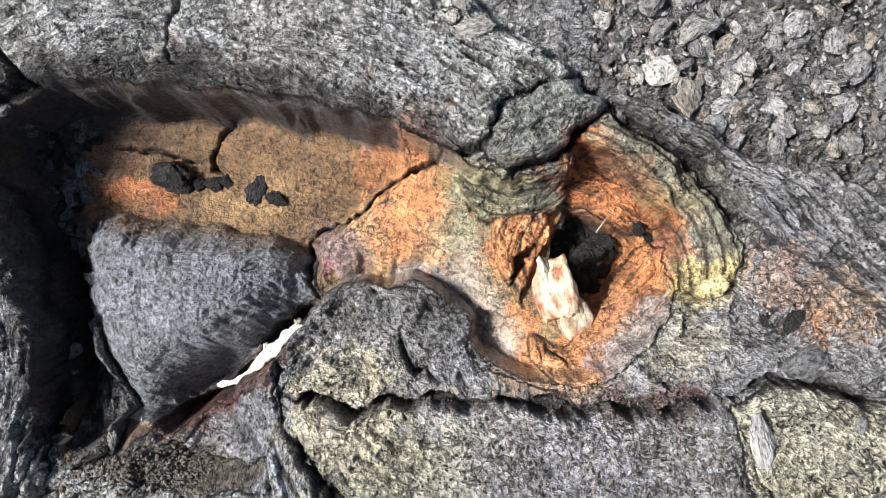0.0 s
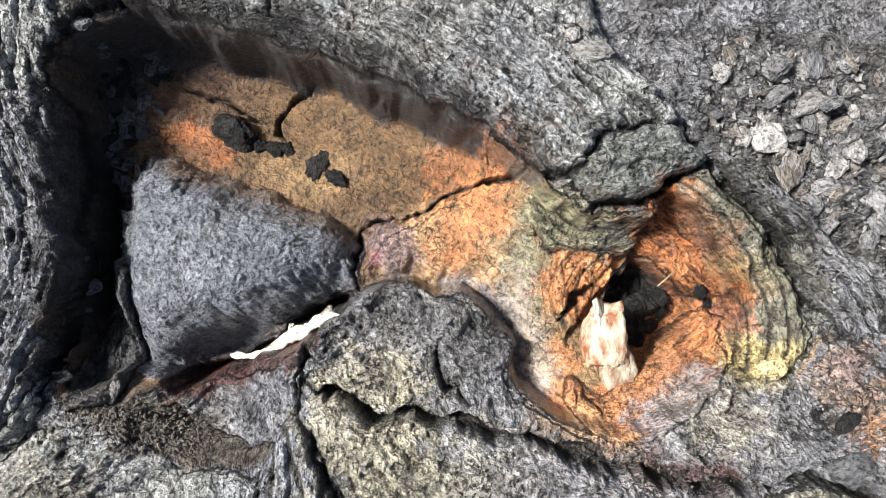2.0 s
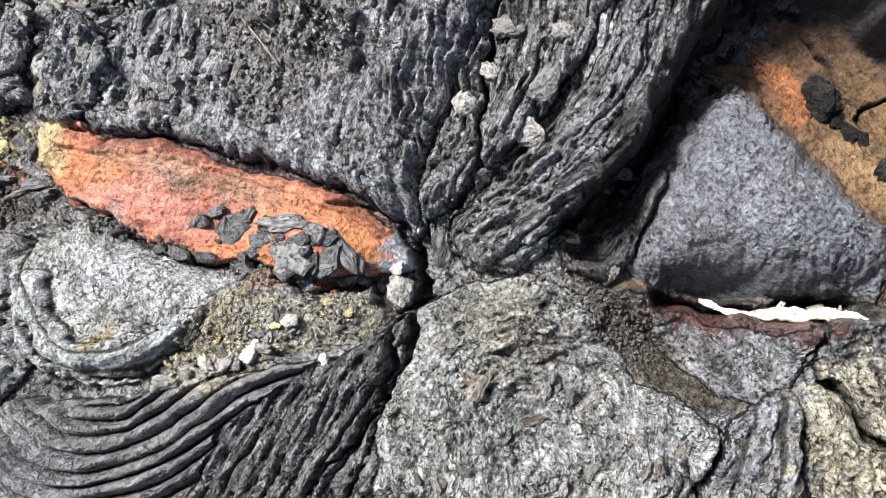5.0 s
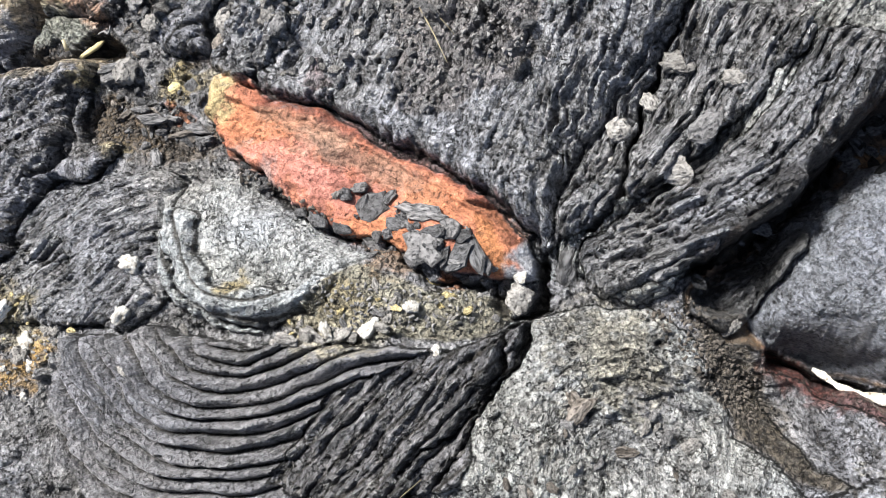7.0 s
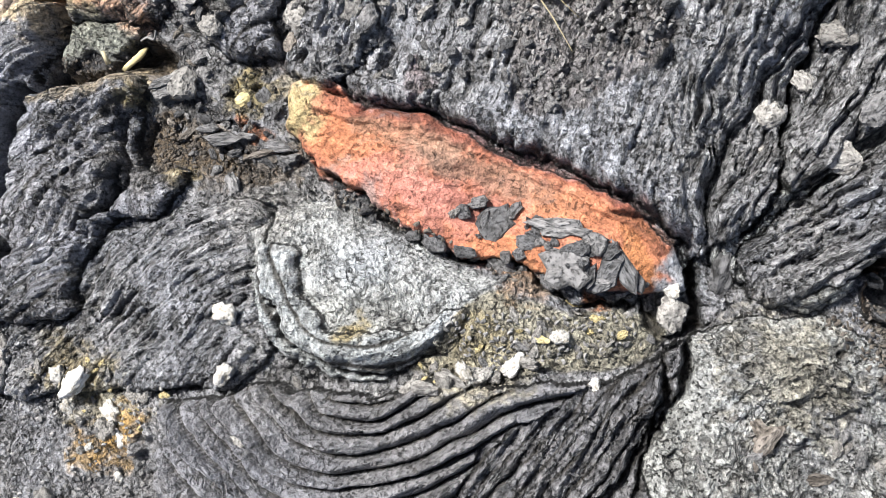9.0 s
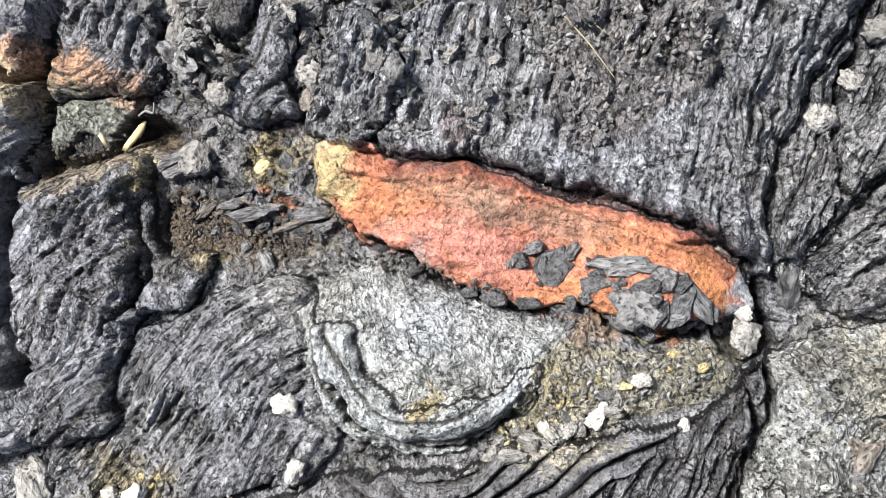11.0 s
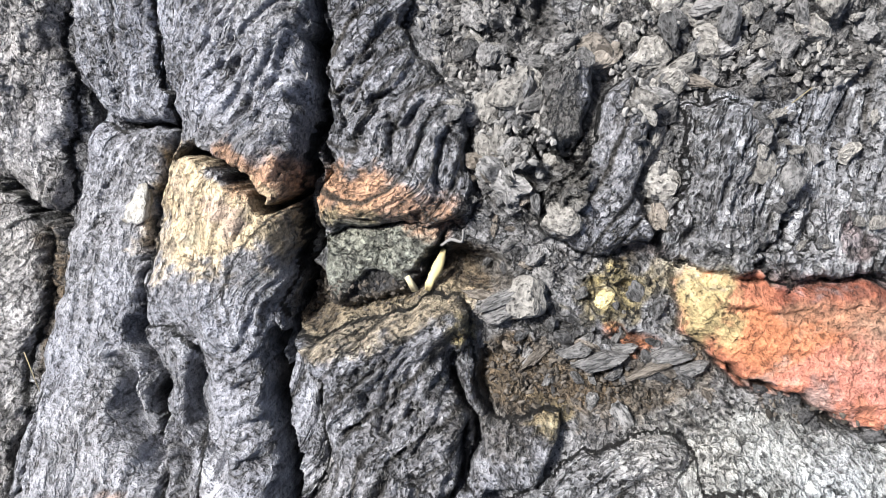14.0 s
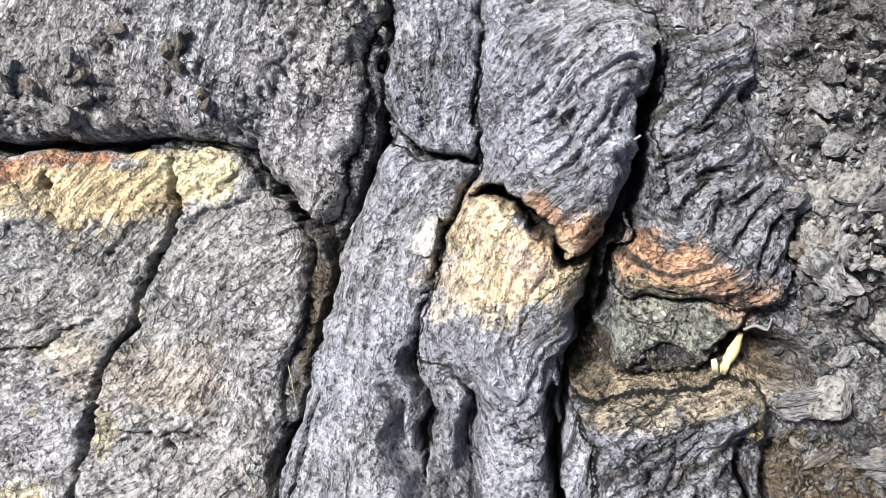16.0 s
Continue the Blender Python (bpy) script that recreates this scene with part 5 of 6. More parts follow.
M_GLOSS = crust_material("glazed_lava", .38, .9, 1.8, .5, .9)
M_SMOOTH = crust_material("baked_lava", .64, .3, 1.1, .8, .9)


# ---- cutting the field into its lobes and plates ----
def sheet(name, which, mat, parent=None):
    """One piece of the crust with the skirt that gives it its thickness."""
    pc = PIECE[:-1, :-1]
    iu, iv = np.nonzero(pc == which)
    if not len(iu):
        return None
    w = NV + 1
    quads = np.stack([iu * w + iv, (iu + 1) * w + iv, (iu + 1) * w + iv + 1, iu * w + iv + 1], 1)
    used, inv = np.unique(quads, return_inverse=True)
    faces = inv.reshape(-1, 4)
    co = np.stack([GX.ravel()[used], GY.ravel()[used], Z.ravel()[used]], 1)
    tint, flow, furrowed, rough = TINT.reshape(-1, 3)[used], FLOW.reshape(-1, 2)[used], FURROWED.ravel()[used], ROUGH.ravel()[used]
    mask = np.zeros((NU + 2, NV + 2), bool)
    mask[1:-1, 1:-1] = pc == which
    edges = []
    for du, dv, p, q in ((-1, 0, 3, 0), (1, 0, 1, 2), (0, -1, 0, 1), (0, 1, 2, 3)):
        free = ~mask[iu + 1 + du, iv + 1 + dv]
        edges.append(faces[free][:, [p, q]])
    edges = np.concatenate(edges)
    rim, rinv = np.unique(edges, return_inverse=True)
    rinv = rinv.reshape(-1, 2)
    n0, n1 = len(co), len(rim)
    low = co[rim].copy()
    low[:, 2] -= .05
    co = np.concatenate([co, co[rim], low])
    tint = np.concatenate([tint, tint[rim], tint[rim]])
    flow = np.concatenate([flow, flow[rim], flow[rim]])
    furrowed = np.concatenate([furrowed, furrowed[rim], furrowed[rim]])
    rough = np.concatenate([rough, rough[rim], rough[rim]])
    skirt = np.stack([n0 + rinv[:, 1], n0 + rinv[:, 0], n0 + n1 + rinv[:, 0], n0 + n1 + rinv[:, 1]], 1)
    faces = np.concatenate([faces, skirt])
    me = bpy.data.meshes.new(name)
    me.vertices.add(len(co)), me.loops.add(faces.size), me.polygons.add(len(faces))
    me.vertices.foreach_set("co", co.astype(np.float32).ravel())
    me.loops.foreach_set("vertex_index", faces.astype(np.int32).ravel())
    me.polygons.foreach_set("loop_start", np.arange(0, faces.size, 4, dtype=np.int32))
    me.polygons.foreach_set("use_smooth", np.ones(len(faces), bool))
    me.update(calc_edges=True)
    a = me.attributes.new("tint", "FLOAT_COLOR", "POINT")
    a.data.foreach_set("color", np.concatenate([tint, rough[:, None]], 1).astype(np.float32).ravel())
    a = me.attributes.new("flow", "FLOAT_VECTOR", "POINT")
    a.data.foreach_set("vector", np.concatenate([flow, furrowed[:, None]], 1).astype(np.float32).ravel())
    me.materials.append(mat)
    ob = new(name, me)
    ob.parent = parent
    return ob


KINDS = {
    "ground": ("ground", "grey and rust-stained lava ground, rough, cracked and pitted", "", M_CRUST),
    "crust_rim": ("lava_bank", "grey streaked lava bank arching round a dark hollow", "lava bank", M_CRUST),
    "dome": ("lava_lobe", "smooth dark grey lava lobe bulging from a hollow", "lava lobe", M_GLOSS),
    "lobe_b": ("lava_lobe", "small dark lava lobe at the foot of the hollow", "lava lobe", M_CRUST),
    "front": ("lava_ledge", "grey and cream cracked lava ledge below the orange rock", "lava ledge", M_CRUST),
    "front_mound": ("lava_mound", "cream and grey gritty lava mound under a long crack", "lava mound", M_CRUST),
    "mound_r": ("lava_mound", "rounded yellowish grey lava mound beside rubble", "lava mound", M_CRUST),
    "ridge": ("lava_ridge", "grey lava ridge with long parallel furrows beside rubble", "lava ridge", M_CRUST),
    "bundle_a": ("lava_fold", "grey lava fold furrowed in long strands", "lava fold", M_CRUST),
    "bundle_b": ("lava_fold", "grey furrowed lava fold strewn with pale crumbs", "lava fold", M_CRUST),
    "bundle_c": ("lava_fold", "thick grey lava fold overhanging the dark hollow", "lava fold", M_CRUST),
    "mound": ("lava_mound", "broad pale grey lava mound with flaking crust", "lava mound", M_CRUST),
    "chin": ("lava_ledge", "dark smooth lava ledge below a red slot", "lava ledge", M_CRUST),
    "lobe_c": ("lava_fold", "grey wrinkled lava fold beside a cream mound", "lava fold", M_CRUST),
    "shelf": ("lava_shelf", "wide grey streaked lava shelf above the red tongue", "lava shelf", M_CRUST),
    "fan": ("lava_fan", "dark grey lava fan with fine slanting furrows", "lava fan", M_CRUST),
    "tube": ("lava_tongue", "long brick-red and orange lava tongue with peeled crust", "lava tongue", M_SMOOTH),
    "swirl": ("lava_coil", "pale blue-grey coil of lava with curled folds", "lava coil", M_CRUST),
    "ropes": ("ropy_lava", "dark grey ropy lava in nested curved folds", "ropy lava", M_CRUST),
    "folds": ("lava_fold", "olive and yellow wrinkled lava fold beside an orange vent", "lava fold", M_SMOOTH),
    "lip": ("vent_lip", "orange wrinkled rock lip at the edge of a vent", "rock lip", M_SMOOTH),
    "slab": ("boulder", "grey-green knobbly boulder lying across the rim", "boulder", M_CRUST),
    "fibre": ("lava_ridge", "fibrous grey lava ridge running into a yellow tip", "lava ridge", M_CRUST),
    "plate_f": ("crust_plate", "thin grey-green crust plate with a jagged broken edge", "crust plate", M_CRUST),
    "toe_b": ("lava_toe", "blue-grey wrinkled lava toe split by a gaping crack", "lava toe", M_CRUST),
    "toe_a": ("lava_toe", "narrow blue-grey lava toe with long furrows", "lava toe", M_CRUST),
    "toe_top": ("lava_toe", "short grey lava toe above a cross crack", "lava toe", M_CRUST),
    "lobe_d": ("lava_lobe", "small upright blue-grey lava lobe among rubble", "lava lobe", M_CRUST),
    "lobe_e": ("lava_lobe", "blue-grey folded lava lobe above a yellow patch", "lava lobe", M_CRUST),
    "lobe_f": ("lava_lobe", "blue-grey lava lobe with curved folds and a peach band", "lava lobe", M_CRUST),
    "lobe_g": ("lava_lobe", "draped blue-grey lava lobe below a soil pit", "lava lobe", M_CRUST),
    "lobe_h": ("lava_lobe", "thin twisted grey lava lobe beside brown soil", "lava lobe", M_CRUST),
    "slab_l": ("lava_block", "grey lava block with a sandy yellow band and a long crack", "lava block", M_CRUST),
    "slab_t": ("lava_block", "flaking grey lava block above a dark joint", "lava block", M_CRUST),
}


def place_sheets():
    made = {}
    for i, key in enumerate(PIECES):
        if "/" in key:
            continue
        name, label, cat, mat = KINDS[key]
        ob = sheet(name, i, mat) or new(name, None)
        made[key] = tagged(ob, label, cat, kind="structure" if key == "ground" else "thing")
    for i, key in enumerate(PIECES):
        if "/" in key:
            owner, name = key.split("/")
            ob = sheet(name, i, KINDS[owner][3], made[owner])
            if ob and name in PART_LABELS:
                tagged(ob, PART_LABELS[name])


PART_LABELS = {"sulphur_band": "cream and peach mineral band", "yellow_cap": "straw-yellow crusted end", "pale_tip": "pale blue-grey tip",
               "sandy_band": "sandy yellow mineral band", "peach_band": "peach-coloured mineral band"}
place_sheets()

# the land beyond, to the horizon, with the worked field let into it
bm = bmesh.new()
c, s = math.cos(TURN), math.sin(TURN)
at = lambda u, v, z: bm.verts.new((ORIGIN[0] + u * c - v * s, ORIGIN[1] + u * s + v * c, z))
ring_in = [at(a * NU * STEP * .5, b * NV * STEP * .5, -.02) for a, b in ((-1, -1), (1, -1), (1, 1), (-1, 1))]
ring_out = [at(a * 900, b * 900, -.02) for a, b in ((-1, -1), (1, -1), (1, 1), (-1, 1))]
for i in range(4):
    bm.faces.new((ring_in[i], ring_out[i], ring_out[(i + 1) % 4], ring_in[(i + 1) % 4]))
me = bpy.data.meshes.new("land")
bm.to_mesh(me), bm.free()
me.materials.append(stone_material("far_lava", (.10, .10, .102), (.05, .05, .052), 9))
tagged(new("land", me), "dark grey lava field running on to the horizon", kind="structure")

# ---- loose things ----
M_WHITE = stone_material("white_crust", (.70, .69, .66), (.46, .42, .35), 3.2, .8, .8, .35)
M_GREY = stone_material("grey_scoria", (.27, .265, .265), (.10, .10, .10), 3.6, .6, 1.0, .6)
M_PALEGREY = stone_material("pale_scoria", (.40, .385, .36), (.18, .17, .16), 3.6, .65, 1.0, .6)
M_DARK = stone_material("dark_scoria", (.17, .17, .175), (.04, .04, .04), 3.6, .5)
M_BLACK = stone_material("black_scoria", (.040, .039, .038), (.006, .006, .006), 4, .7, 1.6)
M_BROWN = stone_material("brown_scoria", (.27, .24, .21), (.10, .085, .07), 3.2)
M_YELLOW = stone_material("sulphur_crust", (.750, .629, .327), (.436, .363, .194), 3.2)
M_BONE = stone_material("bleached_wood", (.62, .59, .51), (.42, .37, .29), 3, .6, .6, .5)
M_MARBLED = stone_material("rust_marbled_stone", (.50, .44, .33), (.24, .09, .04), 3.0, .6, .5, .3)
M_TWIG = stone_material("bleached_twig", (.66, .63, .55), (.40, .34, .26), 75, .6, .6, .75)
M_STRAW = stone_material("dry_straw", (.406, .359, .234), (.281, .234, .140), 3, .7, .2, .3)
M_GRIT = stone_material("grey_grit", (.24, .235, .23), (.09, .09, .09), 60, .8, .5, .3)
M_CRUMB = stone_material("soil_crumbs", (.12, .105, .09), (.04, .035, .03), 60, .9, .5, .3)
rnd = random.Random(5)


def rock_mesh(name, seed, level=2, planes=13, crumble=.10):
    """A broken stone of unit size: flat breaks, worn edges and a crumbly skin."""
    r = random.Random(seed)
    cuts = []
    for _ in range(planes):
        v = Vector((r.gauss(0, 1), r.gauss(0, 1), r.gauss(0, 1))).normalized()
        cuts.append((v, r.uniform(.5, .82)))
    bm = bmesh.new()
    bmesh.ops.create_icosphere(bm, subdivisions=level, radius=1)
    for v in bm.verts:
        n = v.co.normalized()
        k = min([1.05] + [c / max(n.dot(p), 1e-3) for p, c in cuts if n.dot(p) > .2])
        k *= 1 + crumble * (noise.noise(n * 2.3 + Vector((seed, 0, 0))) + .8 * noise.noise(n * 5.5 + Vector((0, seed, 0))) + .5 * noise.noise(n * 11 + Vector((0, 0, seed))))
        v.co = n * k
    for f in bm.faces:
        f.smooth = level > 3 or (crumble > .3 and level > 2)
    me = bpy.data.meshes.new(name)
    bm.to_mesh(me), bm.free()
    return me


def flake_mesh(name, seed):
    """A broken plate of unit size with a jagged outline, a warped face and a chipped edge."""
    r = random.Random(seed)
    n = r.randrange(9, 14)
    bm = bmesh.new()
    outline = [(r.uniform(.62, 1.08), (i + r.uniform(-.3, .3)) * 2 * math.pi / n) for i in range(n)]
    rings = []
    for k, z in ((.93, -1), (1.0, .1), (.86, .85), (.45, 1.0)):
        rings.append([bm.verts.new((k * q * math.cos(t), k * q * math.sin(t), z + .5 * noise.noise(Vector((q * math.cos(t) * 1.7, q * math.sin(t) * 1.7, seed))))) for q, t in outline])
    for r0, r1 in zip(rings[:-1], rings[1:]):
        for i in range(n):
            bm.faces.new((r0[i], r0[(i + 1) % n], r1[(i + 1) % n], r1[i]))
    bm.faces.new(rings[0][::-1])
    top = bm.verts.new((0, 0, 1.0))
    for i in range(n):
        bm.faces.new((rings[-1][i], rings[-1][(i + 1) % n], top))
    me = bpy.data.meshes.new(name)
    bm.normal_update(), bm.to_mesh(me), bm.free()
    return me


ROCKS = {}


def shared(name, mat, big=False, crumbly=False):
    key = (name, mat.name, big, crumbly)
    if key not in ROCKS:
        ROCKS[key] = []
        for i in range(6):
            me = flake_mesh(name, i * 5 + len(ROCKS)) if name.endswith("flake") else rock_mesh(name, i * 7 + len(ROCKS) * 3 + 1, 3 if big else 2, 14 if not crumbly else 7, .13 if not crumbly else .36)
            me.materials.append(mat)
            ROCKS[key].append(me)
    return ROCKS[key][rnd.randrange(6)]


def stone(name, x, y, a, b, c, turn=0.0, mat=M_GREY, label="", cat="stone", group="", sink=.35, tip=12, crumbly=False, z=None):
    """A stone of half-sizes a, b, c that sits a little sunk into the ground."""
    ob = new(name, shared(name, mat, max(a, b) > .010, crumbly))
    zz = ground_at(x, y) if z is None else z
    ob.matrix_world = pose(x, y, zz + c * (1 - 2 * sink) * .6, rnd.uniform(-tip, tip), rnd.uniform(-tip, tip), turn) @ Matrix.Diagonal((a, b, c, 1))
    return tagged(ob, label, cat, group)


def many(name, mat, label, cat, group, spots, flat=.6, crumbly=False, sink=.3):
    for x, y, a, b in spots:
        stone(name, x, y, a, b, min(a, b) * flat, rnd.uniform(0, 360), mat, label, cat, group, sink, 14, crumbly)


# white crumbs of crust
many("white_stone", M_WHITE, "small crumbly white stone on grey lava", "stone", "white stones", [
    (-1.212, -1.020, .021, .019), (-1.138, -1.071, .018, .017), (-0.788, -0.689, .012, .010), (-0.869, -0.682, .014, .013),
    (-0.814, -0.521, .017, .014), (-1.276, -1.248, .027, .019), (-1.307, -1.260, .020, .014), (-1.212, -1.244, .017, .015),
    (-1.168, -1.245, .013, .011), (-1.198, -1.419, .012, .010), (-1.129, -1.279, .010, .009), (-1.992, -1.074, .026, .017),
    (-0.884, -0.755, .020, .014), (-0.915, -0.814, .020, .013), (-0.788, -0.691, .013, .010), (-1.262, -1.285, .015, .012)], .7, True)
many("pale_stone", M_PALEGREY, "pale grey crumbly stone lying on lava crust", "stone", "pale stones", [
    (-1.381, -1.332, .040, .032), (-1.199, -1.263, .015, .013), (-1.195, -1.186, .013, .012), (-1.047, -1.096, .017, .014),
    (-0.925, -0.842, .017, .013), (-0.903, -0.800, .018, .012), (-0.958, -0.870, .014, .010), (-0.924, -0.837, .032, .015),
    (-0.939, -0.863, .024, .013), (-0.953, -0.889, .018, .011), (-0.875, -0.742, .017, .012), (-0.888, -0.785, .014, .010),
    (-1.173, -1.378, .019, .014), (-1.199, -1.183, .014, .010), (-1.064, -1.006, .012, .009), (-1.193, -1.258, .016, .013),
    (-0.934, -0.108, .026, .018), (-0.853, -0.066, .018, .015), (-0.916, -0.178, .020, .013), (-0.881, -0.287, .017, .013),
    (-0.450, -0.468, .012, .018), (0.047, 0.339, .036, .015), (0.018, 0.357, .013, .010), (0.034, 0.371, .011, .010),
    (-0.550, -0.307, .017, .011), (-1.106, -0.682, .012, .008), (-1.570, -0.769, .020, .018)], .6, True)
many("pale_stone", M_PALEGREY, "rounded pale grey stone among the rubble", "stone", "rubble stones", [
    (-0.913, -0.242, .024, .022), (-1.599, -0.558, .023, .021), (-1.548, -0.513, .014, .017), (-1.717, -0.716, .022, .020),
    (-1.702, -0.686, .022, .028), (-1.577, -0.609, .020, .018), (-1.565, -0.556, .034, .018), (-1.431, -0.589, .022, .026),
    (-1.565, -0.762, .020, .018), (-1.537, -0.866, .032, .028), (-1.483, -0.700, .021, .026), (-1.677, -0.743, .014, .022),
    (0.297, 0.278, .021, .021), (0.339, 0.287, .034, .030), (0.403, 0.322, .022, .020), (0.251, 0.360, .019, .015), (0.273, 0.327, .017, .013)], .7)
many("brown_stone", M_BROWN, "brown-grey rough stone among grey rubble", "stone", "rubble stones", [
    (0.375, 0.244, .046, .030), (-1.651, -0.589, .030, .022), (-0.591, -0.568, .040, .022), (-0.594, -0.566, .036, .020),
    (-0.498, -0.551, .030, .012), (0.202, 0.057, .016, .022)], .45)
many("grey_stone", M_GREY, "grey angular lava stone lying in rubble", "stone", "rubble stones", [
    (0.450, 0.173, .024, .021), (0.505, 0.226, .036, .030), (0.622, 0.276, .030, .024), (0.618, 0.170, .024, .020),
    (0.551, 0.175, .030, .024), (0.330, 0.339, .032, .020), (0.504, 0.324, .030, .024), (0.444, 0.284, .024, .020),
    (0.594, 0.317, .026, .020), (0.417, 0.198, .022, .018), (0.474, -0.090, .020, .016), (0.600, -0.245, .016, .012),
    (-1.788, -0.641, .024, .018), (-1.634, -0.755, .020, .026), (-1.399, -0.588, .024, .018), (-1.975, -0.733, .016, .012),
    (-1.786, -0.642, .020, .016), (-1.369, -0.909, .026, .016), (-0.822, -0.145, .024, .030)], .6)
stone("pale_stone", -0.807, -0.215, .034, .034, .012, 20, M_PALEGREY, "flat pale grey crumbly stone resting on furrowed lava", "stone", "", .2, 6, True)
stone("dark_block", -0.784, -0.449, .026, .050, .025, 35, M_DARK, "dark pitted lava block wedged at a crack", "rock block", "", .3, 5)
stone("dark_block", 0.547, -0.167, .044, .028, .016, 10, M_DARK, "dark angular lava block on the lichen-stained crust", "rock block", "", .3, 5)
stone("dark_block", 0.461, -0.279, .020, .055, .016, 12, M_GREY, "narrow grey lava block beside a rounded mound", "rock block", "", .3, 5)
stone("ringed_stone", -0.785, -0.544, .026, .024, .018, 0, M_PALEGREY, "pale round stone set in a dark ring", "stone", "", .3, 5, True)
many("black_stone", M_BLACK, "black glassy scoria lump on orange rock", "scoria", "black scoria", [
    (-0.490, 0.139, .034, .038), (-0.417, 0.132, .020, .018), (-0.390, 0.136, .015, .014), (-0.331, 0.120, .026, .018), (-0.292, 0.103, .020, .018),
    (-0.444, 0.132, .014, .013), (0.539, -0.100, .022, .018), (0.508, -0.110, .014, .012)], .6, True)
many("black_stone", M_BLACK, "black porous scoria filling the vent", "scoria", "vent scoria", [
    (0.271, -0.002, .040, .034), (0.294, 0.019, .022, .018), (0.251, -0.037, .024, .026), (0.236, 0.002, .020, .020), (0.254, 0.039, .018, .016)], .8, True)

many("black_stone", M_BLACK, "black porous scoria filling the vent", "scoria", "vent scoria", [
    (0.275, 0.010, .026, .024), (0.300, 0.017, .018, .016), (0.285, -0.032, .024, .020), (0.256, -0.056, .020, .016),
    (0.309, -0.002, .016, .014), (0.245, -0.014, .024, .020), (0.273, -0.065, .016, .012), (0.340, 0.047, .014, .016), (0.359, 0.032, .012, .010),
    (0.241, 0.034, .022, .018)], .7, True, .45)

# dark plates of crust peeled from the red tongue, and the crumbs along its foot
for x, y, a, b, turn in [(-1.058, -0.649, .034, .022, 70), (-0.988, -0.580, .042, .012, 40), (-0.938, -0.612, .034, .024, 20), (-0.890, -0.581, .018, .024, 10),
                         (-0.890, -0.549, .046, .011, -15), (-1.001, -0.628, .022, .010, 30), (-1.096, -0.645, .017, .007, 60), (-0.937, -0.557, .018, .014, 10),
                         (-0.948, -0.583, .020, .010, 50), (-1.052, -0.614, .010, .014, 10), (-1.100, -0.671, .013, .008, 40), (-0.942, -0.641, .016, .010, 0), (-0.915, -0.550, .018, .010, 70),
                         (-0.861, -0.552, .020, .009, -10), (-0.908, -0.596, .012, .016, 30), (-1.011, -0.600, .012, .010, 80), (-1.096, -0.731, .020, .012, 30), (-1.002, -0.682, .022, .010, 25)]:
    stone("crust_flake", x, y, a * 1.25, b * 1.5, .006, turn, rnd.choice((M_DARK, M_DARK, M_GREY)), "dark peeled crust flake lying on the red tongue", "flake", "crust flakes", .1, 9)
many("dark_stone", M_DARK, "dark angular crumb at the foot of the red tongue", "stone", "dark crumbs", [
    (-1.122, -0.748, .015, .011), (-1.094, -0.732, .018, .013), (-1.054, -0.708, .021, .012), (-1.017, -0.691, .020, .011), (-1.145, -0.764, .013, .010),
    (-0.980, -0.666, .014, .010), (-1.256, -0.788, .014, .009), (-1.217, -0.772, .012, .009), (-1.179, -0.769, .014, .010), (-1.343, -0.826, .018, .008),
    (-1.370, -0.834, .012, .008), (-1.441, -0.788, .014, .022), (-1.415, -0.783, .010, .018)], .7)
many("yellow_stone", M_YELLOW, "yellow sulphur-crusted stone by the red tongue", "stone", "yellow stones", [
    (-0.890, -0.641, .018, .013), (-1.466, -0.812, .022, .015), (0.431, -0.050, .024, .016)], .6, True)
for x, y, a, b, turn in [(-1.431, -0.868, .032, .008, 5), (-1.489, -0.916, .024, .007, 80), (-1.585, -0.895, .030, .007, 25), (-1.548, -0.879, .026, .009, 20),
                         (-1.360, -0.833, .020, .009, 15), (-1.460, -0.880, .022, .007, 50), (-1.546, -0.891, .026, .010, 25)]:
    stone("bark_flake", x, y, a, b, .005, turn, M_BROWN, "thin brown-grey splinter of crust lying on soil", "splinter", "splinters", .0, 12)


for x, y, a, b, turn in [(-1.568, -0.887, .036, .008, 62), (-1.556, -0.897, .034, .014, 58), (-1.429, -0.871, .040, .012, 50), (-1.377, -0.846, .034, .008, 62),
                         (-1.368, -0.819, .030, .010, 45), (-1.498, -0.917, .030, .012, 110), (-1.460, -0.879, .022, .009, 50), (-1.553, -0.939, .020, .008, 120),
                         (-1.340, -0.818, .026, .009, 55), (-1.415, -0.846, .020, .008, 40)]:
    stone("crust_splinter_flake", x, y, a, b, .007, turn, rnd.choice((M_GREY, M_BROWN, M_GREY)), "long grey splinter of crust lying on brown soil", "splinter", "splinters", .0, 12)
many("pale_stone", M_PALEGREY, "pale chipped stone lying on furrowed lava", "stone", "pale chips", [
    (-1.715, -0.715, .024, .020), (-1.700, -0.679, .026, .020), (-1.599, -0.560, .024, .022), (-1.599, -0.497, .036, .016), (-1.546, -0.514, .024, .016),
    (-1.463, -0.468, .026, .018), (-1.568, -0.765, .018, .022), (-1.569, -0.618, .014, .020), (-1.506, -0.669, .026, .024), (-1.527, -0.652, .020, .016),
    (-1.431, -0.600, .022, .016), (-1.462, -0.410, .014, .012), (-1.765, -0.666, .014, .014)], .5)
many("brown_stone", M_BROWN, "broad brownish chipped slab on furrowed lava", "stone", "brown slabs", [
    (-1.646, -0.599, .042, .024), (-1.549, -0.556, .044, .012), (-1.632, -0.764, .030, .018), (-1.675, -0.768, .026, .016), (-1.477, -0.696, .022, .020)], .45)

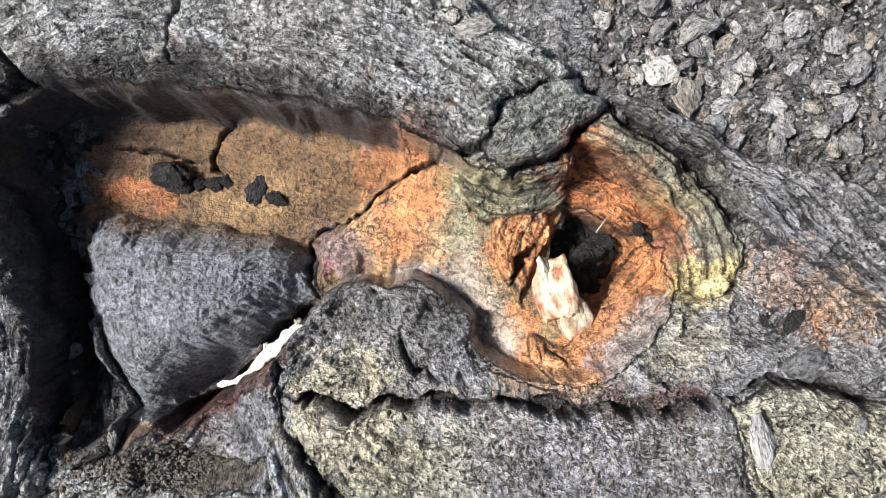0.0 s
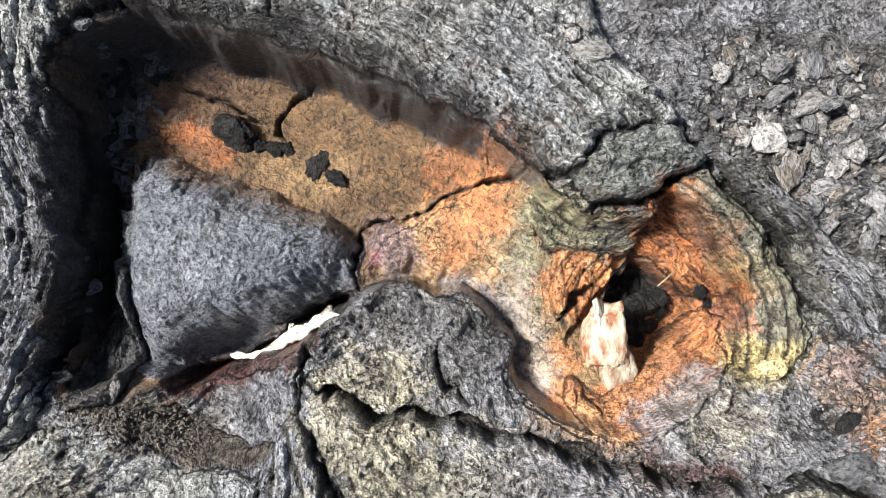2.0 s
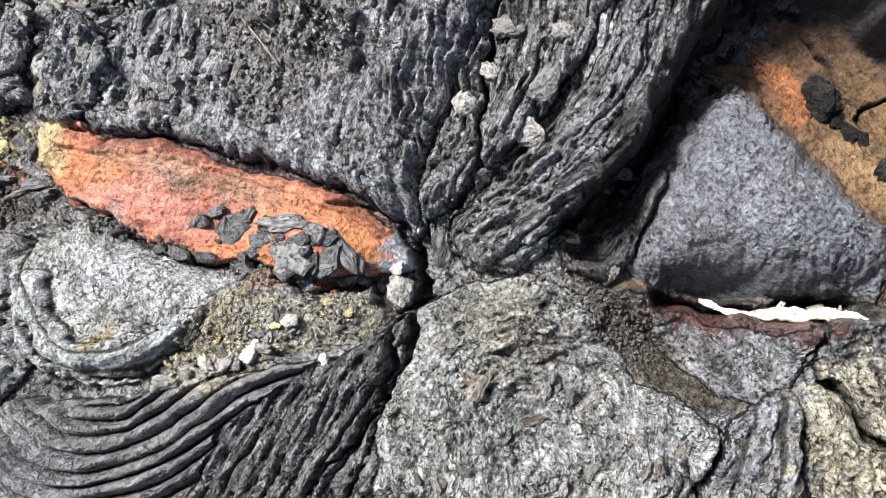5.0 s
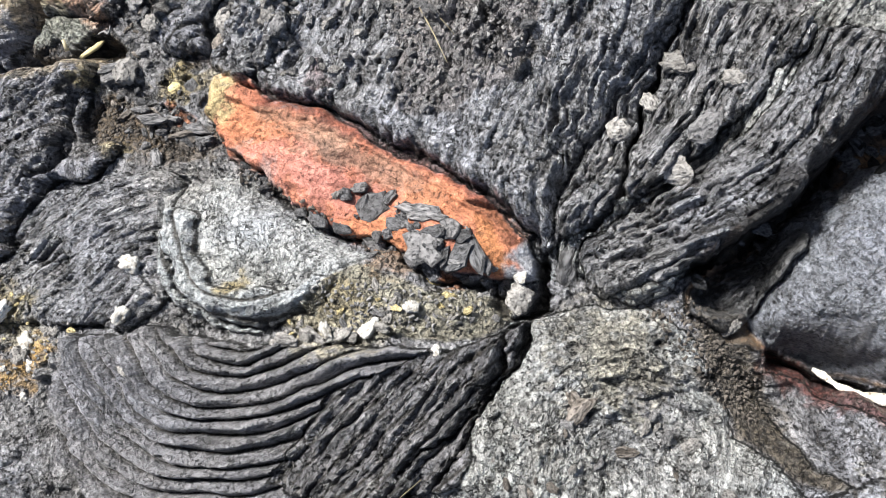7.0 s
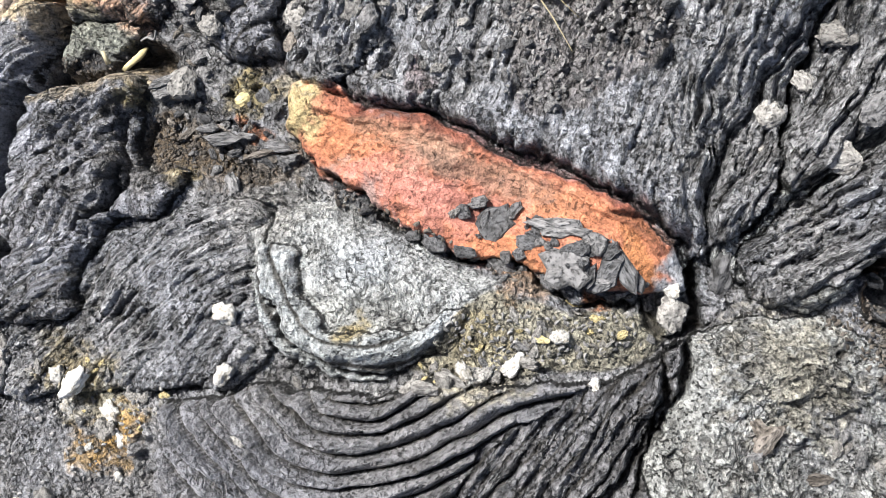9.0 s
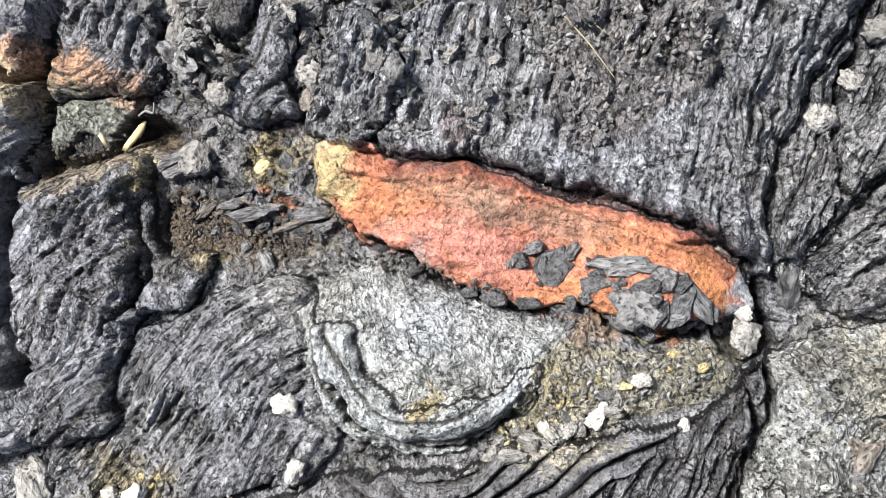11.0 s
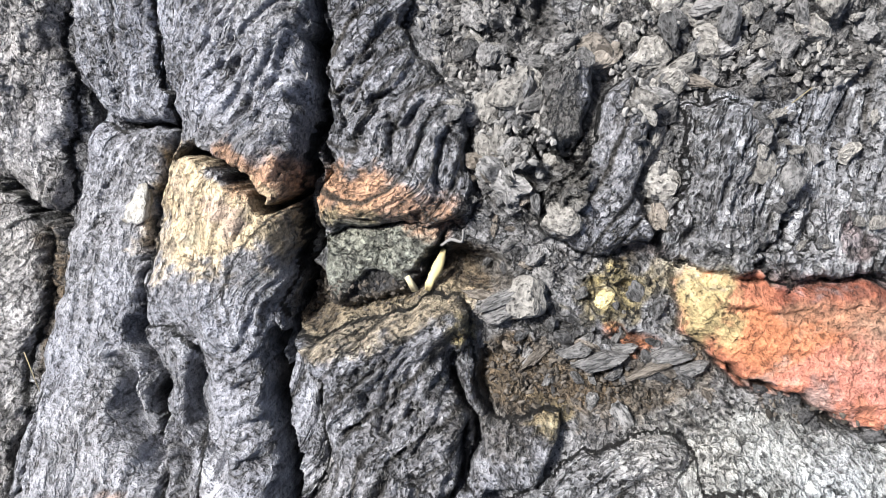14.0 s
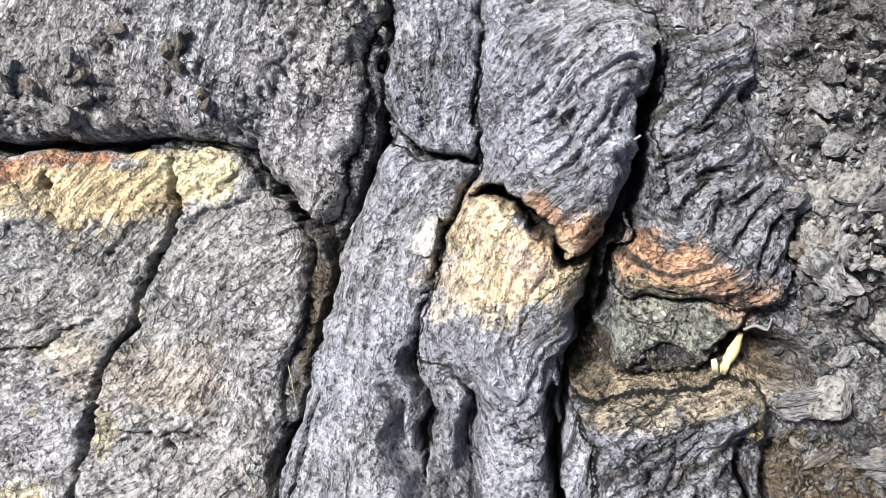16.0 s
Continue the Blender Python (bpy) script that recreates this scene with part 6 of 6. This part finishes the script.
# rubble: stones strewn over a stretch of ground
def strewn(poly, count, low, high, mats, names, label, group):
    p = np.array(poly)
    x0, y0, x1, y1 = *p.min(0), *p.max(0)
    made = 0
    while made < count:
        x, y = rnd.uniform(x0, x1), rnd.uniform(y0, y1)
        if inside(np.array([x]), np.array([y]), poly)[0] < 0:
            continue
        a = low * (high / low) ** (rnd.random() ** 1.7)
        i = rnd.randrange(len(mats))
        stone(names[i], x, y, a * rnd.uniform(.9, 1.5), a * rnd.uniform(.55, .9), a * rnd.uniform(.4, .7), rnd.uniform(0, 360), mats[i], label, "stone", group, .3, 25)
        made += 1


strewn([(0.236, 0.413), (0.707, 0.410), (0.705, 0.100), (0.488, 0.167), (0.380, 0.220), (0.281, 0.250), (0.234, 0.294)], 230, .008, .026, [M_GREY, M_GREY, M_PALEGREY, M_DARK, M_BROWN],
       ["grey_stone", "grey_stone", "pale_stone", "dark_stone", "brown_stone"], "loose rough stone in a rubble heap", "rubble heap")
strewn([(-1.755, -0.718), (-1.708, -0.606), (-1.667, -0.476), (-1.497, -0.310), (-1.381, -0.408), (-1.432, -0.491), (-1.499, -0.524), (-1.548, -0.588), (-1.483, -0.686), (-1.524, -0.675), (-1.623, -0.608), (-1.694, -0.643), (-1.597, -0.754), (-1.650, -0.805)], 190, .008, .024, [M_GREY, M_PALEGREY, M_GREY, M_DARK],
       ["grey_stone", "pale_stone", "grey_stone", "dark_stone"], "loose chipped lava stone strewn on crust", "strewn chips")
strewn([(-1.333, -0.419), (-1.313, -0.236), (-1.244, -0.150), (-1.088, -0.276), (-1.097, -0.380), (-1.119, -0.469), (-1.182, -0.511)], 60, .007, .018, [M_GREY, M_GREY, M_DARK], ["grey_stone", "grey_stone", "dark_stone"],
       "loose chipped lava stone strewn on crust", "strewn chips")

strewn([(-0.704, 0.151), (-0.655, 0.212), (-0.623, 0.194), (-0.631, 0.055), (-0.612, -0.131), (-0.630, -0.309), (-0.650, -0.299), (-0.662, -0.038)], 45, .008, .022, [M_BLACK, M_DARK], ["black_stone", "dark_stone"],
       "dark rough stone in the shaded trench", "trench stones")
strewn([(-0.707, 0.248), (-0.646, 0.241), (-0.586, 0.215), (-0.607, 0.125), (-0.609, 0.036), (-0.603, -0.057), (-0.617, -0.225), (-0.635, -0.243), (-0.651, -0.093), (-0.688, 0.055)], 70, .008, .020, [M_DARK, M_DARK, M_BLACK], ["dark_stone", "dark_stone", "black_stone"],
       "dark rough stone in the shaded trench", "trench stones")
strewn([(-1.570, -0.885), (-1.459, -0.775), (-1.376, -0.817), (-1.355, -0.880), (-1.449, -0.971), (-1.541, -0.940)], 30, .006, .015, [M_DARK, M_BROWN, M_GREY], ["dark_stone", "brown_stone", "grey_stone"],
       "broken crust crumb beside the red tongue", "crust crumbs")
strewn([(-1.258, -0.787), (-1.158, -0.756), (-1.055, -0.710), (-0.960, -0.656), (-0.949, -0.673), (-1.055, -0.733), (-1.163, -0.782), (-1.251, -0.812)], 30, .005, .013, [M_DARK, M_GREY], ["dark_stone", "grey_stone"],
       "dark crumb along the foot of the red tongue", "dark crumbs")
strewn([(-1.837, -0.666), (-1.781, -0.570), (-1.608, -0.725), (-1.650, -0.788), (-1.750, -0.737)], 45, .007, .018, [M_GREY, M_PALEGREY, M_DARK], ["grey_stone", "pale_stone", "dark_stone"],
       "loose chipped lava stone strewn on crust", "strewn chips")

strewn([(-1.359, -1.278), (-1.258, -1.182), (-1.174, -1.145), (-1.124, -1.231), (-1.200, -1.311), (-1.299, -1.313)], 34, .005, .014, [M_WHITE, M_PALEGREY, M_PALEGREY, M_YELLOW], ["white_stone", "pale_stone", "pale_stone", "yellow_stone"],
       "small pale crumb of crusted stone", "pale crumbs")
strewn([(-0.964, -0.886), (-0.976, -0.802), (-0.954, -0.726), (-0.825, -0.582), (-0.778, -0.582), (-0.843, -0.738)], 46, .005, .013, [M_PALEGREY, M_GREY, M_PALEGREY, M_YELLOW], ["pale_stone", "grey_stone", "pale_stone", "yellow_stone"],
       "small pale crumb of crusted stone", "pale crumbs")
strewn([(-0.691, -0.591), (-0.474, -0.452), (-0.283, -0.414), (-0.231, -0.538), (-0.640, -0.752)], 40, .006, .015, [M_PALEGREY, M_GREY, M_BROWN], ["pale_flake", "grey_flake", "brown_flake"],
       "thin flake of crust on the pale mound", "mound flakes")
strewn([(-2.573, -1.293), (-2.384, -1.099), (-2.296, -1.159), (-2.321, -1.227), (-2.483, -1.390)], 34, .006, .016, [M_GREY, M_BROWN, M_PALEGREY], ["grey_flake", "brown_flake", "pale_flake"],
       "thin flake of crust on a grey block", "block flakes")
strewn([(-1.495, -0.569), (-1.362, -0.408), (-1.217, -0.516), (-1.304, -0.621), (-1.374, -0.650)], 40, .006, .014, [M_GREY, M_DARK, M_PALEGREY], ["grey_flake", "dark_flake", "pale_flake"],
       "thin flake of crust on the streaked shelf", "shelf flakes")

strewn([(-1.602, -0.586), (-1.563, -0.574), (-1.515, -0.626), (-1.459, -0.707), (-1.489, -0.722), (-1.551, -0.653)], 34, .006, .015, [M_DARK, M_GREY, M_PALEGREY], ["dark_stone", "grey_stone", "pale_stone"],
       "chipped stone in a crumbling furrow", "furrow chips")
strewn([(-1.513, -0.505), (-1.470, -0.459), (-1.387, -0.554), (-1.413, -0.622), (-1.475, -0.564)], 30, .006, .015, [M_GREY, M_DARK, M_PALEGREY], ["grey_stone", "dark_stone", "pale_stone"],
       "chipped stone in a crumbling furrow", "furrow chips")
strewn([(-1.704, -0.769), (-1.665, -0.731), (-1.589, -0.765), (-1.520, -0.844), (-1.572, -0.888), (-1.648, -0.845)], 44, .006, .018, [M_GREY, M_DARK, M_BROWN], ["grey_stone", "dark_stone", "brown_stone"],
       "broken crust crumb beside the furrowed toe", "crust crumbs")
strewn([(-1.497, -0.895), (-1.442, -0.837), (-1.335, -0.790), (-1.300, -0.827), (-1.380, -0.874), (-1.463, -0.919)], 40, .006, .015, [M_DARK, M_BROWN, M_GREY], ["dark_stone", "brown_stone", "grey_stone"],
       "broken crust crumb beside the red tongue", "crust crumbs")
strewn([(-1.109, -0.680), (-1.055, -0.611), (-0.975, -0.553), (-0.883, -0.536), (-0.825, -0.536), (-0.836, -0.574), (-0.919, -0.640), (-1.007, -0.685)], 34, .006, .017, [M_DARK, M_DARK, M_GREY], ["crust_flake", "crust_flake", "grey_flake"],
       "dark shard of peeled crust on the red tongue", "crust flakes")


# fine grit between the stones, past counting
def grit(name, label, mat, stretches):
    rng = np.random.default_rng(3)
    base = [np.array(v.co) for v in rock_mesh("grit_grain", 4, 1, 6, .2).vertices]
    base = np.array(base)
    tri = np.array([p.vertices[:] for p in rock_mesh("grit_grain", 4, 1, 6, .2).polygons])
    co, fa, n = [], [], 0
    for poly, count, low, high in stretches:
        p = np.array(poly)
        pts = rng.uniform(p.min(0), p.max(0), (count * 3, 2))
        pts = pts[inside(pts[:, 0], pts[:, 1], poly) > 0][:count]
        for x, y in pts:
            size = rng.uniform(low, high) * np.array([rng.uniform(.8, 1.25), rng.uniform(.7, 1), rng.uniform(.6, .9)])
            t = rng.uniform(0, 6.28)
            q = base * size
            q = np.stack([q[:, 0] * math.cos(t) - q[:, 1] * math.sin(t), q[:, 0] * math.sin(t) + q[:, 1] * math.cos(t), q[:, 2]], 1)
            co.append(q + [x, y, ground_at(x, y) + size[2] * .3])
            fa.append(tri + n)
            n += len(base)
    me = bpy.data.meshes.new(name)
    me.from_pydata(np.concatenate(co).tolist(), [], np.concatenate(fa).tolist())
    me.materials.append(mat)
    tagged(new(name, me), label, kind="stuff")


grit("gravel", "fine dark and grey lava grit between the stones", M_GRIT, [
    ([(0.236, 0.413), (0.707, 0.410), (0.705, 0.100), (0.488, 0.167), (0.380, 0.220), (0.281, 0.250), (0.234, 0.294)], 700, .0025, .006),
    ([(0.483, -0.026), (0.634, -0.059), (0.649, -0.159), (0.516, -0.175), (0.458, -0.128)], 120, .002, .005),
    ([(-1.755, -0.718), (-1.708, -0.606), (-1.667, -0.476), (-1.497, -0.310), (-1.381, -0.408), (-1.432, -0.491), (-1.499, -0.524), (-1.548, -0.588), (-1.483, -0.686), (-1.524, -0.675), (-1.623, -0.608), (-1.694, -0.643), (-1.597, -0.754), (-1.650, -0.805)], 700, .0025, .006),
    ([(-1.333, -0.419), (-1.313, -0.236), (-1.244, -0.150), (-1.088, -0.276), (-1.097, -0.380), (-1.119, -0.469), (-1.182, -0.511)], 400, .0025, .006),
    ([(-1.398, -1.325), (-1.186, -1.147), (-1.077, -1.253), (-1.246, -1.507)], 260, .002, .005), ([(-0.999, -0.786), (-0.832, -0.576), (-0.777, -0.610), (-0.910, -0.806)], 200, .002, .005),
    ([(-1.880, -0.666), (-1.799, -0.555), (-1.599, -0.733), (-1.640, -0.796), (-1.732, -0.745)], 300, .0025, .006)])
grit("dark_gravel", "dark brown crumbs of soil and rock", M_CRUMB, [
    ([(-0.620, -0.310), (-0.46, -0.32), (-0.40, -0.39), (-0.650, -0.398)], 220, .002, .005), ([(-0.606, -0.359), (-0.466, -0.32), (-0.40, -0.33), (-0.414, -0.394)], 120, .002, .0045),
    ([(0.032, -0.213), (0.422, -0.208), (0.434, -0.369), (0.105, -0.390)], 420, .002, .005), ([(-1.556, -0.943), (-1.513, -0.904), (-1.355, -0.840), (-1.315, -0.839), (-1.360, -0.904), (-1.500, -0.989)], 260, .002, .005),
    ([(-1.775, -1.022), (-1.651, -0.925), (-1.627, -0.923), (-1.728, -1.062)], 150, .002, .004),
    ([(-1.258, -0.787), (-0.960, -0.656), (-0.949, -0.673), (-1.251, -0.812)], 200, .002, .006)])


# ---- bleached twig in the slot, stained stone in the vent ----
def tube_mesh(name, spine, radii, sides=11, knob=.75):
    """A tapering, slightly knobbly stick along a spine."""
    bm = bmesh.new()
    rings = []
    for i, p in enumerate(spine):
        p = Vector(p)
        ahead = (Vector(spine[min(i + 1, len(spine) - 1)]) - Vector(spine[max(i - 1, 0)])).normalized()
        sidew = ahead.cross(Vector((0, 0, 1))).normalized()
        upw = sidew.cross(ahead)
        rings.append([bm.verts.new(p + (sidew * math.cos(k * 2 * math.pi / sides) + upw * .7 * math.sin(k * 2 * math.pi / sides)) * radii[i]
                                   * (1 + knob * noise.noise(p * 110 + Vector((k * .5, 0, 0))))) for k in range(sides)])
    for r0, r1 in zip(rings[:-1], rings[1:]):
        for k in range(sides):
            bm.faces.new((r0[k], r0[(k + 1) % sides], r1[(k + 1) % sides], r1[k])).smooth = True
    bm.faces.new(rings[0][::-1]), bm.faces.new(rings[-1])
    me = bpy.data.meshes.new(name)
    bm.normal_update(), bm.to_mesh(me), bm.free()
    return me


def stick(name, line, z, radii, mat, label, cat, steps=6, parent=None, rise=0.0):
    pts = curve(line, steps)
    n = len(pts) - 1
    fr = np.linspace(0, len(radii) - 1, n + 1)
    rad = np.interp(fr, range(len(radii)), radii)
    if z is None:
        low = [ground_at(x, y) for x, y in pts]
        z = [max(low[0], low[1]) + .012, max(low) * .5 + min(low) * .5 + .02, max(low[-3:]) + .012]
    lift = z if isinstance(z, (list, tuple)) else [z, z]
    zs = np.interp(np.linspace(0, 1, n + 1), np.linspace(0, 1, len(lift)), lift)
    me = tube_mesh(name, [(x, y, zz + rise * math.sin(math.pi * i / n)) for i, ((x, y), zz) in enumerate(zip(pts, zs))], rad)
    me.materials.append(mat)
    ob = new(name, me)
    if parent:
        ob.parent = parent
        return ob
    return tagged(ob, label, cat)


twig = stick("twig", [(-0.413, -0.236), (-0.388, -0.229), (-0.360, -0.218), (-0.328, -0.191), (-0.291, -0.161), (-0.266, -0.135), (-0.250, -0.122), (-0.232, -0.114)], None, [.003, .006, .004, .006, .005, .010, .013, .008, .010, .005, .006, .002], M_TWIG,
             "bleached white knobbly twig wedged in a dark slot", "twig")
stick("knot", [(-0.312, -0.170), (-0.317, -0.155)], None, [.008, .006, .004], M_TWIG, "", "", 3, twig)
stick("knot", [(-0.271, -0.137), (-0.261, -0.114)], None, [.008, .006, .004], M_TWIG, "", "", 3, twig)
stick("knot", [(-0.250, -0.120), (-0.258, -0.110)], None, [.004, .002], M_TWIG, "", "", 3, twig)


def vent_stone():
    """A tall cream stone, split down its face and stained with rust."""
    base = new("stained_stone", None)
    x, y = 0.200, -0.077
    base.location = (x, y, 0)
    for nm, dx, dy, a, b, c, turn, seed in (("stone_body", -.004, .010, .034, .066, .03, 14, 3), ("broken_face", .022, -.022, .026, .044, .026, 10, 8), ("top_ridge", -.022, .040, .016, .040, .02, 20, 12)):
        me = rock_mesh(nm, seed, 4, 8, .12)
        me.materials.append(M_MARBLED if nm != "top_ridge" else M_BONE)
        ob = new(nm, me)
        ob.parent = base
        ob.matrix_basis = pose(dx, dy, -.085, 8, -6, turn) @ Matrix.Diagonal((a * 1.15, b * 1.15, c * 1.15, 1))
    tagged(base, "cream stone marbled with rust, leaning in a vent", "stone")


vent_stone()

# sticks, straws and splinters
stick("splinter", [(-1.653, -0.883), (-1.647, -0.904), (-1.640, -0.930)], None, [.003, .005, .006, .003], M_YELLOW, "yellowed broken splinter across a small pit", "splinter")
stick("splinter", [(-1.659, -0.879), (-1.654, -0.866), (-1.642, -0.860), (-1.650, -0.847)], None, [.0015, .002, .002, .001], M_GREY, "forked dry splinter standing in a crack", "splinter", 3)
stick("splinter", [(-1.668, -0.926), (-1.651, -0.934)], [.06, .05], [.003, .004], M_STRAW, "short dry splinter in a soil pit", "splinter", 3)
stick("splinter", [(-1.922, -0.810), (-1.905, -0.818), (-1.902, -0.811)], None, [.0015, .002, .001], M_GREY, "small pale forked crust splinter on a lava toe", "splinter", 3)
for line, za, label in (([(-0.638, -0.879), (-0.643, -0.808)], .09, "dry straw lying over ropy lava"), ([(-1.274, -0.378), (-1.220, -0.386), (-1.165, -0.398)], .09, "thin dry straw across grey crust"),
                        ([(0.262, 0.037), (0.287, 0.071)], -.02, "thin straw at the vent edge"), ([(-1.262, -0.363), (-1.193, -0.360)], .09, "thin straw on streaked lava"),
                        ([(-1.435, -0.482), (-1.445, -0.521)], .09, "thin straw on furrowed lava"), ([(-1.997, -1.309), (-1.948, -1.342)], .05, "dry straw in a soil joint"), ([(-1.955, -1.405), (-1.898, -1.428)], .06, "dry straw over a block edge")):
    top = max(ground_at(*p) for p in curve(line, 4)) + .002
    stick("straw", line, [top, top + .004, top], [.0007, .001, .0009, .0005], M_STRAW, label, "straw", 5)
